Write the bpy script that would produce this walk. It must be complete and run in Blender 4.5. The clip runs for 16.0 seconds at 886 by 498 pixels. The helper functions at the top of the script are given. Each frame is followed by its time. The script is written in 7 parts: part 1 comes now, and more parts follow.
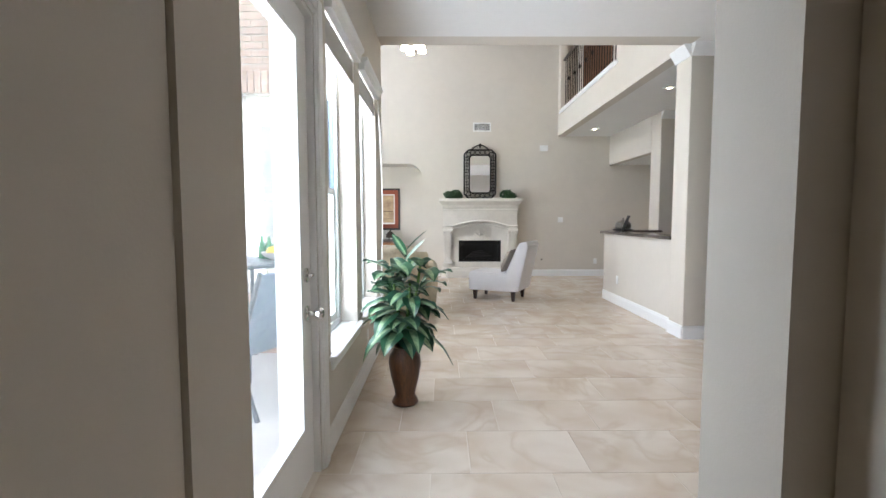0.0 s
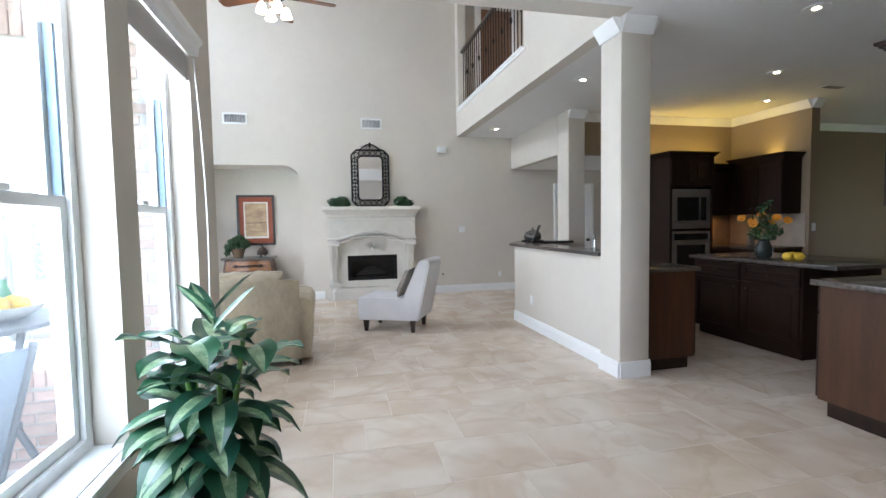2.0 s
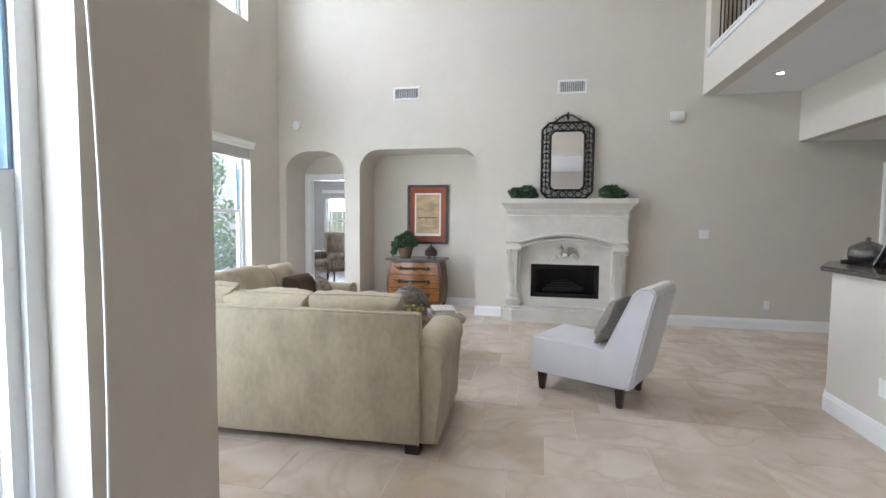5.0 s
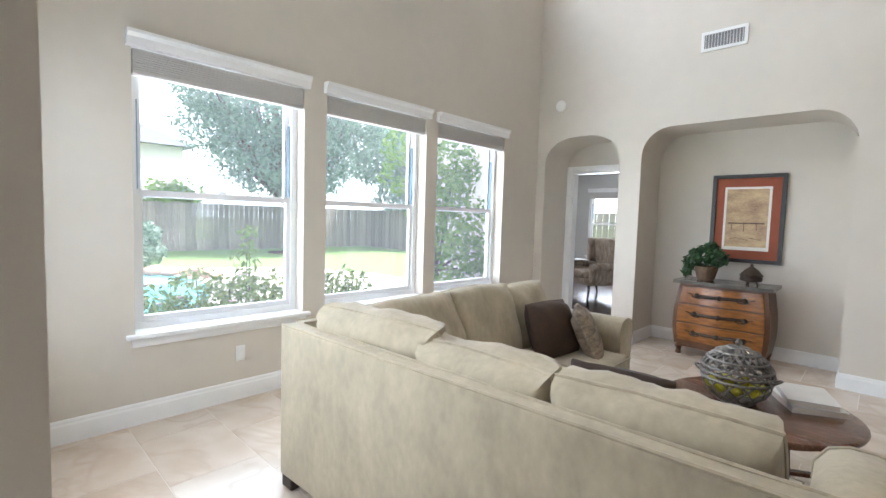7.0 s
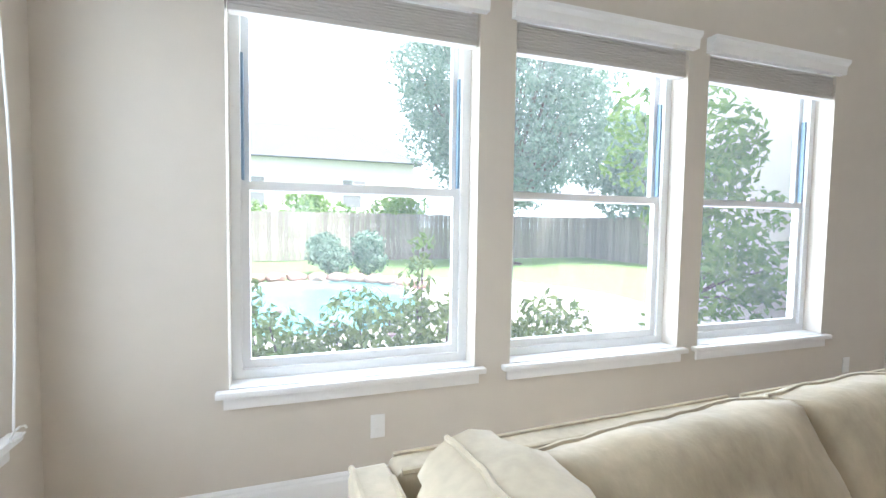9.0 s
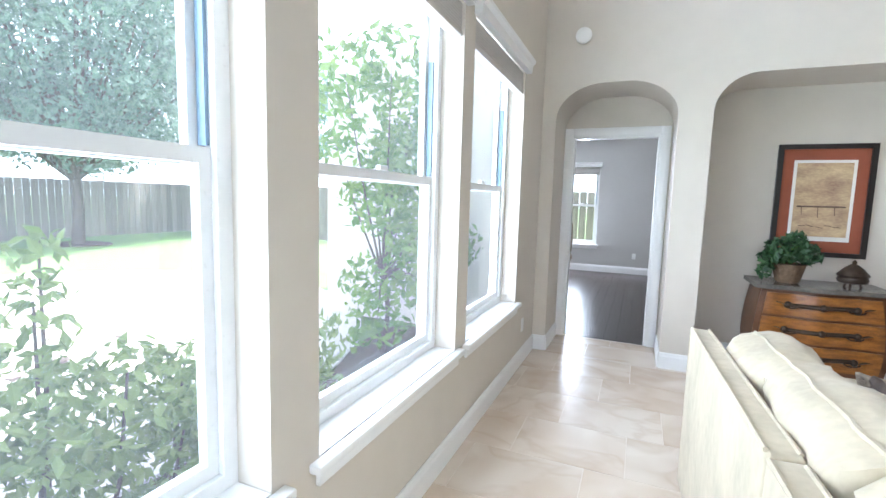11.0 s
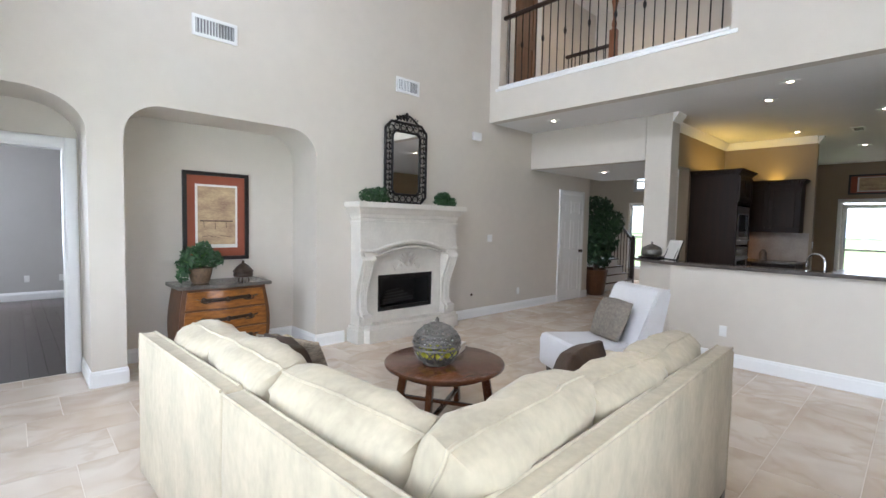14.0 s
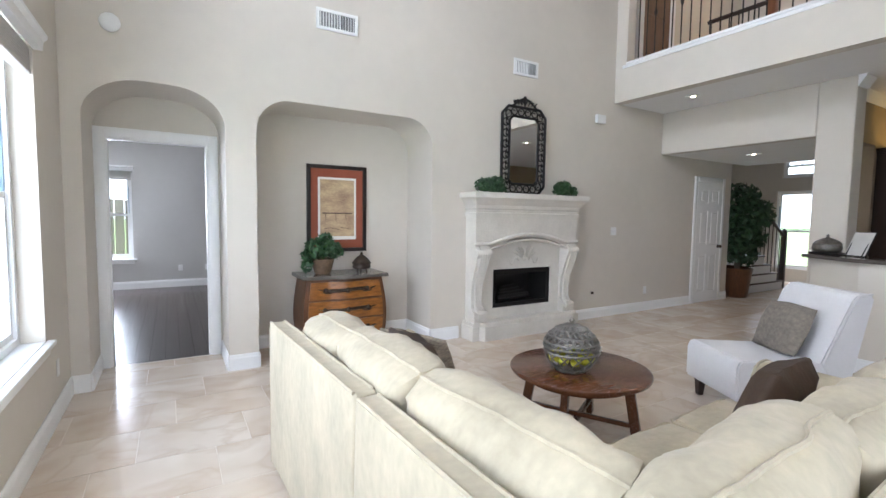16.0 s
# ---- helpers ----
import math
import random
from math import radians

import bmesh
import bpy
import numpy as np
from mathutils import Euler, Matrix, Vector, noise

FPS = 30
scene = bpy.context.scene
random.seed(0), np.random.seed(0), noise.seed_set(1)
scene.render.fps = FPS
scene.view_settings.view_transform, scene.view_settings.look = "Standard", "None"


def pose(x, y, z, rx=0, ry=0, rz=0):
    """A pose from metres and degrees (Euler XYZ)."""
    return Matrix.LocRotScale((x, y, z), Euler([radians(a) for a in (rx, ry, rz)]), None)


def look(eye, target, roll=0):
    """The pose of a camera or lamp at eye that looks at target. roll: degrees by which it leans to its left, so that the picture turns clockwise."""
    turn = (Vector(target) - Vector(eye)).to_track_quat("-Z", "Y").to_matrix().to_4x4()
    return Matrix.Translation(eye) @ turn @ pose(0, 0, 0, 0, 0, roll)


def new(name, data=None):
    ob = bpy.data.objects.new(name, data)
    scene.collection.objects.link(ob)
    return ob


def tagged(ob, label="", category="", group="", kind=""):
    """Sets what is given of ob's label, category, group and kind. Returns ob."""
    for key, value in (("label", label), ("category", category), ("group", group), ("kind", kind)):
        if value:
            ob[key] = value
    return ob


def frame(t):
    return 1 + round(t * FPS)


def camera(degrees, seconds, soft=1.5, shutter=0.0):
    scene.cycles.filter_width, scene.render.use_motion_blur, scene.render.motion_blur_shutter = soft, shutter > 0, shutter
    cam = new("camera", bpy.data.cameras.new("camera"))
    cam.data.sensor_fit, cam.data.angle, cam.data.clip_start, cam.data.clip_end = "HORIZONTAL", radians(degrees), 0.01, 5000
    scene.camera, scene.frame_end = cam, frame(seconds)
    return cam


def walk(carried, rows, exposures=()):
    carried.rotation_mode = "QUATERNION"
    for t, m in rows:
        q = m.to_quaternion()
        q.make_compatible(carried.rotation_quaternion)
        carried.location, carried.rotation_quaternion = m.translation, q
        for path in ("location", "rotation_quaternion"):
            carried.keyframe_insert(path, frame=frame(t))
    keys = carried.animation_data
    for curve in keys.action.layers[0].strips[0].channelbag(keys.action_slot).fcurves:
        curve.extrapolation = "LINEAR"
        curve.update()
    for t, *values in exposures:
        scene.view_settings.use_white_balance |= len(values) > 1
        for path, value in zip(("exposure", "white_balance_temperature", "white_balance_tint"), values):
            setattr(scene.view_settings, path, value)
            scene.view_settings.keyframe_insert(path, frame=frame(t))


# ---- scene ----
cam = camera(88.4, 16.0)
PATH = [
    (0, (-0.037, 0.523, 1.264), (-0.028, 2.518, 1.128), -0.1),
    (0.5, (-0.011, 0.771, 1.306), (0.206, 2.755, 1.168), -2.6),
    (1, (0.06, 1.204, 1.319), (0.406, 3.169, 1.189), -1.8),
    (1.5, (0.042, 1.459, 1.341), (0.484, 3.406, 1.219), -1.0),
    (2, (0.167, 1.815, 1.346), (0.619, 3.76, 1.233), -1.0),
    (2.5, (0.331, 2.201, 1.345), (0.717, 4.161, 1.24), -1.1),
    (3, (0.369, 2.47, 1.367), (0.674, 4.443, 1.248), -0.1),
    (3.5, (0.522, 2.884, 1.366), (0.66, 4.875, 1.249), -0.1),
    (3.7, (0.551, 3.047, 1.365), (0.613, 5.043, 1.247), -0.1),
    (5.8, (0.267, 4.481, 1.343), (-0.527, 6.313, 1.23), 0.4),
    (6, (0.202, 4.665, 1.341), (-0.705, 6.444, 1.234), 0.3),
    (6.5, (0.004, 4.94, 1.344), (-1.151, 6.568, 1.222), 1.0),
    (7, (-0.229, 5.206, 1.368), (-1.616, 6.641, 1.235), 1.7),
    (7.5, (-0.467, 5.498, 1.357), (-2.108, 6.634, 1.227), 1.3),
    (8, (-0.778, 5.779, 1.326), (-2.61, 6.574, 1.215), 1.1),
    (8.2, (-0.892, 5.939, 1.324), (-2.793, 6.55, 1.216), 0.8),
    (10.3, (-2.393, 6.209, 1.295), (-4.008, 7.378, 1.142), 0.8),
    (10.5, (-2.505, 6.148, 1.369), (-3.909, 7.557, 1.159), 1.6),
    (11, (-2.714, 6.169, 1.384), (-3.493, 7.999, 1.169), 1.6),
    (11.5, (-2.864, 6.137, 1.366), (-2.915, 8.127, 1.178), 1.5),
    (12, (-2.899, 6.034, 1.392), (-2.339, 7.944, 1.207), 1.7),
    (12.5, (-2.913, 6.038, 1.377), (-1.944, 7.78, 1.219), 1.9),
    (13, (-2.85, 5.829, 1.409), (-1.674, 7.44, 1.265), 1.6),
    (13.5, (-2.94, 5.716, 1.444), (-1.617, 7.211, 1.314), 1.4),
    (14, (-2.939, 5.697, 1.443), (-1.562, 7.143, 1.329), 1.2),
    (14.5, (-2.932, 5.699, 1.441), (-1.565, 7.154, 1.33), 1.2),
    (15, (-2.885, 5.793, 1.398), (-1.583, 7.308, 1.293), 1.2),
    (15.5, (-2.848, 5.857, 1.368), (-1.682, 7.477, 1.257), 1.1),
    (16, (-2.89, 6.044, 1.388), (-1.866, 7.757, 1.248), 0.8),
]
walk(cam, [(t, look(e, g, r)) for t, e, g, r in PATH], [
    (0.0, 1.75, 5900, 14), (1.0, 1.72, 5550, 13), (3.5, 1.56, 5600, 13), (6.0, 1.51, 5780, 14), (7.5, 1.43, 5860, 14), (8.2, 1.43, 5850, 14), (10.3, 1.68, 5500, 12), (11.2, 1.58, 5600, 13),
    (12.5, 1.52, 5700, 15), (16.0, 1.48, 5720, 15)])

# ---- world and light ----
sky_world = bpy.data.worlds.new("sky")
scene.world = sky_world
sky_world.use_nodes = True
wn = sky_world.node_tree
sky = wn.nodes.new("ShaderNodeTexSky")
sky.sky_type, sky.sun_disc, sky.sun_elevation, sky.sun_rotation = "NISHITA", False, radians(67), radians(60)
sky.dust_density, sky.ozone_density = 8.0, 0.4
wn.links.new(sky.outputs[0], wn.nodes["Background"].inputs[0])
wn.nodes["Background"].inputs[1].default_value = 0.15


def lamp(name, kind, m, energy, color=(1, 1, 1), size=0.1, size_y=None, angle=None, spot=None):
    data = bpy.data.lights.new(name, kind)
    data.energy, data.color = energy, color
    if kind == "AREA":
        data.size = size
        if size_y:
            data.shape, data.size_y = "RECTANGLE", size_y
    elif kind == "SUN":
        data.angle = radians(angle)
    else:
        data.shadow_soft_size = size
        if spot:
            data.spot_size, data.spot_blend = radians(spot), 0.9
    ob = new(name, data)
    ob.matrix_world = m
    return ob


SUN_AT = Vector((math.sin(radians(60)) * math.cos(radians(67)), math.cos(radians(60)) * math.cos(radians(67)), math.sin(radians(67))))
lamp("sun", "SUN", look(SUN_AT * 30, (0, 0, 0)), 4.2, (1, 0.95, 0.88), angle=0.6)
DAY = (0.93, 0.97, 1.0)
WIN_W = [(5.90, 7.05), (7.25, 8.38), (8.54, 9.67)]
for y0, y1 in WIN_W:
    lamp("daylight_window", "AREA", look((-3.86, (y0 + y1) / 2, 1.45), (0, (y0 + y1) / 2, 1.2)), 14.5, DAY, y1 - y0, 1.7)
    lamp("daylight_high_window", "AREA", look((-3.86, (y0 + y1) / 2, 4.7), (0, (y0 + y1) / 2, 3.6)), 22.5, DAY, y1 - y0, 1.1)
for y0, y1 in [(2.98, 3.77), (3.97, 4.78)]:
    lamp("daylight_breakfast", "AREA", look((-0.86, (y0 + y1) / 2, 1.5), (3, (y0 + y1) / 2, 1.2)), 13, DAY, y1 - y0, 1.8)
lamp("daylight_door", "AREA", look((-0.8, 2.23, 1.2), (3, 2.23, 1.0)), 4.5, DAY, 0.5, 1.6)
for x0, x1 in [(-3.3, -2.12), (-1.88, -1.40)]:
    lamp("daylight_return", "AREA", look(((x0 + x1) / 2, 4.9, 1.5), ((x0 + x1) / 2, 8, 1.2)), 9.5, DAY, x1 - x0, 1.7)
lamp("daylight_bedroom", "AREA", look((-4.6, 15.7, 1.5), (-3.5, 12, 1.0)), 75, DAY, 1.8, 1.6)
lamp("daylight_foyer", "AREA", look((8.6, 11.6, 2.2), (6.5, 9.8, 1.2)), 10, DAY, 1.2, 2.4)
lamp("daylight_foyer_high", "AREA", look((10.6, 6.6, 1.4), (8.0, 6.6, 1.2)), 0.6, DAY, 0.9, 1.8)

# ---- materials ----


def mat(name, color, rough=0.6, metal=0.0, vary=0.0, scale=8.0, bump=0.0, bscale=60.0, color2=None, spec=None, emit=None, power=0.0,
        alpha=None, coat=0.0, stretch=(1, 1, 1), random=0.0):
    m = bpy.data.materials.new(name)
    m.use_nodes = True
    n, l = m.node_tree.nodes, m.node_tree.links
    b = n["Principled BSDF"]
    b.inputs["Base Color"].default_value = (*color, 1)
    b.inputs["Roughness"].default_value, b.inputs["Metallic"].default_value = rough, metal
    if spec is not None:
        b.inputs["Specular IOR Level"].default_value = spec
    if coat:
        b.inputs["Coat Weight"].default_value, b.inputs["Coat Roughness"].default_value = coat, 0.15
    if emit:
        b.inputs["Emission Color"].default_value, b.inputs["Emission Strength"].default_value = (*emit, 1), power
    tc = n.new("ShaderNodeTexCoord")
    mp = n.new("ShaderNodeMapping")
    mp.inputs["Scale"].default_value = stretch
    l.new(tc.outputs["Object"], mp.inputs[0])
    if vary or color2:
        t1, t2 = n.new("ShaderNodeTexNoise"), n.new("ShaderNodeTexNoise")
        t1.inputs["Scale"].default_value, t1.inputs["Detail"].default_value = scale, 5
        t2.inputs["Scale"].default_value, t2.inputs["Detail"].default_value = scale * 7, 3
        l.new(mp.outputs[0], t1.inputs[0]), l.new(mp.outputs[0], t2.inputs[0])
        mixf = n.new("ShaderNodeMix")
        mixf.inputs[0].default_value = 0.35
        l.new(t1.outputs["Fac"], mixf.inputs[2]), l.new(t2.outputs["Fac"], mixf.inputs[3])
        ramp = n.new("ShaderNodeValToRGB")
        ramp.color_ramp.elements[0].position, ramp.color_ramp.elements[1].position = 0.32, 0.68
        c2 = color2 or tuple(c * (1 - vary) for c in color)
        c1 = color if color2 else tuple(min(1, c * (1 + vary * 0.5)) for c in color)
        ramp.color_ramp.elements[0].color, ramp.color_ramp.elements[1].color = (*c2, 1), (*c1, 1)
        l.new(mixf.outputs[0], ramp.inputs[0])
        out = ramp.outputs[0]
        if random:
            oi, hs, ma = n.new("ShaderNodeObjectInfo"), n.new("ShaderNodeHueSaturation"), n.new("ShaderNodeMapRange")
            ma.inputs["To Min"].default_value, ma.inputs["To Max"].default_value = 1 - random, 1 + random
            l.new(oi.outputs["Random"], ma.inputs[0]), l.new(ma.outputs[0], hs.inputs["Value"]), l.new(out, hs.inputs["Color"])
            out = hs.outputs[0]
        l.new(out, b.inputs["Base Color"])
        rr = n.new("ShaderNodeMapRange")
        rr.inputs["To Min"].default_value, rr.inputs["To Max"].default_value = max(0.02, rough - 0.07), min(1, rough + 0.07)
        l.new(t2.outputs["Fac"], rr.inputs[0]), l.new(rr.outputs[0], b.inputs["Roughness"])
    if bump:
        t3, bp = n.new("ShaderNodeTexNoise"), n.new("ShaderNodeBump")
        t3.inputs["Scale"].default_value, t3.inputs["Detail"].default_value = bscale, 4
        bp.inputs["Strength"].default_value, bp.inputs["Distance"].default_value = bump, 0.01
        l.new(mp.outputs[0], t3.inputs[0]), l.new(t3.outputs["Fac"], bp.inputs["Height"]), l.new(bp.outputs[0], b.inputs["Normal"])
    return m


def stone_tile(name, c_light, c_mid, c_vein, rough, random=0.06, scale=2.2):
    """Marbled beige floor tile: cloudy drift, thin veins, a shift from tile to tile."""
    m = bpy.data.materials.new(name)
    m.use_nodes = True
    n, l = m.node_tree.nodes, m.node_tree.links
    b = n["Principled BSDF"]
    geo, oi = n.new("ShaderNodeNewGeometry"), n.new("ShaderNodeObjectInfo")
    off = n.new("ShaderNodeVectorMath")
    off.operation = "MULTIPLY_ADD"
    off.inputs[1].default_value = (40, 40, 40)
    isl = n.new("ShaderNodeMath")
    l.new(oi.outputs["Random"], isl.inputs[0]), l.new(geo.outputs["Random Per Island"], isl.inputs[1])
    l.new(isl.outputs[0], off.inputs[0]), l.new(geo.outputs["Position"], off.inputs[2])
    t1, t2, t3 = (n.new("ShaderNodeTexNoise") for _ in range(3))
    t1.inputs["Scale"].default_value, t1.inputs["Detail"].default_value, t1.inputs["Distortion"].default_value = scale, 2, 0.5
    t2.inputs["Scale"].default_value, t2.inputs["Detail"].default_value, t2.inputs["Distortion"].default_value = scale * 0.7, 3, 0.7
    t3.inputs["Scale"].default_value = 45
    for t in (t1, t2, t3):
        l.new(off.outputs[0], t.inputs[0])
    r1, r2 = n.new("ShaderNodeValToRGB"), n.new("ShaderNodeValToRGB")
    r1.color_ramp.elements[0].position, r1.color_ramp.elements[1].position = 0.33, 0.66
    r1.color_ramp.elements[0].color, r1.color_ramp.elements[1].color = (*c_mid, 1), (*c_light, 1)
    e = r2.color_ramp.elements
    e[0].position, e[1].position = 0.455, 0.5
    e[0].color, e[1].color = (0, 0, 0, 1), (0.34, 0.34, 0.34, 1)
    e2 = e.new(0.545)
    e2.color = (0, 0, 0, 1)
    mx = n.new("ShaderNodeMix")
    mx.data_type = "RGBA"
    l.new(t1.outputs["Fac"], r1.inputs[0]), l.new(t2.outputs["Fac"], r2.inputs[0])
    l.new(r2.outputs[0], mx.inputs[0]), l.new(r1.outputs[0], mx.inputs[6])
    mx.inputs[7].default_value = (*c_vein, 1)
    hs, ma = n.new("ShaderNodeHueSaturation"), n.new("ShaderNodeMapRange")
    ma.inputs["To Min"].default_value, ma.inputs["To Max"].default_value = 1 - random, 1 + random
    l.new(oi.outputs["Random"], ma.inputs[0]), l.new(ma.outputs[0], hs.inputs["Value"]), l.new(mx.outputs[2], hs.inputs["Color"])
    l.new(hs.outputs[0], b.inputs["Base Color"])
    rr = n.new("ShaderNodeMapRange")
    rr.inputs["To Min"].default_value, rr.inputs["To Max"].default_value = rough - 0.015, rough + 0.02
    l.new(t3.outputs["Fac"], rr.inputs[0]), l.new(rr.outputs[0], b.inputs["Roughness"])
    bp = n.new("ShaderNodeBump")
    bp.inputs["Strength"].default_value, bp.inputs["Distance"].default_value = 0.03, 0.004
    l.new(t1.outputs["Fac"], bp.inputs["Height"]), l.new(bp.outputs[0], b.inputs["Normal"])
    return m


def glass_mat(name, tint=(0.96, 0.98, 0.98)):
    m = bpy.data.materials.new(name)
    m.use_nodes = True
    n, l = m.node_tree.nodes, m.node_tree.links
    n.remove(n["Principled BSDF"])
    tr, gl, mx, lw = n.new("ShaderNodeBsdfTransparent"), n.new("ShaderNodeBsdfGlossy"), n.new("ShaderNodeMixShader"), n.new("ShaderNodeLayerWeight")
    tr.inputs[0].default_value, gl.inputs["Roughness"].default_value = (*tint, 1), 0.02
    pw, ml = n.new("ShaderNodeMath"), n.new("ShaderNodeMath")
    pw.operation, ml.operation = "POWER", "MULTIPLY_ADD"
    pw.inputs[1].default_value, ml.inputs[1].default_value, ml.inputs[2].default_value = 5.0, 0.5, 0.03
    lw.inputs[0].default_value = 0.5
    l.new(lw.outputs["Facing"], pw.inputs[0]), l.new(pw.outputs[0], ml.inputs[0]), l.new(ml.outputs[0], mx.inputs[0])
    # a faint translucent white mixed in stands in for glare over the panes
    veil, mx2 = n.new("ShaderNodeBsdfTranslucent"), n.new("ShaderNodeMixShader")
    veil.inputs[0].default_value, mx2.inputs[0].default_value = (0.88, 0.94, 1.0, 1), 0.016
    l.new(tr.outputs[0], mx2.inputs[1]), l.new(veil.outputs[0], mx2.inputs[2])
    l.new(mx2.outputs[0], mx.inputs[1]), l.new(gl.outputs[0], mx.inputs[2])
    l.new(mx.outputs[0], n["Material Output"].inputs[0])
    return m


PAINT = mat("greige_wall_paint", (0.615, 0.568, 0.497), 0.75, vary=0.05, scale=1.2, bump=0.05, bscale=180)
# tan paint, with the kitchen's dim, warm light put into its colour
PAINT_TAN_DIM = mat("dimmed_tan_kitchen_paint", (0.29, 0.225, 0.15), 0.75, vary=0.05, scale=1.2, bump=0.05, bscale=180)
PAINT_DK = mat("bedroom_grey_paint", (0.50, 0.49, 0.47), 0.75, vary=0.04, scale=1.5, bump=0.05, bscale=180)
CEIL = mat("ceiling_paint", (0.78, 0.77, 0.75), 0.85, vary=0.03, scale=2, bump=0.08, bscale=140)
TRIM = mat("white_trim_paint", (0.82, 0.82, 0.81), 0.35, vary=0.03, scale=3)
VINYL = mat("white_window_vinyl", (0.80, 0.81, 0.81), 0.3, vary=0.03, scale=6)
TRACK = mat("grey_blue_sash_track", (0.22, 0.32, 0.42), 0.4, vary=0.15, scale=9)
TILE = stone_tile("beige_marbled_tile", (0.68, 0.60, 0.505), (0.56, 0.455, 0.35), (0.47, 0.355, 0.25), 0.215, random=0.025, scale=2.4)
GROUT = mat("tile_grout", (0.66, 0.585, 0.49), 0.7, vary=0.08, scale=9)
DARKWOOD = mat("dark_floor_wood", (0.035, 0.022, 0.017), 0.22, vary=0.45, scale=3, stretch=(6, 0.6, 1), random=0.25)
GLASS = glass_mat("window_glass")
BRICKM = mat("pinkish_brick", (0.52, 0.36, 0.29), 0.9, vary=0.3, scale=9, bump=0.4, bscale=70, random=0.28)
MORTAR = mat("mortar", (0.44, 0.40, 0.355), 0.95, vary=0.2, scale=15, bump=0.3)

# ---- mesh helpers ----


def box(bm, x0, x1, y0, y1, z0, z1, bev=0.0, seg=2, m=None):
    g = bmesh.ops.create_cube(bm, size=1)["verts"]
    for v in g:
        v.co = Vector(((x0 + x1) / 2 + v.co.x * (x1 - x0), (y0 + y1) / 2 + v.co.y * (y1 - y0), (z0 + z1) / 2 + v.co.z * (z1 - z0)))
    if bev:
        es = list({e for v in g for e in v.link_edges})
        r = bmesh.ops.bevel(bm, geom=es, offset=bev, segments=seg, profile=0.5, affect="EDGES")
        g = list({v for f in r["faces"] for v in f.verts} | {v for v in g if v.is_valid})
    if m is not None:
        bmesh.ops.transform(bm, matrix=m, verts=g)
    return g


def tube(bm, pts, r, seg=8, r1=None, cap=True):
    pts = [Vector(p) for p in pts]
    rings, up = [], None
    for i, p in enumerate(pts):
        d = (pts[min(i + 1, len(pts) - 1)] - pts[max(i - 1, 0)]).normalized()
        a = d.orthogonal().normalized() if up is None else (up - d * up.dot(d)).normalized()
        up = a
        b = d.cross(a)
        k = r if r1 is None else r + (r1 - r) * i / (len(pts) - 1)
        rings.append([bm.verts.new(p + a * (math.cos(q * math.tau / seg) * k) + b * (math.sin(q * math.tau / seg) * k)) for q in range(seg)])
    for u, v in zip(rings, rings[1:]):
        for q in range(seg):
            bm.faces.new((u[q], u[(q + 1) % seg], v[(q + 1) % seg], v[q]))
    if cap:
        bm.faces.new(rings[0][::-1]), bm.faces.new(rings[-1])


def lathe(bm, prof, seg=24, at=(0, 0, 0)):
    rings = []
    for r, z in prof:
        rings.append([bm.verts.new((at[0] + r * math.cos(q * math.tau / seg), at[1] + r * math.sin(q * math.tau / seg), at[2] + z)) for q in range(seg)])
    for u, v in zip(rings, rings[1:]):
        for q in range(seg):
            bm.faces.new((u[q], u[(q + 1) % seg], v[(q + 1) % seg], v[q]))
    bm.faces.new(rings[0][::-1]), bm.faces.new(rings[-1])


def prism(bm, loop, w0, w1, to):
    """Extrude a closed loop of (u, v) from w0 to w1; to maps (u, v, w) to the world."""
    a = [bm.verts.new(to(u, v, w0)) for u, v in loop]
    b = [bm.verts.new(to(u, v, w1)) for u, v in loop]
    bm.faces.new(a), bm.faces.new(b[::-1])
    for i in range(len(loop)):
        j = (i + 1) % len(loop)
        bm.faces.new((a[j], a[i], b[i], b[j]))


def plate(bm, outline, holes, w0, w1, to):
    """A slab from w0 to w1 with holes cut through it."""
    from mathutils.geometry import tessellate_polygon
    loops = [outline, *holes]
    flat = [p for lp in loops for p in lp]
    tris = tessellate_polygon([[Vector((u, v, 0)) for u, v in lp] for lp in loops])
    a = [bm.verts.new(to(u, v, w0)) for u, v in flat]
    b = [bm.verts.new(to(u, v, w1)) for u, v in flat]
    for i, j, k in tris:
        bm.faces.new((a[i], a[j], a[k])), bm.faces.new((b[k], b[j], b[i]))
    at = 0
    for lp in loops:
        for i in range(len(lp)):
            p, q = at + i, at + (i + 1) % len(lp)
            bm.faces.new((a[p], a[q], b[q], b[p]))
        at += len(lp)


def rect(u0, u1, v0, v1):
    return [(u0, v0), (u1, v0), (u1, v1), (u0, v1)]


def arch(u0, u1, v0, v1, ru, rv, seg=10):
    pts = [(u0, v0), (u1, v0)]
    for i in range(seg + 1):
        a = i / seg * math.pi / 2
        pts.append((u1 - ru + ru * math.cos(a), v1 - rv + rv * math.sin(a)))
    for i in range(seg + 1):
        a = math.pi / 2 + i / seg * math.pi / 2
        pts.append((u0 + ru + ru * math.cos(a), v1 - rv + rv * math.sin(a)))
    return pts


XZ = lambda u, v, w: (u, w, v)
YZ = lambda u, v, w: (w, u, v)
XY = lambda u, v, w: (u, v, w)


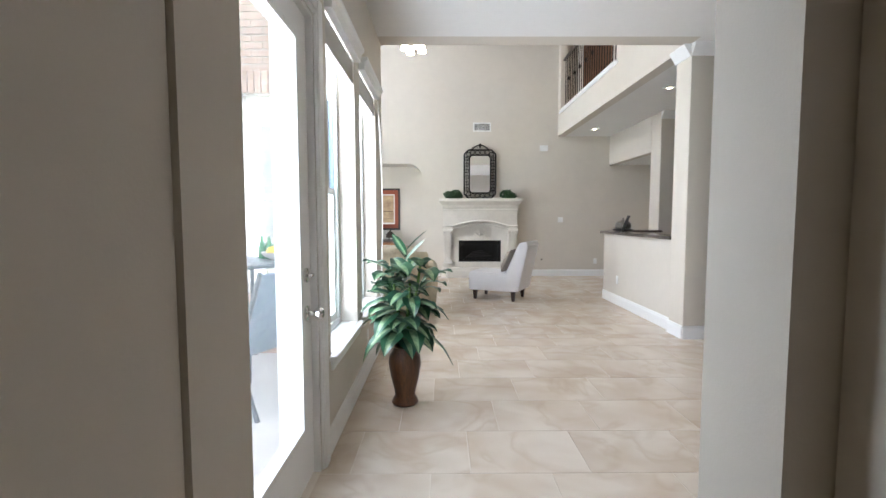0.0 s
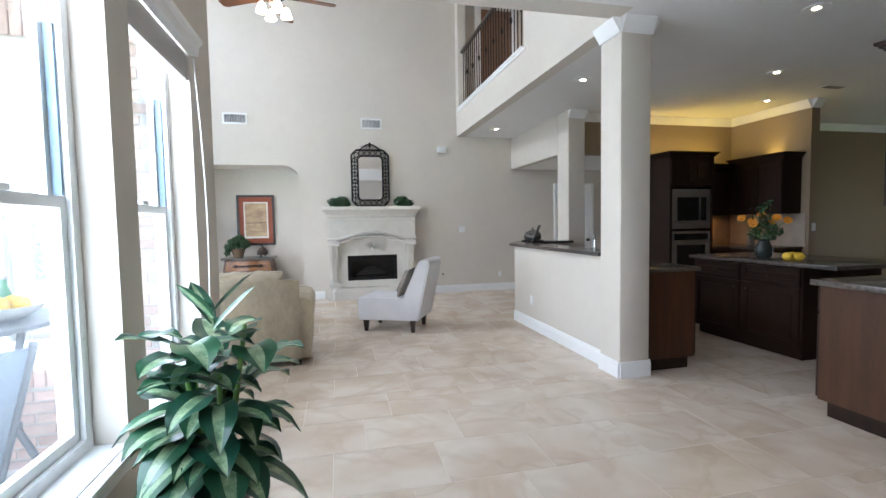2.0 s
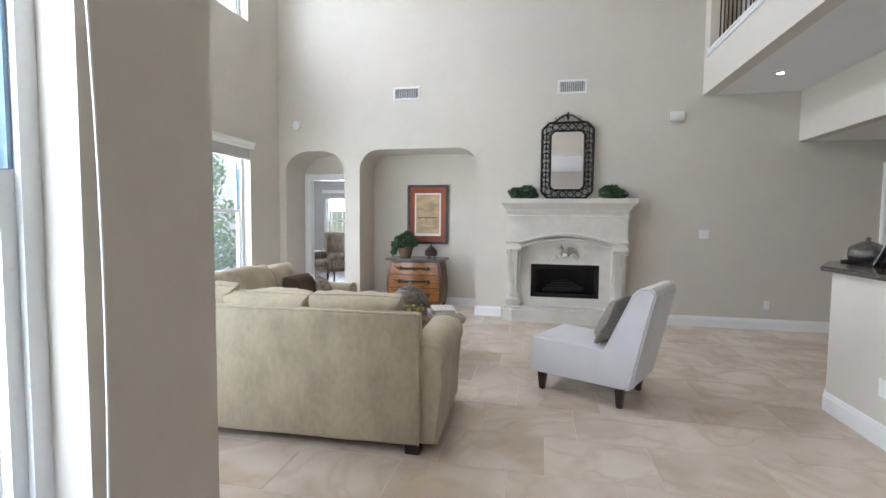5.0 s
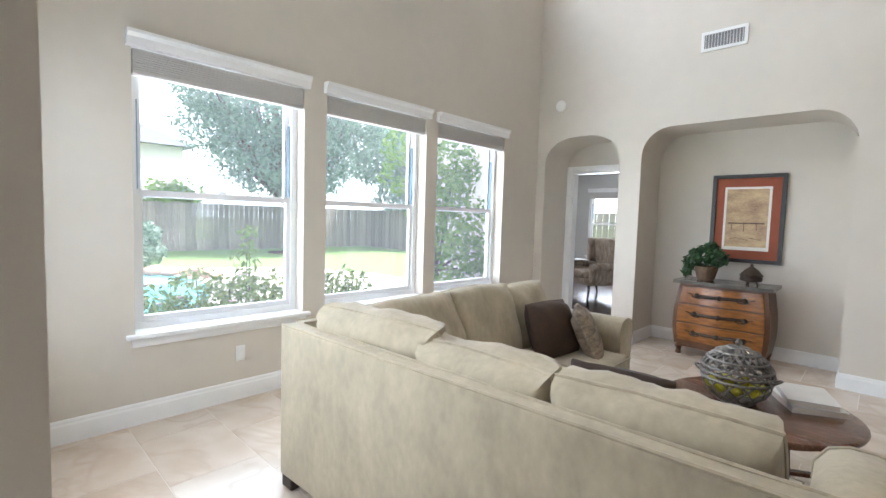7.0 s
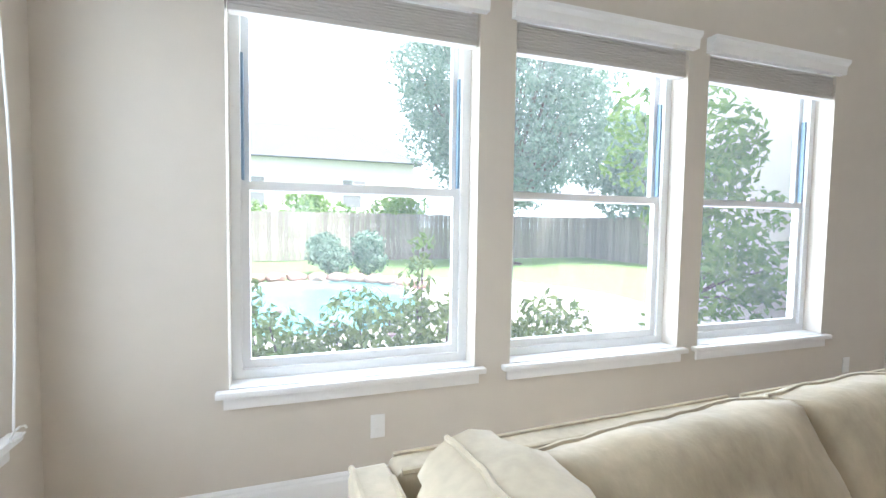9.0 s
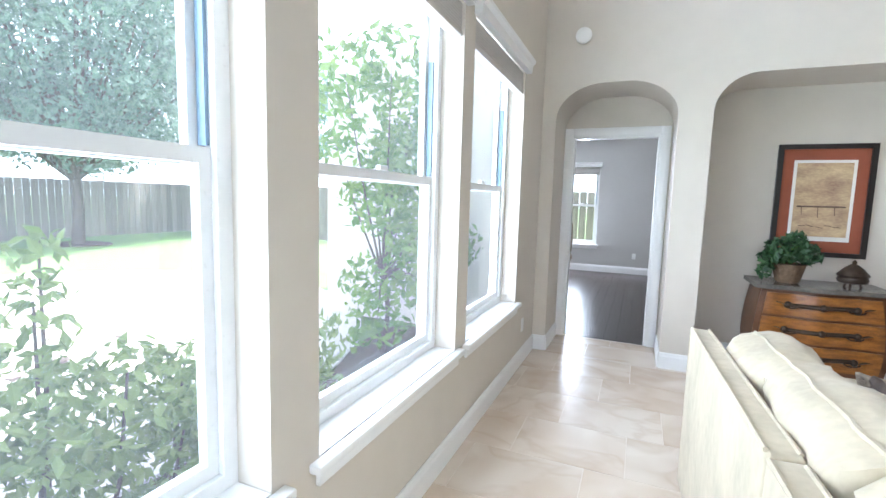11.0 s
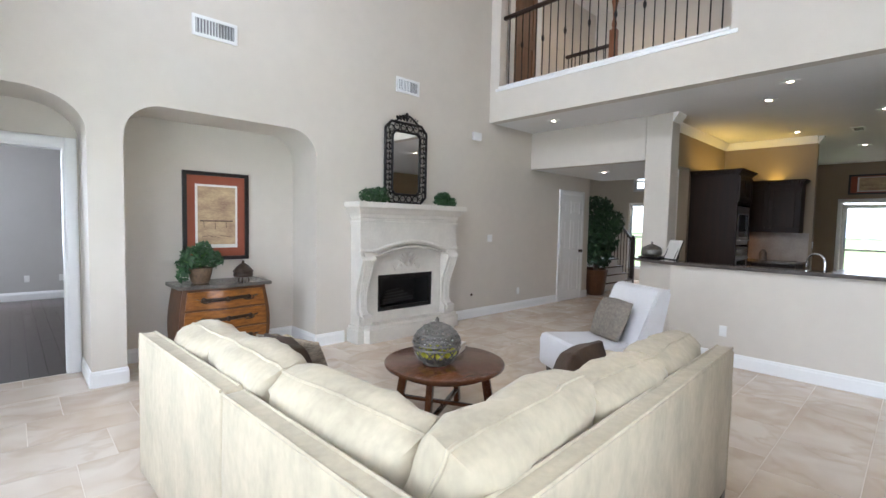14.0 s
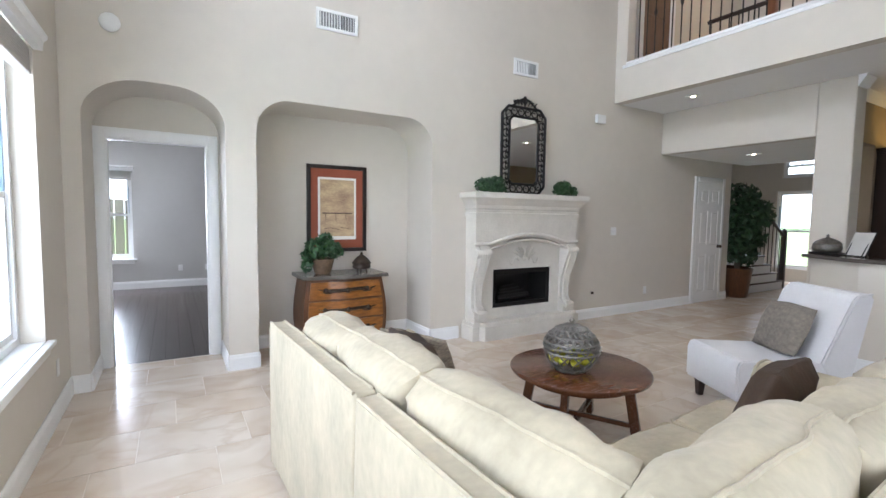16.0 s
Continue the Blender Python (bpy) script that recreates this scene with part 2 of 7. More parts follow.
def finish(name, bm, material, parent=None, label="", smooth=0.0):
    bmesh.ops.recalc_face_normals(bm, faces=bm.faces[:])
    me = bpy.data.meshes.new(name)
    bm.to_mesh(me)
    bm.free()
    for mm in (material if isinstance(material, (list, tuple)) else [material]):
        me.materials.append(mm)
    if smooth:
        me.shade_smooth()
        me.set_sharp_from_angle(angle=radians(smooth))
    ob = new(name, me)
    if parent:
        ob.parent = parent
    if label:
        ob["label"] = label
    return ob


def part(name, bm, material, parent, label="", smooth=0.0):
    return finish(name, bm, material, parent, label, smooth)


def thing(name, label, category, at=(0, 0, 0), rz=0.0, group=""):
    ob = new(name)
    ob.matrix_world = pose(*at, 0, 0, rz)
    return tagged(ob, label, category, group)


def setting(name, bm, material, label="", category="", smooth=0.0):
    return tagged(finish(name, bm, material, None, "", smooth), label, category, kind="structure")


def boxes(name, material, parent, rows, label="", bev=0.0):
    bm = bmesh.new()
    for r in rows:
        box(bm, *r, bev)
    return part(name, bm, material, parent, label, 40 if bev else 0)


# ---- setting: walls, floors, ceilings ----
HEAD, SILL = 2.42, 0.585
bm = bmesh.new()
plate(bm, rect(-3.79, 5.62, -0.12, 5.6), [arch(-3.45, -2.472, -0.06, 2.42, 0.40, 0.30), arch(-2.225, -0.435, -0.06, 2.42, 0.30, 0.30), rect(0.335, 1.265, 0.31, 0.79)], 10.4, 11.0, XZ)
setting("wall_north", bm, PAINT, "tall beige painted wall with two arched recesses", "wall", 30)
bm = bmesh.new()
plate(bm, rect(-6.4, 0.3, -0.12, 3.0), [rect(-3.38, -2.565, -0.06, 2.05), rect(-0.3, 0.2, 2.9, 2.95)], 11.0, 11.12, XZ)
setting("wall_recess_back", bm, PAINT, "beige painted back wall of the recesses", "wall")
bm = bmesh.new()
plate(bm, rect(5.02, 11.0, -0.12, 5.6), [rect(a, b, SILL, HEAD) for a, b in WIN_W] + [rect(a, b, 4.1, 5.2) for a, b in WIN_W], -3.79, -3.57, YZ)
setting("wall_west", bm, PAINT, "tall beige painted wall with three windows", "wall")
bm = bmesh.new()
plate(bm, [(-3.57, -0.12), (-0.64, -0.12), (-0.64, 3.0), (2.47, 3.0), (2.47, 5.6), (-3.57, 5.6)],
      [rect(-3.3, -2.12, SILL, HEAD), rect(-1.88, -1.40, SILL, HEAD)], 5.02, 5.24, XZ)
setting("wall_south", bm, PAINT, "beige painted return wall with two windows", "wall")
BF_WIN = [(2.98, 3.77), (3.97, 4.78)]
bm = bmesh.new()
plate(bm, rect(1.2, 5.02, -0.12, 3.0), [rect(1.80, 2.74, -0.06, 2.22)] + [rect(a, b, 0.52, HEAD) for a, b in BF_WIN], -0.84, -0.64, YZ)
setting("wall_breakfast", bm, PAINT, "beige painted wall with a glazed door and two windows", "wall")
bm = bmesh.new()
plate(bm, rect(-0.64, 3.25, -0.12, 3.0), [rect(-0.42, 0.49, -0.06, 2.12)], 1.2, 1.42, XZ)
rim = [e for e in bm.edges if all(-0.45 < v.co.x < 0.5 and -0.1 < v.co.z < 2.2 for v in e.verts) and len({round(v.co.y, 3) for v in e.verts}) == 1 and len(e.link_faces) == 2 and e.calc_face_angle(0) > 1.0]
bmesh.ops.bevel(bm, geom=rim, offset=0.022, segments=4, profile=0.5, affect="EDGES")
setting("wall_entry", bm, PAINT, "beige painted wall with an open doorway", "wall", 40)
bm = bmesh.new()
box(bm, -0.59, -0.43, -1.6, 1.196, -0.12, 2.75), box(bm, 0.57, 0.69, -1.6, 1.196, -0.12, 2.75), box(bm, -0.43, 0.57, -1.76, -1.6, -0.12, 2.75)
setting("wall_corridor", bm, PAINT, "beige painted corridor walls", "wall")
bm = bmesh.new()
box(bm, 3.05, 3.25, 1.42, 3.3, -0.12, 3.0), box(bm, 3.05, 11.0, 3.3, 3.5, -0.12, 3.0)
setting("wall_kitchen_south", bm, PAINT_TAN_DIM, "tan painted kitchen wall, colour darkened for dim light", "wall")
bm = bmesh.new()
plate(bm, rect(5.24, 10.4, 3.0, 5.6), [rect(7.17, 10.22, 3.48, 5.45)], 2.47, 2.62, YZ)
setting("wall_loft_edge", bm, PAINT, "beige painted loft parapet wall", "wall")
bm = bmesh.new()
plate(bm, rect(3.62, 11.0, -0.12, 3.0), [rect(3.86, 4.9, -0.1, 2.385)], 8.3, 8.45, XZ), box(bm, 6.72, 6.87, 6.96, 8.3, -0.12, 3.0)
setting("wall_kitchen_north", bm, PAINT_TAN_DIM, "tan painted kitchen wall, colour darkened for dim light", "wall")
bm = bmesh.new()
plate(bm, rect(3.3, 8.45, -0.12, 3.0), [rect(6.1, 7.0, -0.06, 2.1)], 11.0, 11.15, YZ)
setting("wall_east", bm, PAINT_TAN_DIM, "tan painted wall with a doorway, colour darkened for dim light", "wall")
bm = bmesh.new()
box(bm, 3.58, 3.72, 8.45, 10.4, 2.385, 3.0, 0.012), box(bm, 3.58, 3.86, 8.1, 8.45, -0.12, 3.0, 0.015)
setting("hall_beam", bm, PAINT, "beige painted header beam and square column", "column")
bm = bmesh.new()
box(bm, 2.475, 2.765, 5.19, 5.49, -0.12, 3.0, 0.018)
setting("kitchen_column", bm, PAINT, "square beige painted column with white base", "column", 40)
bm = bmesh.new()
prism(bm, [(2.53, 5.49), (2.53, 7.66), (2.84, 8.14), (3.58, 8.14), (3.58, 8.0), (2.92, 8.0), (2.67, 7.62), (2.67, 5.49)], -0.12, 1.02, XY)
setting("bar_half_wall", bm, PAINT, "beige painted half wall below the breakfast bar", "wall")
# ceilings
bm = bmesh.new()
box(bm, -0.84, 11.15, 1.25, 5.02, 3.0, 3.4), box(bm, 2.62, 11.15, 5.02, 8.45, 3.0, 3.4), box(bm, 2.62, 5.6, 8.45, 10.4, 3.0, 3.4)
box(bm, 2.47, 2.62, 5.02, 5.24, 3.0, 3.4)
setting("ceiling_low", bm, CEIL, "smooth white painted ceiling", "ceiling")
bm = bmesh.new()
box(bm, -3.79, 11.2, 5.02, 14.0, 5.6, 5.75)
setting("ceiling_high", bm, CEIL, "high white painted ceiling", "ceiling")
bm = bmesh.new()
box(bm, 3.72, 6.1, 8.45, 10.4, 2.39, 2.6), box(bm, -0.59, 0.69, -1.76, 1.196, 2.75, 2.9), box(bm, -6.4, 0.3, 11.12, 16.2, 2.75, 2.9)
setting("ceiling_hall", bm, CEIL, "white painted lower ceiling", "ceiling")
# loft, foyer and bedroom shells
bm = bmesh.new()
box(bm, 5.6, 5.75, 5.3, 11.0, 3.4, 5.6), box(bm, 2.62, 5.6, 5.02, 5.3, 3.4, 5.6)
setting("wall_loft", bm, PAINT, "beige painted loft walls", "wall")
bm = bmesh.new()
plate(bm, rect(8.45, 14.0, -0.12, 5.6), [rect(10.3, 11.3, 0.3, 2.1), rect(10.5, 11.2, 2.4, 3.0)], 9.4, 9.55, YZ)
box(bm, 5.62, 9.4, 13.4, 13.55, -0.12, 5.6), box(bm, 5.47, 5.62, 11.0, 13.4, -0.12, 5.6), box(bm, 5.75, 9.4, 8.45, 8.6, 3.0, 5.6)
setting("wall_foyer", bm, PAINT, "beige painted foyer walls with tall windows", "wall")
bm = bmesh.new()
plate(bm, rect(-6.4, 0.3, -0.12, 2.9), [rect(-5.6, -4.75, 0.55, 2.2), rect(-4.15, -3.48, 0.55, 2.2)], 16.0, 16.15, XZ)
box(bm, -6.4, -6.25, 11.12, 16.0, -0.12, 2.9), box(bm, 0.15, 0.3, 11.12, 16.0, -0.12, 2.9)
setting("wall_bedroom", bm, PAINT_DK, "grey painted bedroom walls with two windows", "wall")
# floor slabs; the tiles lie on them
bm = bmesh.new()
box(bm, -3.7, 11.1, 5.1, 11.05, -0.14, -0.0016), box(bm, -0.7, 11.1, -1.7, 5.1, -0.14, -0.0016), box(bm, 5.5, 9.5, 11.05, 13.5, -0.14, -0.0016)
setting("floor", bm, GROUT, "tile floor with pale grout", "floor")
bm = bmesh.new()
box(bm, -6.3, 0.2, 11.05, 16.1, -0.14, -0.012)
setting("floor_bedroom", bm, DARKWOOD, "dark stained wood floor", "floor")

# ---- materials of the things ----
SUEDE = mat("olive_beige_microsuede", (0.45, 0.388, 0.276), 0.85, vary=0.24, scale=5, bump=0.12, bscale=45, stretch=(1, 1, 0.6))
SUEDE.node_tree.nodes["Principled BSDF"].inputs["Sheen Weight"].default_value = 0.12
LINEN = mat("pale_grey_linen", (0.66, 0.65, 0.66), 0.9, vary=0.05, scale=6, bump=0.2, bscale=260)
TAUPE = mat("taupe_woven_fabric", (0.22, 0.19, 0.155), 0.9, vary=0.35, scale=40, bump=0.5, bscale=90)
BROWN = mat("chocolate_velvet", (0.05, 0.027, 0.014), 0.75, vary=0.4, scale=9, bump=0.3, bscale=40)
STRIPE = mat("patterned_pillow_fabric", (0.40, 0.33, 0.24), 0.85, color2=(0.06, 0.04, 0.028), scale=9, stretch=(1, 3.2, 1), bump=0.2)
LEGWOOD = mat("espresso_leg_wood", (0.03, 0.016, 0.011), 0.35, vary=0.3, scale=12)
CHERRY = mat("cherry_table_wood", (0.125, 0.046, 0.019), 0.26, color2=(0.085, 0.029, 0.012), scale=1.6, stretch=(1, 14, 14), coat=0.4)
HONEY = mat("honey_burl_wood", (0.36, 0.14, 0.022), 0.33, color2=(0.12, 0.038, 0.008), scale=9, stretch=(1, 1, 4), coat=0.3)
HONEYDK = mat("dark_chest_trim", (0.11, 0.045, 0.018), 0.4, vary=0.4, scale=10)
SLATE = mat("dark_marble_top", (0.07, 0.066, 0.06), 0.2, color2=(0.17, 0.15, 0.125), scale=9)
BRONZE = mat("aged_bronze", (0.06, 0.042, 0.03), 0.45, 0.6, vary=0.4, scale=30, bump=0.3, bscale=80)
IRON = mat("black_iron", (0.022, 0.02, 0.019), 0.45, 0.6, vary=0.3, scale=20)
PEWTER = mat("hammered_pewter", (0.23, 0.215, 0.195), 0.35, 0.85, vary=0.5, scale=28, bump=0.7, bscale=60)
MIRROR = mat("mirror_silver", (0.9, 0.9, 0.9), 0.02, 1.0)
LIME = mat("carved_limestone", (0.66, 0.625, 0.56), 0.7, vary=0.10, scale=5, bump=0.3, bscale=60)
SOOT = mat("black_firebox", (0.012, 0.011, 0.01), 0.6, vary=0.5, scale=9)
BLACKGL = mat("dark_fire_glass", (0.012, 0.012, 0.013), 0.08)
CAB = mat("espresso_cabinet_wood", (0.022, 0.0095, 0.0045), 0.5, color2=(0.012, 0.0055, 0.003), scale=3, stretch=(6, 6, 0.7), spec=0.25)
CABLT = mat("mahogany_end_panel", (0.075, 0.032, 0.014), 0.5, color2=(0.045, 0.019, 0.009), scale=3, stretch=(6, 6, 0.7), spec=0.3)
GRANITE = mat("dark_granite", (0.045, 0.038, 0.034), 0.15, color2=(0.13, 0.11, 0.095), scale=40)
STEEL = mat("brushed_steel", (0.36, 0.35, 0.34), 0.32, 0.9, vary=0.12, scale=4, stretch=(1, 1, 30))
CHROME = mat("polished_chrome", (0.72, 0.72, 0.72), 0.12, 1.0)
OVENGL = mat("black_oven_glass", (0.01, 0.01, 0.01), 0.06)
VASEGLASS = mat("dark_vase_glass", (0.035, 0.045, 0.04), 0.12, vary=0.3, scale=9)
SPLASH = mat("beige_backsplash_tile", (0.42, 0.36, 0.29), 0.4, vary=0.2, scale=6, random=0.12)
LEMON = mat("lemon_peel", (0.75, 0.48, 0.03), 0.45, vary=0.12, scale=12, bump=0.2, bscale=120)
LIMEF = mat("yellow_green_fruit", (0.62, 0.62, 0.06), 0.45, vary=0.15, scale=12, bump=0.2, bscale=120)
POTBROWN = mat("glazed_brown_pot", (0.14, 0.055, 0.02), 0.3, color2=(0.045, 0.02, 0.01), scale=6, stretch=(8, 8, 0.8))
BASKET = mat("woven_basket", (0.16, 0.10, 0.055), 0.7, vary=0.5, scale=30, bump=0.8, bscale=70)
RUSTMAT = mat("rust_mat_board", (0.30, 0.085, 0.045), 0.85, vary=0.08, scale=10)
WHITEMAT = mat("white_mat_board", (0.78, 0.76, 0.71), 0.85, vary=0.03, scale=10)
FRAMEBK = mat("black_picture_frame", (0.016, 0.013, 0.012), 0.35, vary=0.3, scale=12)
PRINT = mat("faded_landscape_print", (0.62, 0.47, 0.27), 0.8, color2=(0.30, 0.19, 0.13), scale=5, stretch=(1, 1, 2.4))
INK = mat("brown_ink", (0.13, 0.085, 0.06), 0.8, vary=0.4, scale=14)
BULB = mat("lit_lamp", (1, 0.9, 0.75), 0.5, emit=(1.0, 0.80, 0.52), power=14)
PAPER = mat("book_cover", (0.62, 0.60, 0.56), 0.5, vary=0.08, scale=8)
PAGES = mat("book_pages", (0.66, 0.62, 0.53), 0.9, vary=0.12, scale=4, stretch=(1, 1, 60))
PLASTIC = mat("white_plastic", (0.78, 0.78, 0.76), 0.4, vary=0.02, scale=8)
GREYSLOT = mat("vent_shadow_grey", (0.22, 0.22, 0.22), 0.7, vary=0.1, scale=8)
BLIND = mat("folded_blind_fabric", (0.55, 0.53, 0.50), 0.7, vary=0.06, scale=9, stretch=(1, 1, 20))
LOFTDOOR = mat("brown_loft_door_wood", (0.17, 0.085, 0.045), 0.45, vary=0.35, scale=3, stretch=(6, 6, 0.7))
FOLD = mat("fan_blade_wood", (0.16, 0.065, 0.03), 0.4, vary=0.4, scale=5, stretch=(1, 8, 8))
NEWEL = mat("oak_newel_wood", (0.25, 0.09, 0.035), 0.3, vary=0.35, scale=6, stretch=(6, 6, 0.8), coat=0.3)
CHECK = mat("brown_plaid_fabric", (0.55, 0.49, 0.40), 0.9, color2=(0.20, 0.13, 0.09), scale=8, stretch=(2, 2, 1))


def leaf_mat(name, c1, c2, rough=0.45, glow=0.0):
    m = bpy.data.materials.new(name)
    m.use_nodes = True
    n, l = m.node_tree.nodes, m.node_tree.links
    b = n["Principled BSDF"]
    geo, ramp = n.new("ShaderNodeNewGeometry"), n.new("ShaderNodeValToRGB")
    ramp.color_ramp.elements[0].color, ramp.color_ramp.elements[1].color = (*c1, 1), (*c2, 1)
    l.new(geo.outputs["Random Per Island"], ramp.inputs[0]), l.new(ramp.outputs[0], b.inputs["Base Color"])
    b.inputs["Roughness"].default_value = rough
    if glow:
        tl, mx = n.new("ShaderNodeBsdfTranslucent"), n.new("ShaderNodeMixShader")
        mx.inputs[0].default_value = glow
        l.new(ramp.outputs[0], tl.inputs[0]), l.new(b.outputs[0], mx.inputs[1]), l.new(tl.outputs[0], mx.inputs[2])
        l.new(mx.outputs[0], n["Material Output"].inputs[0])
    return m


LEAF = leaf_mat("ivy_leaves", (0.012, 0.045, 0.014), (0.045, 0.11, 0.035))
LEAFDK = leaf_mat("fig_leaves", (0.010, 0.035, 0.012), (0.035, 0.085, 0.03))
DIEF = leaf_mat("variegated_leaf_edge", (0.012, 0.06, 0.035), (0.03, 0.11, 0.05), 0.3)
DIEFC = mat("variegated_leaf_middle", (0.42, 0.53, 0.31), 0.38, color2=(0.05, 0.15, 0.07), scale=26, bump=0.1, bscale=40)
TREELEAF = leaf_mat("oak_leaves", (0.10, 0.17, 0.115), (0.24, 0.33, 0.25), glow=0.4)
ROSELEAF = leaf_mat("rose_leaves", (0.11, 0.17, 0.04), (0.28, 0.35, 0.12), glow=0.4)
SHRUBLEAF = leaf_mat("bright_shrub_leaves", (0.09, 0.19, 0.03), (0.24, 0.36, 0.09), glow=0.4)
STEM = mat("green_stem", (0.10, 0.20, 0.04), 0.5, vary=0.25, scale=14)
BARK = mat("grey_bark", (0.13, 0.10, 0.08), 0.9, vary=0.4, scale=12, bump=0.6, bscale=30)
PETAL = mat("sunflower_petal", (0.64, 0.25, 0.01), 0.6, vary=0.2, scale=12)

# ---- shape helpers ----


def cushion_rim(sx, sy, x, y, seed, wrinkle):
    """A point on the seam round a soft pillow, x and y from -1 to 1."""
    rnd = Vector((seed * 3.7, seed * 1.9, seed * 5.3))
    corner = 1 - 0.035 * (x * x * y * y)
    q = Vector((x * corner * sx / 2, y * corner * sy / 2, 0))
    w = noise.noise(q * 7 + rnd) * wrinkle + noise.noise(q * 17 + rnd) * wrinkle * 0.4
    return q + Vector((0, w * 0.6, w))


def cushion(bm, sx, sy, sz, m, puff=0.5, seed=0, wrinkle=0.012, n=7):
    """A soft pillow: a rounded box whose faces swell and crease."""
    g = bmesh.ops.create_grid(bm, x_segments=1, y_segments=1, size=0)["verts"]
    bmesh.ops.delete(bm, geom=g, context="VERTS")
    rnd = Vector((seed * 3.7, seed * 1.9, seed * 5.3))
    verts = {}

    def at(i, j, k):
        if (i, j, k) not in verts:
            p = [2 * i / n - 1, 2 * j / n - 1, 2 * k / 4 - 1]
            x, y, z = p
            ex, ey = 1 - abs(x) ** 4, 1 - abs(y) ** 4
            zz = z * (1 - puff + puff * (max(ex, 0) * max(ey, 0)) ** 0.5)
            r = 1 - 0.06 * abs(z) ** 2
            corner = 1 - 0.035 * (x * x * y * y)
            q = Vector((x * r * corner * sx / 2, y * r * corner * sy / 2, zz * sz / 2))
            w = noise.noise(q * 7 + rnd) * wrinkle + noise.noise(q * 17 + rnd) * wrinkle * 0.4
            q.z += w * (1 if z >= 0 else -1)
            q.y += w * 0.6
            verts[i, j, k] = bm.verts.new(m @ q)
        return verts[i, j, k]

    for i in range(n):
        for j in range(n):
            bm.faces.new((at(i, j, 4), at(i + 1, j, 4), at(i + 1, j + 1, 4), at(i, j + 1, 4)))
            bm.faces.new((at(i, j, 0), at(i, j + 1, 0), at(i + 1, j + 1, 0), at(i + 1, j, 0)))
    for i in range(n):
        for k in range(4):
            bm.faces.new((at(i, 0, k), at(i + 1, 0, k), at(i + 1, 0, k + 1), at(i, 0, k + 1)))
            bm.faces.new((at(i, n, k), at(i, n, k + 1), at(i + 1, n, k + 1), at(i + 1, n, k)))
            bm.faces.new((at(0, i, k), at(0, i, k + 1), at(0, i + 1, k + 1), at(0, i + 1, k)))
            bm.faces.new((at(n, i, k), at(n, i + 1, k), at(n, i + 1, k + 1), at(n, i, k + 1)))


def leaf_blade(bm, base, out, length, width, droop, mats=(0, 0), wave=0.0, n=5, rise=0.3):
    """One arching leaf with a fold along its rib; its middle may take a second material."""
    out = Vector(out).normalized()
    side = out.cross(Vector((0, 0, 1)))
    side = side.normalized() if side.length > 0.01 else Vector((1, 0, 0))
    rows = []
    for i in range(n + 1):
        t = i / n
        p = Vector(base) + out * (length * t) + Vector((0, 0, length * (rise * t - droop * t * t)))
        w = width * (math.sin(math.pi * min(1, t * 0.93 + 0.07)) ** 0.75) * (1 if i < n else 0.05)
        lift = Vector((0, 0, w * 0.22 + wave * math.sin(t * 9)))
        rows.append([bm.verts.new(p + side * (w * s) + lift * abs(s)) for s in (-0.5, -0.16, 0, 0.16, 0.5)])
    for a, b in zip(rows, rows[1:]):
        for q in range(4):
            f = bm.faces.new((a[q], a[q + 1], b[q + 1], b[q]))
            f.material_index = mats[1] if q in (1, 2) else mats[0]


def leaf_cloud(name, material, parent, blobs, count, size, seed, label="", stuff=True):
    """Leaves scattered through ellipsoid clumps (x, y, z, rx, ry, rz), mostly near their skins."""
    rs = np.random.RandomState(seed)
    vol = np.array([b[3] * b[4] * b[5] for b in blobs]) ** 0.67
    pick = rs.choice(len(blobs), count, p=vol / vol.sum())
    bl = np.array(blobs, float)[pick]
    d = rs.normal(size=(count, 3))
    d /= np.linalg.norm(d, axis=1)[:, None]
    r = rs.uniform(0.45, 1.08, (count, 1)) ** 0.6
    c = bl[:, :3] + d * r * bl[:, 3:]
    ax = d + rs.normal(size=(count, 3)) * 0.8
    ax /= np.linalg.norm(ax, axis=1)[:, None]
    up = rs.normal(size=(count, 3))
    a = np.cross(ax, up)
    a /= np.linalg.norm(a, axis=1)[:, None]
    b = np.cross(ax, a)
    s = size * rs.uniform(0.6, 1.3, (count, 1))
    v = np.stack([c - a * s, c + b * s * 0.45 + ax * s * 0.12, c + a * s, c - b * s * 0.45 + ax * s * 0.12], 1).reshape(-1, 3)
    me = bpy.data.meshes.new(name)
    me.from_pydata(v.tolist(), [], [(4 * i, 4 * i + 1, 4 * i + 2, 4 * i + 3) for i in range(count)])
    me.materials.append(material)
    ob = new(name, me)
    if parent:
        ob.parent = parent
    if label:
        ob["label"] = label
    if stuff and not parent:
        ob["kind"] = "stuff"
    return ob


# ---- windows and doors ----


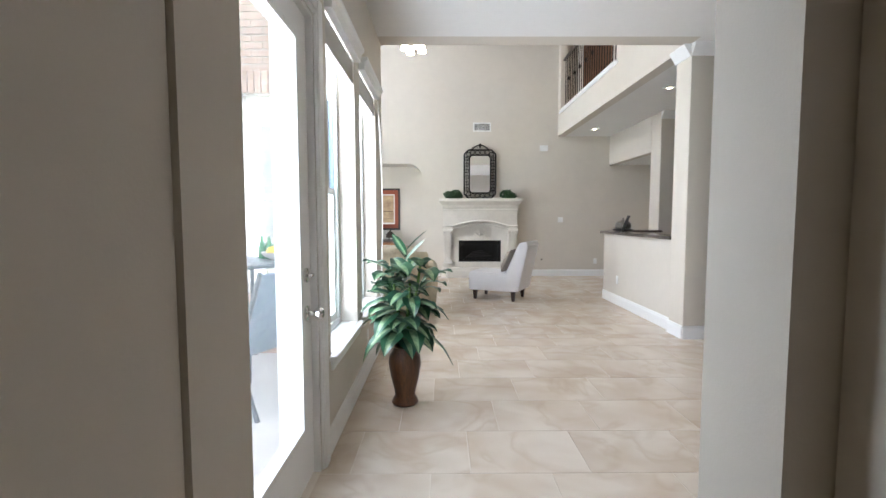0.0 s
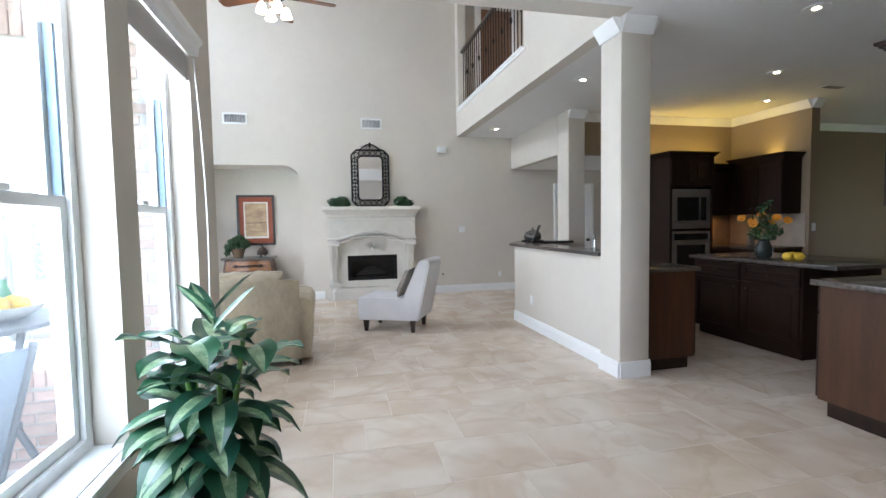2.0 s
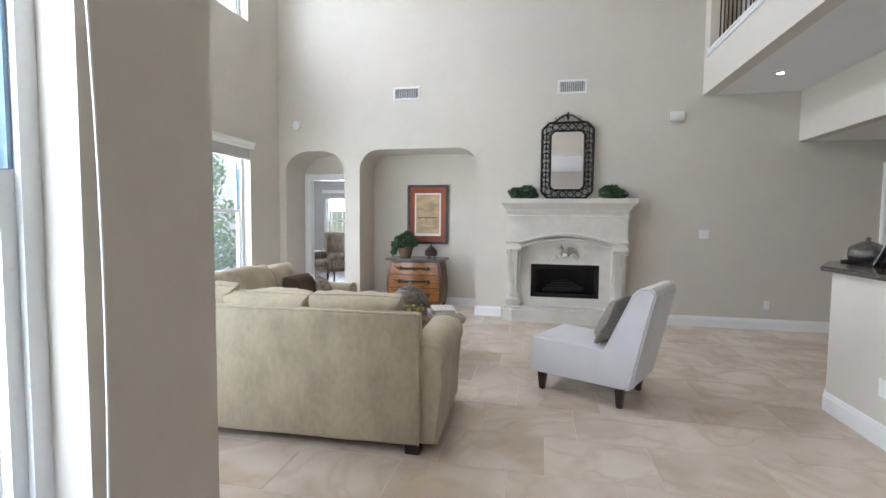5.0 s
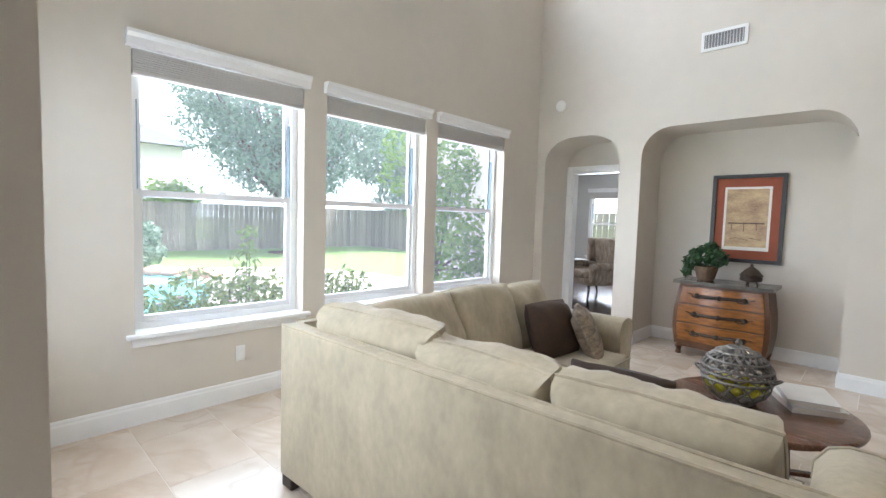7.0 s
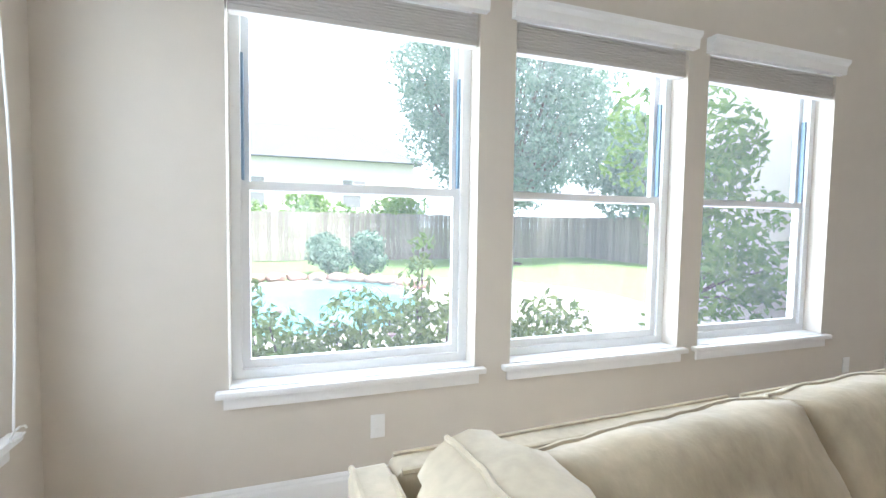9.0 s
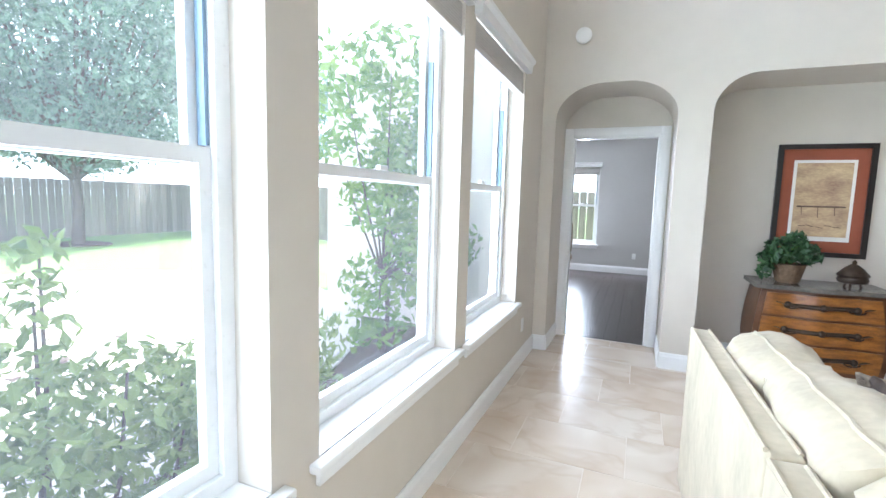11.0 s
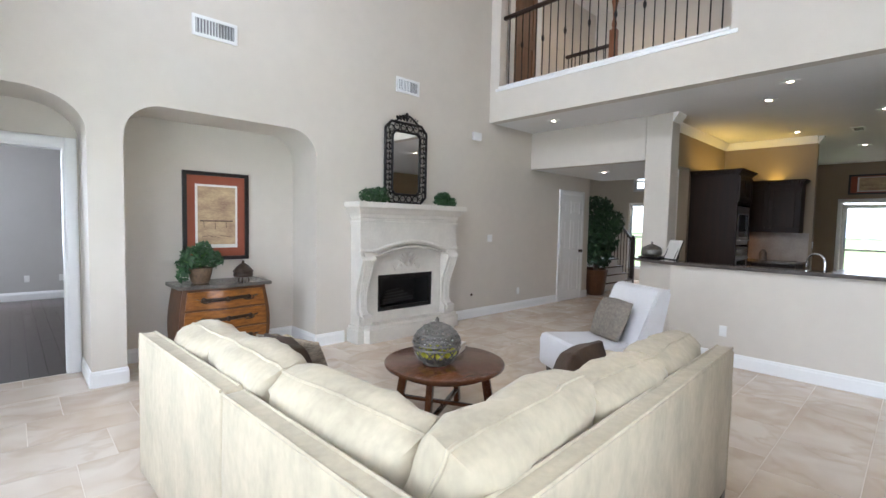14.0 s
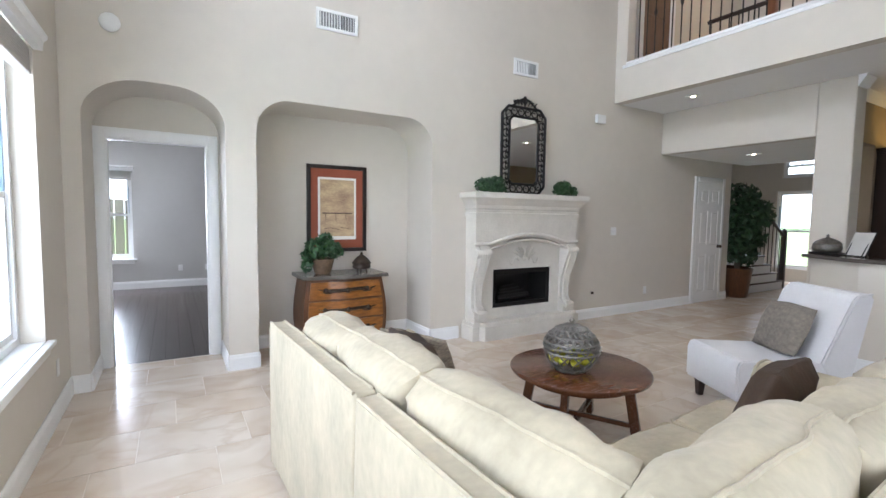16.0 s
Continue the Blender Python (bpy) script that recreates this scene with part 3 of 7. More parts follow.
def window(name, at, rz, w, z0, z1, label, cornice=True, sill=True, depth=0.12, cord=False):
    win = tagged(new(name), label, "window", kind="structure")
    win.matrix_world = pose(*at, 0, 0, rz)
    zm = (z0 + z1) / 2 - 0.05
    f, d = 0.045, depth
    boxes("window_frame", VINYL, win, [(0, f, d, d + 0.09, z0, z1), (w - f, w, d, d + 0.09, z0, z1), (f, w - f, d, d + 0.09, z1 - f, z1), (f, w - f, d, d + 0.09, z0, z0 + f)])
    for n, (a, b, o) in (("upper_sash", (zm, z1 - f, 0.055)), ("lower_sash", (z0 + f, zm + 0.045, 0.02))):
        s = boxes(n, VINYL, win, [(f, f + 0.035, d + o, d + o + 0.03, a, b), (w - f - 0.035, w - f, d + o, d + o + 0.03, a, b),
                                  (f + 0.035, w - f - 0.035, d + o, d + o + 0.03, b - 0.04, b), (f + 0.035, w - f - 0.035, d + o, d + o + 0.03, a, a + 0.04)])
        bm = bmesh.new()
        box(bm, f + 0.03, w - f - 0.03, d + o + 0.012, d + o + 0.018, a + 0.035, b - 0.035)
        p = part("pane", bm, GLASS, s, "clear glass")
        p.visible_shadow = False
    boxes("sash_track", TRACK, win, [(f + 0.001, f + 0.012, d + 0.022, d + 0.05, zm + 0.05, z1 - 0.35), (w - f - 0.012, w - f - 0.001, d + 0.022, d + 0.05, zm + 0.05, z1 - 0.35)], "blue-grey track")
    bm = bmesh.new()
    box(bm, w * 0.5 - 0.03, w * 0.5 + 0.03, d - 0.004, d + 0.02, zm + 0.045, zm + 0.065, 0.004)
    part("sash_lock", bm, VINYL, win)
    if sill:
        bm = bmesh.new()
        box(bm, -0.05, w + 0.05, -0.045, 0.0, z0 - 0.03, z0, 0.006), box(bm, 0.002, w - 0.002, 0.0, d, z0 - 0.02, z0 + 0.002), box(bm, -0.02, w + 0.02, -0.018, -0.002, z0 - 0.085, z0 - 0.03, 0.004)
        part("window_sill", bm, TRIM, win, "white painted sill", 40)
    if cornice:
        bm = bmesh.new()
        prism(bm, [(-0.001, z1 - 0.07), (-0.045, z1 - 0.07), (-0.05, z1 - 0.02), (-0.07, z1 + 0.0), (-0.07, z1 + 0.02), (-0.001, z1 + 0.02)], -0.03, w + 0.03, lambda u, v, x: (x, u, v))
        part("blind_valance", bm, TRIM, win, "white moulded blind valance", 30)
        bm = bmesh.new()
        for i in range(9):
            box(bm, 0.01, w - 0.01, 0.012, 0.062, z1 - 0.07 - 0.014 * (i + 1) + 0.001, z1 - 0.07 - 0.014 * i - 0.002)
        box(bm, 0.008, w - 0.008, 0.008, 0.066, z1 - 0.225, z1 - 0.198, 0.004)
        part("raised_blind", bm, BLIND, win, "raised grey-white slat blind")
    if cord:
        bm = bmesh.new()
        tube(bm, [(w - 0.02 + 0.03 * t, -0.03 - 0.03 * math.sin(t * 3), z1 - 0.1 - t * (z1 - z0 - 0.12)) for t in [i / 10 for i in range(11)]], 0.004, 6)
        tube(bm, [(w + 0.015 + 0.05 * math.cos(a), -0.045, z0 + 0.005 + 0.02 * math.sin(a)) for a in [i * 0.7 for i in range(9)]], 0.004, 6)
        part("blind_cord", bm, PLASTIC, win, "white looped cord")
    return win


for i, (a, b) in enumerate(WIN_W):
    window("window_%d" % (i + 1), (-3.57, a, 0), 90, b - a, SILL, HEAD, "white double-hung window with raised blind over the lawn")
    window("window_%d" % (i + 4), (-3.57, a, 0), 90, b - a, 4.1, 5.2, "white high window near the ceiling", False, False)
for i, (a, b) in enumerate(BF_WIN):
    window("window_%d" % (i + 7), (-0.64, a, 0), 90, b - a, 0.52, HEAD, "white double-hung breakfast window with raised blind", cord=i == 1)
for i, (a, b) in enumerate([(-3.3, -2.12), (-1.88, -1.40)]):
    window("window_%d" % (i + 9), (b, 5.24, 0), 180, b - a, SILL, HEAD, "white double-hung window in the brick return wall", cord=i == 0)
for i, (a, b) in enumerate([(-5.6, -4.75), (-4.15, -3.48)]):
    window("window_%d" % (i + 11), (a, 16.0, 0), 0, b - a, 0.55, 2.2, "white bedroom window with raised blind", True, True, 0.05)
window("window_13", (9.4, 11.3, 0), -90, 1.0, 0.3, 2.1, "tall white foyer window", False, False, 0.04)
window("window_14", (9.4, 11.2, 0), -90, 0.7, 2.4, 3.0, "small square high foyer window", False, False, 0.04)
window("window_15", (11.0, 7.0, 0), -90, 0.9, 0.02, 2.06, "tall white glazed window beyond the doorway", False, False, 0.08)


def casing(name, at, rz, w, h, label, c=0.085, t=0.018):
    bm = bmesh.new()
    m = pose(*at, 0, 0, rz)
    for x0, x1, z0, z1 in ((-c, 0, 0, h + c), (w, w + c, 0, h + c), (0, w, h, h + c)):
        box(bm, x0, x1, -t, -0.001, z0, z1, 0.005, m=m)
        box(bm, x0 + 0.012, x1 - 0.012, -t - 0.007, -t + 0.002, z0 + (0.012 if z0 else 0), z1 - 0.012, 0.003, m=m)
    setting(name, bm, TRIM, label, "trim", 40)


casing("trim_bedroom_door", (-3.37, 11.0, 0), 0, 0.80, 2.045, "white moulded casing of the bedroom doorway")
bm = bmesh.new()
box(bm, -3.38, -3.355, 11.0, 11.12, 0, 2.05), box(bm, -2.59, -2.565, 11.0, 11.12, 0, 2.05), box(bm, -3.355, -2.59, 11.0, 11.12, 2.03, 2.05)
setting("trim_bedroom_jamb", bm, TRIM, "white painted door jamb", "trim")
casing("trim_hall_door", (4.58, 10.4, 0), 0, 0.74, 2.03, "white moulded casing of the hall door")
casing("trim_east_door", (11.0, 7.0, 0), -90, 0.9, 2.1, "white moulded casing of the far doorway")
casing("trim_patio_door", (-0.64, 1.80, 0), 90, 0.94, 2.22, "white moulded casing of the patio door", 0.1)

door = tagged(new("door_1"), "white six-panel interior hall door, closed, with brass knob", "door", kind="structure")
door.matrix_world = pose(4.58, 10.4, 0)
bm = bmesh.new()
plate(bm, rect(0.005, 0.735, 0.008, 2.028), [rect(x, x + 0.23, z0, z1) for x in (0.1, 0.41) for z0, z1 in ((0.2, 0.82), (0.98, 1.55), (1.68, 1.9))], -0.018, -0.002, XZ)
part("door_leaf", bm, TRIM, door)
for x in (0.1, 0.41):
    for z0, z1 in ((0.2, 0.82), (0.98, 1.55), (1.68, 1.9)):
        bm = bmesh.new()
        box(bm, x + 0.001, x + 0.229, -0.008, -0.003, z0 + 0.001, z1 - 0.001), box(bm, x + 0.035, x + 0.195, -0.015, -0.006, z0 + 0.035, z1 - 0.035, 0.006)
        part("door_panel", bm, TRIM, door)
bm = bmesh.new()
lathe(bm, [(0.001, 0), (0.03, 0.002), (0.03, 0.008), (0.012, 0.012), (0.012, 0.03), (0.028, 0.04), (0.03, 0.055), (0.015, 0.068), (0.001, 0.07)], 16)
bmesh.ops.transform(bm, matrix=pose(0.67, -0.018, 0.95, 90), verts=bm.verts[:])
part("door_handle", bm, BRONZE, door, "bronze knob", 40)

door = tagged(new("door_2"), "white full-glass patio door, closed, with chrome knob and deadbolt", "door", kind="structure")
door.matrix_world = pose(-0.64, 1.80, 0, 0, 0, 90)
bm = bmesh.new()
box(bm, 0, 0.02, 0.0, 0.2, 0, 2.22), box(bm, 0.92, 0.94, 0.0, 0.2, 0, 2.22), box(bm, 0.02, 0.92, 0.0, 0.2, 2.2, 2.22)
part("jamb", bm, TRIM, door)
bm = bmesh.new()
plate(bm, rect(0.024, 0.916, 0.012, 2.196), [rect(0.17, 0.735, 0.30, 2.04)], 0.03, 0.075, XZ)
leaf = part("door_leaf", bm, TRIM, door)
bm = bmesh.new()
plate(bm, rect(0.14, 0.765, 0.27, 2.07), [rect(0.172, 0.733, 0.302, 2.038)], 0.018, 0.029, XZ)
part("glazing_bead", bm, VINYL, leaf)
bm = bmesh.new()
box(bm, 0.17, 0.735, 0.05, 0.056, 0.30, 2.04)
part("pane", bm, GLASS, leaf, "clear glass").visible_shadow = False
for n, z, prof in (("door_knob", 0.82, [(0.001, 0), (0.036, 0.002), (0.036, 0.01), (0.012, 0.016), (0.012, 0.04), (0.027, 0.052), (0.029, 0.068), (0.018, 0.082), (0.001, 0.085)]),
                   ("deadbolt", 1.0, [(0.001, 0), (0.034, 0.002), (0.034, 0.012), (0.02, 0.016), (0.001, 0.017)])):
    bm = bmesh.new()
    lathe(bm, prof, 20)
    if n == "deadbolt":
        box(bm, -0.018, 0.018, -0.006, 0.006, 0.016, 0.04, 0.003)
    bmesh.ops.transform(bm, matrix=pose(0.83, 0.029, z, 90), verts=bm.verts[:])
    part(n, bm, CHROME, door, "polished chrome", 40)

# ---- baseboards and crown ----


def strip(name, pts, label, profile, material=TRIM, category="baseboard"):
    """A moulding along the corners given as (x, y), its room side to the left of the way."""
    bm = bmesh.new()
    for (x0, y0), (x1, y1) in zip(pts, pts[1:]):
        d = Vector((x1 - x0, y1 - y0)).normalized()
        nrm = Vector((-d.y, d.x))
        ends = []
        for x, y in ((x0, y0), (x1, y1)):
            ends.append([bm.verts.new((x + nrm.x * u, y + nrm.y * u, v)) for u, v in profile])
        k = len(profile)
        for i in range(k):
            bm.faces.new((ends[0][i], ends[0][(i + 1) % k], ends[1][(i + 1) % k], ends[1][i]))
        bm.faces.new(ends[0]), bm.faces.new(ends[1][::-1])
    setting(name, bm, material, label, category)


BASE = [(0.001, 0.0), (0.016, 0.0), (0.016, 0.105), (0.011, 0.118), (0.011, 0.128), (0.006, 0.14), (0.001, 0.14)]
CROWN = [(0.001, 2.88), (0.012, 2.88), (0.02, 2.90), (0.06, 2.96), (0.075, 2.985), (0.075, 2.998), (0.001, 2.998)]
for k, pts in enumerate([
    [(-3.57, 10.4), (-3.57, 5.24)], [(-3.57, 5.24), (-0.64, 5.24), (-0.64, 2.85)], [(-0.64, 1.69), (-0.64, 1.42), (-0.445, 1.42)], [(0.505, 1.42), (3.05, 1.42), (3.05, 3.5), (3.28, 3.5)],
    [(-3.45, 10.98), (-3.45, 10.4), (-3.57, 10.4)], [(-2.225, 10.4), (-2.472, 10.4), (-2.472, 10.98)], [(-0.435, 11.0), (-2.225, 11.0), (-2.225, 10.4)], [(-0.07, 10.4), (-0.435, 10.4), (-0.435, 11.0)],
    [(4.49, 10.4), (1.68, 10.4)], [(5.62, 11.0), (5.62, 10.4), (5.41, 10.4)], [(3.58, 8.14), (2.84, 8.14), (2.53, 7.66), (2.53, 5.49)], [(2.475, 5.49), (2.475, 5.19), (2.765, 5.19), (2.765, 5.28)],
    [(0.15, 16.0), (-6.25, 16.0)]]):
    strip("baseboard" if not k else "baseboard_%d" % (k + 1), pts[::-1] if k in (10, 11) else pts, "white painted baseboard", BASE)
for k, pts in enumerate([[(11.0, 8.3), (6.87, 8.3), (6.87, 6.96), (6.72, 6.96), (6.72, 8.3), (3.86, 8.3), (3.86, 8.1), (3.58, 8.1)], [(2.475, 5.49), (2.475, 5.19), (2.765, 5.19), (2.765, 5.49)]]):
    strip("crown_%d" % (k + 1), pts[::-1] if k else pts, "white painted crown moulding", CROWN, category="crown moulding")
bm = bmesh.new()
box(bm, 2.44, 2.66, 7.172, 10.218, 3.482, 3.51, 0.006), box(bm, 2.452, 2.468, 7.10, 10.28, 3.44, 3.482, 0.004)
setting("trim_loft_ledge", bm, TRIM, "white painted ledge cap of the loft opening", "trim", 40)

# ---- living room: fireplace ----


def fireplace():
    fp = thing("fireplace", "carved cream limestone fireplace with dark firebox", "fireplace", (0.80, 10.4, 0))
    W = 0.80
    bm = bmesh.new()
    prism(bm, [(-W - 0.03, 0.001), (-W - 0.03, -0.24), (-W + 0.06, -0.24), (-W + 0.10, -0.30), (W - 0.10, -0.30), (W - 0.06, -0.24), (W + 0.03, -0.24), (W + 0.03, 0.001)], 0.0, 0.16, XY)
    prism(bm, [(-W - 0.01, -0.001), (-W - 0.01, -0.22), (-W + 0.08, -0.22), (-W + 0.12, -0.27), (W - 0.12, -0.27), (W - 0.08, -0.22), (W + 0.01, -0.22), (W + 0.01, -0.001)], 0.16, 0.20, XY)
    part("hearth_plinth", bm, LIME, fp)
    bm = bmesh.new()
    plate(bm, rect(-0.62, 0.62, 0.20, 1.12), [rect(-0.455, 0.455, 0.32, 0.78)], -0.10, -0.002, XZ)
    part("surround", bm, LIME, fp)
    for s in (-1, 1):
        bm = bmesh.new()
        prof = [(-0.002, 0.20), (-0.19, 0.20), (-0.20, 0.26), (-0.17, 0.30), (-0.13, 0.36), (-0.125, 0.52), (-0.14, 0.66), (-0.19, 0.80), (-0.23, 0.92), (-0.235, 1.0), (-0.21, 1.06), (-0.20, 1.10), (-0.002, 1.10)]
        x0, x1 = (s * 0.60, s * 0.78) if s > 0 else (-0.78, -0.60)
        prism(bm, prof, x0, x1, lambda u, v, w: (w, u, v))
        x2, x3 = (0.64, 0.74) if s > 0 else (-0.74, -0.64)
        prism(bm, [(u * 1.09 - 0.004 if u < -0.01 else u - 0.01, 0.24 + (v - 0.20) * 0.93) for u, v in prof], x2, x3, lambda u, v, w: (w, u, v))
        leg = part("corbel_leg", bm, LIME, fp, "carved scroll leg")
        bm = bmesh.new()
        for z, r in ((0.98, 0.05), (0.28, 0.035)):
            tube(bm, [(x0 - 0.008, -0.215 if z > 0.5 else -0.17, z), (x1 + 0.008, -0.215 if z > 0.5 else -0.17, z)], r, 14)
        for dx in (-0.045, -0.015, 0.015, 0.045):
            tube(bm, [(s * 0.69 + dx * (0.7 + 0.5 * (v - 0.24)), u * 1.09 - 0.008, 0.24 + (v - 0.20) * 0.93) for u, v in prof[3:10]], 0.012, 6)
        part("scroll", bm, LIME, leg, smooth=40)
    bm = bmesh.new()
    lo = [(-0.786 + 1.572 * i / 16, 1.06 + 0.11 * math.sin(math.pi * max(0, min(1, (i - 2) / 12)))) for i in range(17)]
    prism(bm, [(-0.786, 1.46)] + lo + [(0.786, 1.46)], -0.206, -0.003, XZ)
    part("frieze", bm, LIME, fp)
    bm = bmesh.new()
    rib = [(-0.80, 1.10)] + [(x, z + 0.03) for x, z in lo] + [(0.80, 1.10)]
    tube(bm, [(x, -0.215, z) for x, z in rib], 0.022, 8), tube(bm, [(x, -0.205, z - 0.035) for x, z in lo], 0.014, 8)
    part("arched_moulding", bm, LIME, fp, smooth=50)
    bm = bmesh.new()
    prof = [(0.80, 0.225, 1.40), (0.80, 0.225, 1.44), (0.785, 0.205, 1.45), (0.785, 0.205, 1.48), (0.80, 0.225, 1.49), (0.805, 0.23, 1.53), (0.82, 0.255, 1.545), (0.835, 0.27, 1.57), (0.855, 0.295, 1.595), (0.88, 0.32, 1.61), (0.88, 0.32, 1.66), (0.875, 0.315, 1.67)]
    loops = [[bm.verts.new(p) for p in ((-e, -0.003, z), (-e, -d, z), (e, -d, z), (e, -0.003, z))] for e, d, z in prof]
    for a, b in zip(loops, loops[1:]):
        for q in range(4):
            bm.faces.new((a[q], a[(q + 1) % 4], b[(q + 1) % 4], b[q]))
    bm.faces.new(loops[0][::-1]), bm.faces.new(loops[-1])
    part("mantel_shelf", bm, LIME, fp, "moulded limestone shelf", 40)
    bm = bmesh.new()
    for k in range(9):
        a = math.pi * (k / 8)
        leaf_blade(bm, (0.02 * math.cos(a), -0.106, 0.89), (math.cos(a), -0.10, 0.35 + math.sin(a)), 0.12 + 0.06 * abs(math.cos(a)), 0.06, 0.15, n=3)
    for sx in (-1, 1):
        tube(bm, [(sx * (0.08 + 0.15 * t), -0.108, 0.875 + 0.045 * math.sin(t * 7)) for t in [i / 9 for i in range(10)]], 0.013, 7, 0.006)
    lathe(bm, [(0.001, -0.03), (0.03, -0.02), (0.035, 0), (0.02, 0.03), (0.001, 0.035)], 12, (0, -0.115, 0.90))
    part("carved_ornament", bm, LIME, fp, "carved leaf ornament", 50)
    bm = bmesh.new()
    box(bm, -0.455, 0.455, 0.30, 0.32, 0.315, 0.785), box(bm, -0.46, -0.452, -0.08, 0.30, 0.32, 0.78), box(bm, 0.452, 0.46, -0.08, 0.30, 0.32, 0.78)
    box(bm, -0.452, 0.452, -0.08, 0.30, 0.772, 0.782), box(bm, -0.452, 0.452, -0.08, 0.30, 0.315, 0.328)
    part("firebox", bm, SOOT, fp)
    bm = bmesh.new()
    plate(bm, rect(-0.45, 0.45, 0.325, 0.775), [rect(-0.40, 0.40, 0.37, 0.715)], -0.075, -0.06, XZ)
    part("firebox_frame", bm, IRON, fp, "black metal frame")
    bm = bmesh.new()
    for k in range(4):
        tube(bm, [(-0.28 + 0.05 * k, 0.06 + 0.04 * k, 0.40 + 0.03 * k), (0.27 - 0.06 * k, 0.12 + 0.02 * k, 0.41 + 0.035 * k)], 0.035, 8)
    part("gas_log", bm, SOOT, fp)


fireplace()


def mirror():
    t = thing("wall_mirror", "ornate black iron framed mirror on the mantel", "mirror", (0.80, 10.345, 1.672))
    oc = lambda w, h, c, z: [(-w, z + c), (-w + c, z), (w - c, z), (w, z + c), (w, z + h - c), (w - c, z + h), (-w + c, z + h), (-w, z + h - c)]
    o, i = oc(0.335, 1.02, 0.09, 0.015), oc(0.225, 0.80, 0.05, 0.125)
    for n, lp, r in (("outer_frame", o, 0.017), ("inner_frame", i, 0.015)):
        bm = bmesh.new()
        for a, b in zip(lp, lp[1:] + lp[:1]):
            tube(bm, [(a[0], 0, a[1]), (b[0], 0, b[1])], r, 8)
        part(n, bm, IRON, t, smooth=50)
    bm = bmesh.new()
    for k in range(8):
        a0, a1, b0, b1 = Vector(o[k]), Vector(o[(k + 1) % 8]), Vector(i[k]), Vector(i[(k + 1) % 8])
        m = max(1, round((a1 - a0).length / 0.13))
        for q in range(m):
            u, v = (a0.lerp(a1, (q + 0.5) / m) + b0.lerp(b1, (q + 0.5) / m)) / 2, (a1 - a0).normalized()
            w = Vector((-v.y, v.x))
            pts = [u + v * (0.045 * math.cos(s)) + w * (0.042 * math.sin(s)) for s in [z * math.tau / 10 for z in range(11)]]
            tube(bm, [(p.x, 0, p.y) for p in pts], 0.008, 6)
            leaf_blade(bm, (u.x, -0.008, u.y), (v.x, -0.2, v.y), 0.06, 0.035, 0.1, n=2), leaf_blade(bm, (u.x, -0.008, u.y), (-v.x, -0.2, -v.y), 0.06, 0.035, 0.1, n=2)
    part("scrollwork", bm, IRON, t, "pierced iron scrolls", 50)
    bm = bmesh.new()
    for s in (-1, 1):
        tube(bm, [(s * (0.02 + 0.2 * k / 8), -0.005, 1.035 + 0.10 * math.cos(k / 8 * 1.5) ** 2) for k in range(9)], 0.013, 7)
        for k in range(4):
            leaf_blade(bm, (s * 0.05 * k, -0.01, 1.06), (s * 0.6, -0.1, 1), 0.09 - 0.012 * k, 0.05, 0.2, n=3)
    lathe(bm, [(0.001, -0.1), (0.022, 0.01), (0.018, 0.035), (0.001, 0.05)], 10, (0, 0, 1.13))
    tube(bm, [(-0.24, 0, 1.035), (0.24, 0, 1.035)], 0.012, 7)
    part("crest", bm, IRON, t, "leafy iron crest", 50)
    bm = bmesh.new()
    plate(bm, oc(0.222, 0.796, 0.05, 0.127), [], 0.002, 0.01, XZ)
    part("mirror_glass", bm, MIRROR, t, "silvered glass")


mirror()


def ivy(name, at, blobs, n, size, seed, label, pot=None):
    t = thing(name, label, "plant", at)
    if pot:
        bm = bmesh.new()
        lathe(bm, pot[0], 20)
        part("pot", bm, pot[1], t, "woven brown pot", 40)
    rs = random.Random(seed)
    bm = bmesh.new()
    for k in range(9):
        b = blobs[k % len(blobs)]
        tube(bm, [(0, 0, pot[0][-1][1] - 0.02 if pot else 0.004), (b[0] * 0.5, b[1] * 0.5, b[2] * 0.9), (b[0] + rs.uniform(-1, 1) * b[3], b[1] + rs.uniform(-1, 1) * b[4] * 0.8, b[2] + rs.uniform(0, 0.6) * b[5])], 0.004, 5)
    part("stem", bm, STEM, t)
    leaf_cloud("foliage", LEAF, t, blobs, n, size, seed)


ivy("mantel_plant", (0.22, 10.22, 1.67), [(-0.07, 0, 0.08, 0.13, 0.09, 0.08), (0.06, -0.01, 0.10, 0.12, 0.09, 0.09), (0.12, 0, 0.05, 0.09, 0.07, 0.05)], 800, 0.026, 3, "small dark green ivy clump on the mantel")
ivy("mantel_plant", (1.38, 10.22, 1.67), [(-0.05, 0, 0.09, 0.12, 0.09, 0.09), (0.08, -0.02, 0.06, 0.11, 0.08, 0.07), (0.0, 0, 0.13, 0.08, 0.06, 0.06)], 800, 0.026, 4, "small dark green ivy clump on the mantel")

# ---- niche: chest, print, plant, urn ----


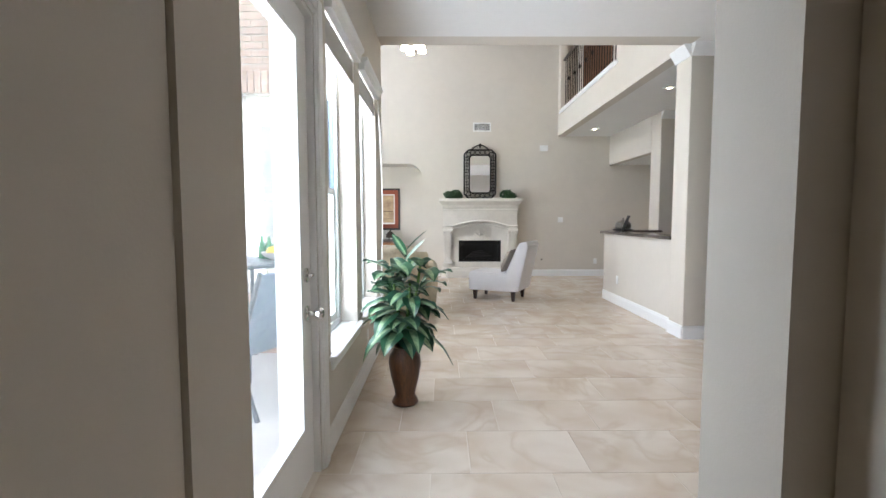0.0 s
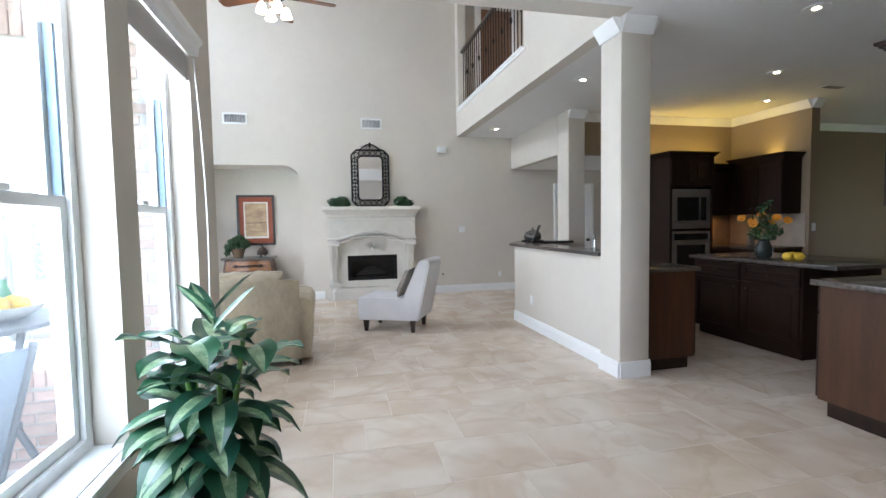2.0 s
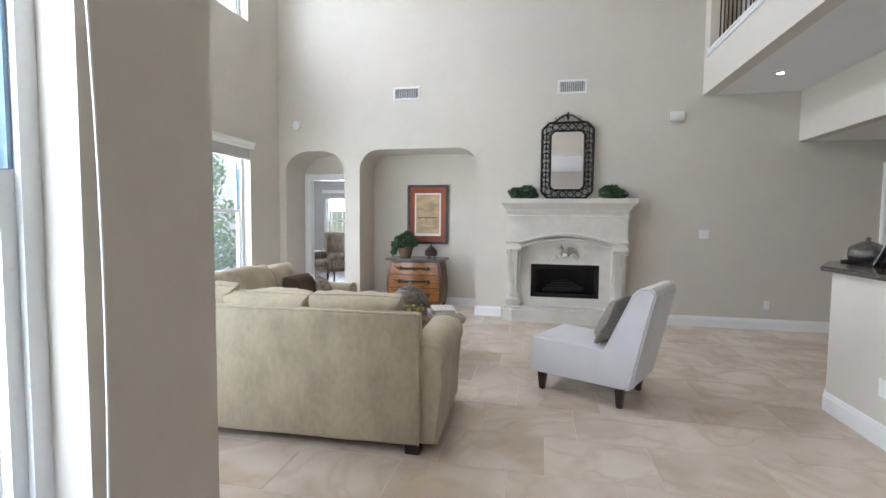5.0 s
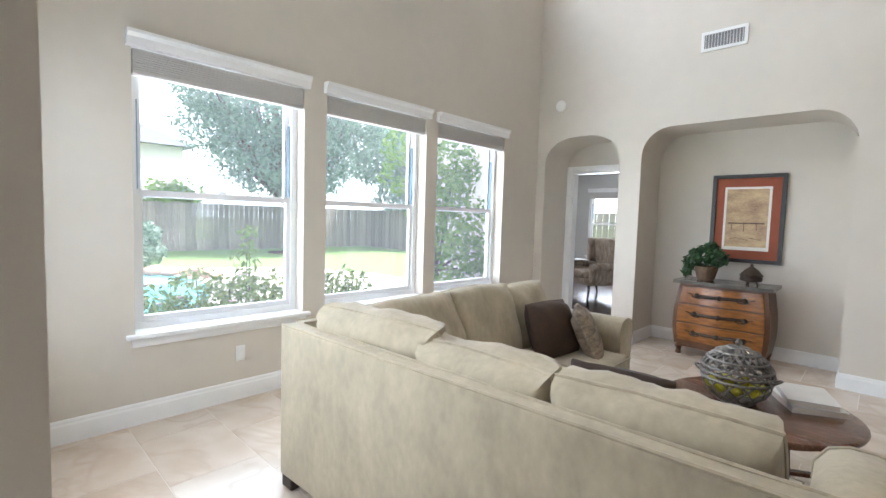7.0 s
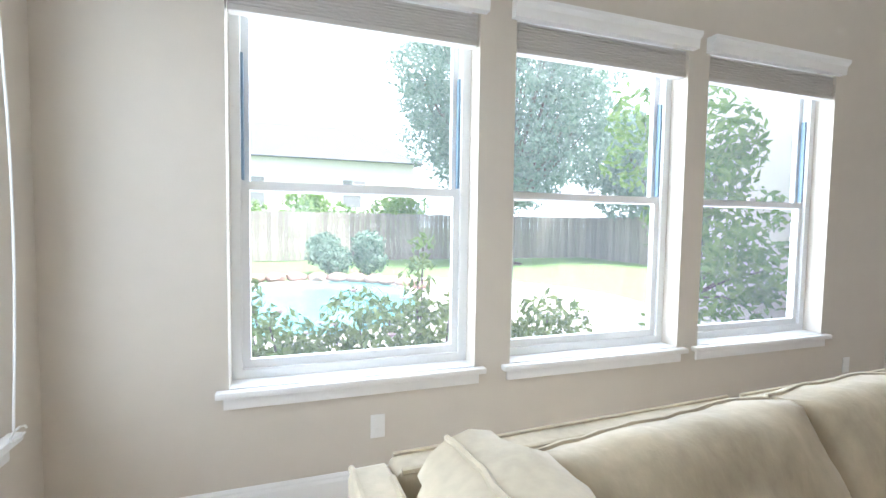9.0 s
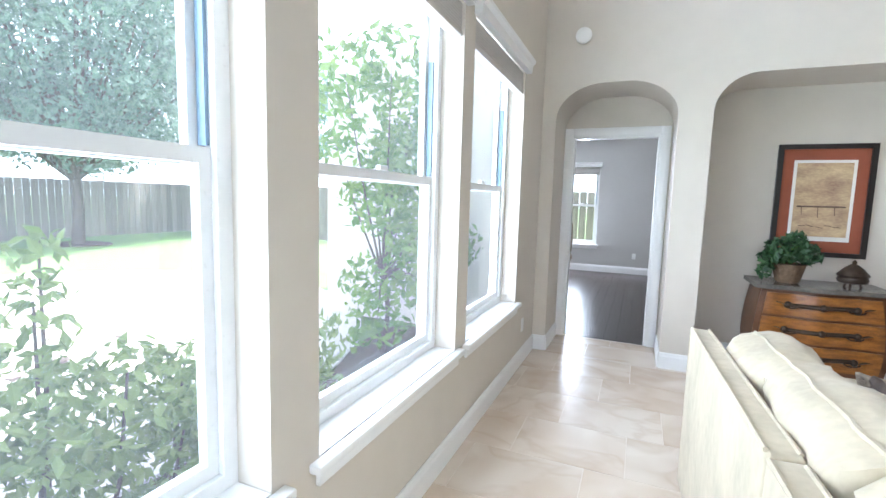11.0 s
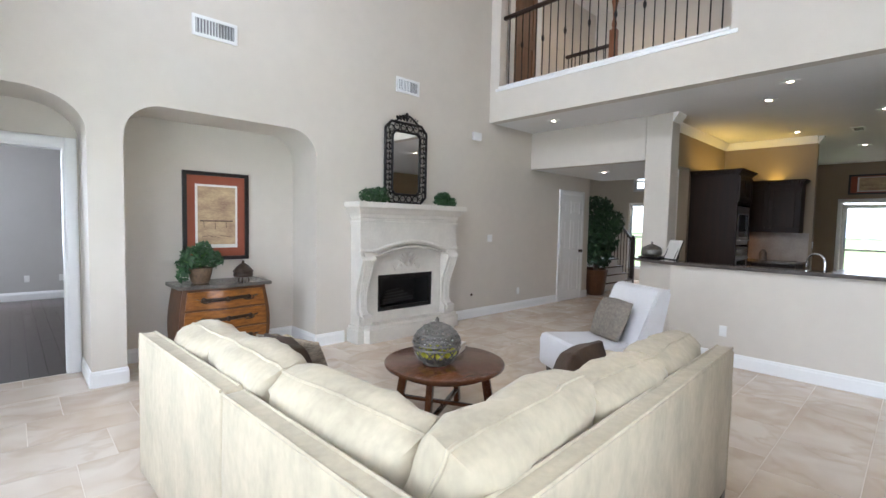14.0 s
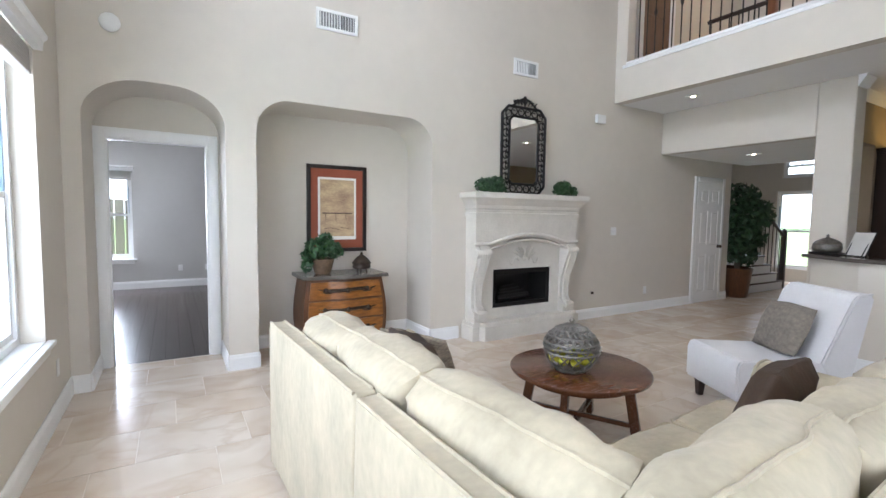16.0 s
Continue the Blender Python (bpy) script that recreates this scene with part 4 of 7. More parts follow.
def picture(name, at, rz, w, h, label):
    t = thing(name, label, "picture", at, rz)
    bm = bmesh.new()
    plate(bm, rect(-w / 2, w / 2, 0, h), [rect(-w / 2 + 0.04, w / 2 - 0.04, 0.04, h - 0.04)], -0.032, -0.002, XZ)
    part("frame", bm, FRAMEBK, t, "black moulded frame")
    bm = bmesh.new()
    box(bm, -w / 2 + 0.035, w / 2 - 0.035, -0.014, -0.008, 0.035, h - 0.035)
    part("mat_board", bm, RUSTMAT, t, "rust red mat")
    bm = bmesh.new()
    box(bm, -w * 0.32, w * 0.32, -0.018, -0.0145, h * 0.14, h * 0.86)
    part("inner_mat", bm, WHITEMAT, t, "white inner mat")
    bm = bmesh.new()
    box(bm, -w * 0.285, w * 0.285, -0.0205, -0.0185, h * 0.18, h * 0.835)
    pr = part("print", bm, PRINT, t, "faded sepia landscape print")
    bm = bmesh.new()
    box(bm, -w * 0.25, w * 0.25, -0.0222, -0.0208, h * 0.44, h * 0.455)
    for k in range(3):
        x = -w * 0.20 + w * 0.17 * k
        tube(bm, [(x, -0.0218, h * 0.445), (x + 0.004, -0.0218, h * (0.37 - 0.02 * (k % 2)))], 0.003, 4)
    for k in range(5):
        x = -w * 0.22 + w * 0.09 * k
        tube(bm, [(x, -0.0218, h * (0.27 + 0.012 * (k % 2))), (x + w * 0.08, -0.0218, h * (0.275 - 0.01 * (k % 3)))], 0.004, 4)
    part("drawn_lines", bm, INK, pr, "thin brown ink lines")


picture("framed_print", (-1.305, 11.0, 0.99), 0, 0.67, 0.945, "black framed landscape print with rust mat hung over the chest")


def chest():
    t = thing("bombe_chest", "honey burl bombe chest of drawers with dark top", "chest of drawers", (-1.38, 10.66, 0))
    out = lambda z: 1 + 0.10 * math.sin((z - 0.1) / 0.66 * math.pi * 0.95 + 0.45) - 0.03 * (1 - z / 0.76)
    zs = [0.11 + 0.65 * i / 12 for i in range(13)]
    ring = []
    for i in range(25):
        u = i / 24
        x = -0.40 + 0.80 * u
        ring.append((x, -0.20 - 0.035 * math.sin(math.pi * u) - 0.012 * math.cos(4 * math.pi * u)))
    bm = bmesh.new()
    rows = []
    for z in zs:
        k = out(z)
        pts = [(x * k, y * (0.9 + (k - 1) * 1.2)) for x, y in ring]
        pts += [(0.40 * k, 0.22), (-0.40 * k, 0.22)]
        rows.append([bm.verts.new((x, y, z)) for x, y in pts])
    n = len(rows[0])
    for a, b in zip(rows, rows[1:]):
        for q in range(n):
            bm.faces.new((a[q], a[(q + 1) % n], b[(q + 1) % n], b[q]))
    bm.faces.new(rows[0][::-1]), bm.faces.new(rows[-1])
    part("body", bm, HONEYDK, t, "dark stained carcass", 40)
    for z0, z1 in ((0.16, 0.34), (0.36, 0.54), (0.56, 0.73)):
        bm = bmesh.new()
        rows = []
        for z in [z0 + (z1 - z0) * i / 5 for i in range(6)]:
            k = out(z)
            rows.append([[bm.verts.new((x * k * 0.90, y * (0.9 + (k - 1) * 1.2) - d, z)) for x, y in ring] for d in (0.0, 0.014)])
        for (a0, a1), (b0, b1) in zip(rows, rows[1:]):
            for q in range(24):
                bm.faces.new((a1[q], a1[q + 1], b1[q + 1], b1[q]))
            bm.faces.new((a0[0], a1[0], b1[0], b0[0])), bm.faces.new((a1[-1], a0[-1], b0[-1], b1[-1]))
        for (a0, a1) in (rows[0], rows[-1]):
            for q in range(24):
                bm.faces.new((a0[q], a0[q + 1], a1[q + 1], a1[q]))
        dr = part("drawer", bm, HONEY, t, smooth=40)
        bm = bmesh.new()
        zc, k = (z0 + z1) / 2, out((z0 + z1) / 2)
        yf = -0.235 * (0.9 + (k - 1) * 1.2) - 0.02
        tube(bm, [(x * k * 0.9, y * (0.9 + (k - 1) * 1.2) - 0.018, zc + 0.004 * math.sin(9 * x)) for x, y in ring[5:20]], 0.017, 8)
        for x, y in (ring[5], ring[12], ring[19]):
            lathe(bm, [(0.001, -0.028), (0.02, -0.018), (0.026, 0.0), (0.02, 0.018), (0.001, 0.028)], 10, (x * k * 0.9, y * (0.9 + (k - 1) * 1.2) - 0.018, zc))
        for s in (-1, 1):
            tube(bm, [(s * 0.20 + 0.05 * math.cos(a), yf - 0.012, zc + 0.022 * math.sin(a)) for a in [q * math.pi / 6 + math.pi for q in range(7)]], 0.006, 6)
            leaf_blade(bm, (s * 0.24, yf, zc), (s, -0.05, 0.1), 0.07, 0.05, 0.1, n=3)
        part("drawer_pull", bm, BRONZE, dr, "dark bronze pull", 50)
    bm = bmesh.new()
    pts = [(x * 1.10, y * 1.06 - 0.02) for x, y in ring] + [(0.44, 0.24), (-0.44, 0.24)]
    prism(bm, pts, 0.762, 0.795, XY)
    part("top", bm, SLATE, t, "dark marble top")
    bm = bmesh.new()
    prism(bm, [(x * 0.96, y * 0.95) for x, y in ring] + [(0.38, 0.215), (-0.38, 0.215)], 0.085, 0.112, XY)
    part("apron", bm, HONEYDK, t)
    for x in (-0.37, 0.37):
        for y in (-0.17, 0.19):
            bm = bmesh.new()
            lathe(bm, [(0.028, 0), (0.034, 0.012), (0.022, 0.03), (0.03, 0.06), (0.042, 0.09)], 10, (x, y, 0))
            part("foot", bm, HONEYDK, t, smooth=40)
        bm = bmesh.new()
        tube(bm, [(x * out(z) * 1.0 + math.copysign(0.012, x), -0.175 * (0.9 + (out(z) - 1) * 1.2), z) for z in zs], 0.02, 8)
        part("corner_post", bm, HONEYDK, t, smooth=40)


chest()
ivy("potted_ivy", (-1.57, 10.64, 0.795), [(-0.02, 0, 0.27, 0.15, 0.14, 0.10), (-0.12, -0.03, 0.20, 0.10, 0.10, 0.08), (0.10, -0.02, 0.24, 0.10, 0.10, 0.09), (-0.17, -0.05, 0.10, 0.05, 0.05, 0.07), (0.03, 0, 0.36, 0.07, 0.07, 0.05)], 750, 0.032, 6,
    "bushy green ivy in a woven pot on the chest", ([(0.07, 0), (0.085, 0.02), (0.11, 0.12), (0.115, 0.15), (0.105, 0.155), (0.09, 0.15)], BASKET))
urn = thing("lidded_urn", "small dark bronze lidded urn on the chest", "urn", (-1.16, 10.62, 0.795))
for k in range(3):
    bm = bmesh.new()
    tube(bm, [(0.06 * math.cos(k * 2.1), 0.06 * math.sin(k * 2.1), 0.0), (0.045 * math.cos(k * 2.1), 0.045 * math.sin(k * 2.1), 0.035)], 0.008, 6)
    part("foot", bm, BRONZE, urn)
bm = bmesh.new()
lathe(bm, [(0.05, 0.03), (0.09, 0.04), (0.098, 0.06), (0.09, 0.085), (0.085, 0.09)], 24)
part("bowl", bm, BRONZE, urn, smooth=50)
bm = bmesh.new()
lathe(bm, [(0.10, 0.09), (0.102, 0.098), (0.085, 0.12), (0.06, 0.15), (0.03, 0.175), (0.012, 0.185), (0.016, 0.20), (0.001, 0.215)], 24)
part("lid", bm, BRONZE, urn, smooth=50)

# ---- sectional sofa ----


SOFA = pose(-2.35, 6.245, 0, 0, 0, 2.3)


def sofa():
    t = thing("sectional_sofa", "large olive beige microsuede corner sofa with loose cushions", "sofa", (-2.35, 6.245, 0), 2.3)
    LX, LY, H, J = 2.15, 2.31, 0.822, 1.13
    for r in ((0.02, LX - 0.02, 0.02, 0.92, 0.06, 0.27), (0.02, 0.92, 0.92, LY - 0.02, 0.06, 0.27)):
        bm = bmesh.new()
        box(bm, *r, 0.015)
        part("base", bm, SUEDE, t, smooth=40)
    for r in ((0.0, LX, 0.01, 0.095, 0.055, H), (-0.02, 0.065, 0.098, J, 0.055, H), (-0.014, 0.071, J + 0.008, LY, 0.055, H)):
        bm = bmesh.new()
        box(bm, *r)
        bmesh.ops.subdivide_edges(bm, edges=bm.edges[:], cuts=7, use_grid_fill=True)
        for v in bm.verts:
            q = v.co
            w = noise.noise(Vector((q.x * 2.6, q.y * 2.6, q.z * 3.1))) * 0.007
            q.x += w if r[1] - r[0] < 0.2 else 0
            q.y += w if r[3] - r[2] < 0.2 else 0
            if q.z > H - 0.01:
                q.z += noise.noise(Vector((q.x * 3, q.y * 3, 5.0))) * 0.006
        es = [e for e in bm.edges if len(e.link_faces) == 2 and e.calc_face_angle(0) > 0.9]
        bmesh.ops.bevel(bm, geom=es, offset=0.018, segments=3, profile=0.5, affect="EDGES")
        part("back_panel", bm, SUEDE, t, smooth=60)
    for pts in ([(LX - 0.015, 0.018, H), (0.01, 0.018, H)], [(-0.012, 0.11, H), (-0.012, J - 0.02, H)], [(LX - 0.015, 0.087, H), (0.07, 0.087, H)], [(0.057, 0.11, H), (0.057, J - 0.02, H)],
                [(-0.006, J + 0.03, H), (-0.006, LY - 0.02, H), (-0.006, LY - 0.004, H - 0.03), (-0.006, LY - 0.004, 0.06)], [(0.063, J + 0.03, H), (0.063, LY - 0.02, H)], [(LX - 0.004, 0.018, H - 0.02), (LX - 0.004, 0.018, 0.06)]):
        bm = bmesh.new()
        tube(bm, pts, 0.007, 6)
        part("piping", bm, SUEDE, t, smooth=50)
    for m in (pose(LX + 0.012, 0.03, 0), pose(0.03, LY + 0.03, 0, 0, 0, -90)):
        bm = bmesh.new()
        prism(bm, [(-0.09, 0.06), (0.09, 0.06), (0.10, 0.45), (0.125, 0.52), (0.125, 0.58), (0.09, 0.635), (0.03, 0.655), (-0.04, 0.655), (-0.09, 0.635), (-0.125, 0.58), (-0.125, 0.52), (-0.10, 0.45)], 0.002, 0.84, lambda u, v, w: (u, w, v))
        es = [e for e in bm.edges if abs(e.verts[0].co.y - e.verts[1].co.y) < 0.001]
        bmesh.ops.bevel(bm, geom=es, offset=0.016, segments=2, profile=0.5, affect="EDGES")
        bmesh.ops.transform(bm, matrix=m, verts=bm.verts[:])
        arm = part("arm", bm, SUEDE, t, "rolled arm", 50)
        bm = bmesh.new()
        tube(bm, [m @ Vector((u, 0.835, v)) for u, v in ((0.092, 0.07), (0.10, 0.45), (0.125, 0.52), (0.125, 0.58), (0.09, 0.635), (0.03, 0.655), (-0.04, 0.655), (-0.09, 0.635), (-0.125, 0.58), (-0.125, 0.52), (-0.10, 0.45), (-0.092, 0.07))], 0.007, 6)
        part("piping", bm, SUEDE, arm, smooth=50)
    for k, (a, b, c, d) in enumerate([(0.13, 0.95, 0.13, 0.95), (0.955, 1.50, 0.13, 1.0), (1.505, 2.03, 0.13, 1.0), (0.13, 1.0, 0.955, 1.55), (0.13, 1.0, 1.555, 2.12)]):
        bm = bmesh.new()
        cushion(bm, b - a, d - c, 0.20, pose((a + b) / 2, (c + d) / 2, 0.365), 0.16, k, 0.006)
        cu = part("seat_cushion", bm, SUEDE, t, smooth=60)
        bm = bmesh.new()
        tube(bm, [(x, y, 0.435) for x, y in ((a + 0.02, c + 0.02), (b - 0.02, c + 0.02), (b - 0.012, d - 0.02), (b - 0.03, d - 0.012), (a + 0.03, d - 0.012), (a + 0.012, d - 0.03), (a + 0.012, c + 0.03))], 0.007, 6)
        part("piping", bm, SUEDE, cu, smooth=50)
    # loose back cushions, slumped against the panels
    for k, (x, y, z, w, h, rz, tilt) in enumerate([(0.26, 1.84, 0.655, 0.50, 0.50, -91, 108), (0.26, 1.32, 0.66, 0.63, 0.53, -92, 110), (0.28, 0.67, 0.655, 0.74, 0.53, -88, 113),
                                                   (0.50, 0.29, 0.665, 0.76, 0.56, 3, 111), (1.12, 0.27, 0.65, 0.60, 0.52, -2, 111), (1.70, 0.27, 0.655, 0.60, 0.51, 2, 110)]):
        bm = bmesh.new()
        mm = pose(x, y, z, 0, 0, rz) @ pose(0, 0, 0, tilt)
        cushion(bm, w, h, 0.28, mm, 0.42, 10 + k, 0.022, 18)
        cu = part("back_cushion", bm, SUEDE, t, smooth=60)
        bm = bmesh.new()
        tube(bm, [mm @ cushion_rim(w, h, u, v, 10 + k, 0.022) for u, v in [(-1 + 0.125 * q, -1) for q in range(16)] + [(1, -1 + 0.125 * q) for q in range(16)] + [(1 - 0.125 * q, 1) for q in range(16)] + [(-1, 1 - 0.125 * q) for q in range(16)]], 0.007, 6)
        part("piping", bm, SUEDE, cu, smooth=50)
    for x, y in ((0.06, 0.06), (LX - 0.04, 0.06), (LX - 0.06, 0.84), (0.06, LY - 0.06), (0.84, LY - 0.08), (0.86, 0.88)):
        bm = bmesh.new()
        box(bm, x - 0.045, x + 0.045, y - 0.045, y + 0.045, 0.0, 0.062, 0.008)
        part("foot", bm, LEGWOOD, t, "dark wooden foot")


sofa()


def pillow(label, m, w, h, d, material, seed):
    bm = bmesh.new()
    cushion(bm, w, h, d, Matrix.Identity(4), 0.8, seed, 0.012, 9)
    ob = finish("throw_pillow", bm, material, smooth=60)
    ob.matrix_world = m
    tagged(ob, label, "pillow", "throw pillows")


pillow("chocolate brown velvet throw pillow on the sofa", SOFA @ pose(0.57, 1.74, 0.615, 0, 0, -98) @ pose(0, 0, 0, 112), 0.44, 0.42, 0.20, BROWN, 31)
pillow("brown and beige patterned throw pillow on the sofa", SOFA @ pose(0.72, 1.98, 0.58, 0, 0, -66) @ pose(0, 0, 0, 116), 0.46, 0.40, 0.14, STRIPE, 32)
pillow("dark brown velvet throw pillow propped on the sofa seat", SOFA @ pose(1.49, 0.56, 0.685, 0, 0, 3) @ pose(0, 0, 0, 108), 0.38, 0.34, 0.17, BROWN, 33)


# ---- slipper chair ----


def slipper_chair():
    t = thing("slipper_chair", "pale grey armless slipper chair with dark tapered legs", "chair", (0.885, 7.69, 0), 152.8)
    bm = bmesh.new()
    prism(bm, [(-0.36, 0.155), (0.38, 0.145), (0.40, 0.16), (0.40, 0.40), (0.37, 0.44), (-0.20, 0.415), (-0.36, 0.40)], -0.29, 0.29, lambda u, v, w: (u, w, v))
    bmesh.ops.bevel(bm, geom=bm.edges[:], offset=0.012, segments=2, affect="EDGES")
    part("seat", bm, LINEN, t, smooth=40)
    bm = bmesh.new()
    prism(bm, [(-0.19, 0.40), (-0.36, 0.40), (-0.40, 0.156), (-0.365, 0.155), (-0.60, 0.86), (-0.575, 0.905), (-0.50, 0.90), (-0.455, 0.85)][2:3] + [(-0.345, 0.155), (-0.19, 0.402), (-0.40, 0.86), (-0.435, 0.90), (-0.52, 0.905), (-0.555, 0.87)], -0.30, 0.30, lambda u, v, w: (u, w, v))
    bmesh.ops.bevel(bm, geom=bm.edges[:], offset=0.016, segments=2, affect="EDGES")
    part("backrest", bm, LINEN, t, smooth=40)
    for y in (-0.295, 0.295):
        bm = bmesh.new()
        tube(bm, [(-0.205, y, 0.41), (-0.40, y, 0.85), (-0.45, y, 0.895), (-0.53, y, 0.90)], 0.007, 6)
        part("piping", bm, LINEN, t, smooth=50)
    for x in (-0.31, 0.31):
        for y in (-0.235, 0.235):
            bm = bmesh.new()
            box(bm, x - 0.032, x + 0.032, y - 0.032, y + 0.032, 0.0, 0.158, 0.003)
            for v in bm.verts:
                if v.co.z < 0.05:
                    v.co.x, v.co.y = x + (v.co.x - x) * 0.62, y + (v.co.y - y) * 0.62
            part("leg", bm, LEGWOOD, t, "dark tapered wooden leg")


slipper_chair()
pillow("taupe woven throw pillow on the slipper chair", pose(0.885, 7.69, 0, 0, 0, 152.8) @ pose(-0.17, -0.02, 0.60, 0, 66, 0) @ pose(0, 0, 0, 0, 0, 90), 0.42, 0.38, 0.14, TAUPE, 35)


# ---- coffee table and what stands on it ----


def coffee_table(at):
    t = thing("coffee_table", "round cherry wood coffee table with splayed legs", "table", at)
    bm = bmesh.new()
    lathe(bm, [(0.001, 0.44), (0.40, 0.44), (0.435, 0.452), (0.44, 0.468), (0.436, 0.478), (0.428, 0.482), (0.001, 0.482)], 48)
    part("tabletop", bm, CHERRY, t, smooth=40)
    bm = bmesh.new()
    lathe(bm, [(0.30, 0.40), (0.345, 0.40), (0.345, 0.44), (0.30, 0.44)], 40)
    part("apron", bm, CHERRY, t, smooth=40)
    for k in range(4):
        a = k * math.pi / 2 + 0.5
        c, s = math.cos(a), math.sin(a)
        bm = bmesh.new()
        box(bm, -0.03, 0.03, -0.02, 0.02, 0, 0.44, 0.004)
        for v in bm.verts:
            v.co.x += 0.35 - 0.05 * v.co.z / 0.44 + (0.02 if v.co.z < 0.2 else 0)
        bmesh.ops.transform(bm, matrix=pose(0, 0, 0, 0, 0, math.degrees(a)), verts=bm.verts[:])
        part("leg", bm, CHERRY, t, smooth=30)
    for k in range(2):
        bm = bmesh.new()
        box(bm, -0.34, 0.34, -0.018, 0.018, 0.10 + 0.026 * k, 0.125 + 0.026 * k, 0.004, m=pose(0, 0, 0, 0, 0, math.degrees(k * math.pi / 2 + 0.5)))
        part("stretcher", bm, CHERRY, t, smooth=30)
    for o in t.children:
        o.data.transform(Matrix.Diagonal((1, 1, 0.913, 1)))


TAB = (-0.65, 8.06, 0)
coffee_table(TAB)


def fruit_basket(at):
    t = thing("fruit_basket", "pierced pewter lidded basket on the coffee table", "basket", at)
    bm = bmesh.new()
    lathe(bm, [(0.001, 0), (0.09, 0), (0.10, 0.008), (0.08, 0.014), (0.001, 0.014)], 28)
    part("foot", bm, PEWTER, t, smooth=40)
    prof = [(0.085, 0.012), (0.135, 0.045), (0.158, 0.09), (0.165, 0.13), (0.16, 0.155)]
    bm = bmesh.new()
    for k in range(12):
        a = k * math.tau / 12
        tube(bm, [(r * math.cos(a + 0.25 * i), r * math.sin(a + 0.25 * i), z) for i, (r, z) in enumerate(prof)], 0.005, 5)
        tube(bm, [(r * math.cos(a - 0.25 * i), r * math.sin(a - 0.25 * i), z) for i, (r, z) in enumerate(prof)], 0.005, 5)
    for r, z in (prof[0], prof[-1], (0.165, 0.125)):
        tube(bm, [(r * math.cos(k * math.tau / 32), r * math.sin(k * math.tau / 32), z) for k in range(33)], 0.008, 6, cap=False)
    part("bowl", bm, PEWTER, t, "pierced pewter bowl", 50)
    bm = bmesh.new()
    lid = [(0.17, 0.158), (0.165, 0.185), (0.14, 0.225), (0.10, 0.262), (0.05, 0.285), (0.02, 0.292)]
    for k in range(22):
        a = k * math.tau / 22
        for s in (0.2, -0.2):
            tube(bm, [(r * math.cos(a + s * i), r * math.sin(a + s * i), z) for i, (r, z) in enumerate(lid)], 0.0055, 5)
    for r, z in lid[:5]:
        tube(bm, [(r * math.cos(k * math.tau / 32), r * math.sin(k * math.tau / 32), z) for k in range(33)], 0.007, 6, cap=False)
    lathe(bm, [(0.001, 0.288), (0.022, 0.292), (0.012, 0.30), (0.018, 0.315), (0.008, 0.33), (0.001, 0.338)], 12)
    part("lid", bm, PEWTER, t, "domed pierced lid", 50)
    for s in (-1, 1):
        bm = bmesh.new()
        tube(bm, [(s * (0.165 + 0.035 * math.sin(a)), 0.03 * math.cos(a), 0.135 + 0.02 * math.sin(a)) for a in [q * math.pi / 8 for q in range(9)]], 0.006, 6)
        part("handle", bm, PEWTER, t, smooth=50)


fruit_basket((-0.75, 8.04, 0.44))
for k in range(9):
    a = k * math.tau / 9
    bm = bmesh.new()
    lathe(bm, [(0.001, -0.042), (0.012, -0.038), (0.027, -0.02), (0.03, 0.0), (0.026, 0.02), (0.012, 0.036), (0.001, 0.042)], 12)
    ob = finish("lemon", bm, LIMEF, smooth=60)
    ob.matrix_world = pose(-0.75 + 0.108 * math.cos(a), 8.04 + 0.108 * math.sin(a), 0.523, 60 + 10 * (k % 3), 20 * (k % 4), math.degrees(a) + 90)
    tagged(ob, "yellow-green lemon inside the pierced basket", "fruit", "fruit in the basket")
for k, (rz, w) in enumerate([(28, 0.24), (18, 0.22)]):
    b = thing("book", "closed pale-covered book stacked on the coffee table", "book", (-0.47, 8.26, 0.44 + 0.031 * k), rz, "books on the table")
    bm = bmesh.new()
    box(bm, -w / 2, w / 2, -0.15, 0.15, 0, 0.004), box(bm, -w / 2, w / 2, -0.15, 0.15, 0.026, 0.030), box(bm, -w / 2, -w / 2 + 0.004, -0.15, 0.15, 0.004, 0.026)
    part("cover", bm, PAPER, b)
    bm = bmesh.new()
    box(bm, -w / 2 + 0.0045, w / 2 - 0.006, -0.145, 0.145, 0.0045, 0.0255)
    part("pages", bm, PAGES, b)


# ---- variegated plant in the breakfast room ----


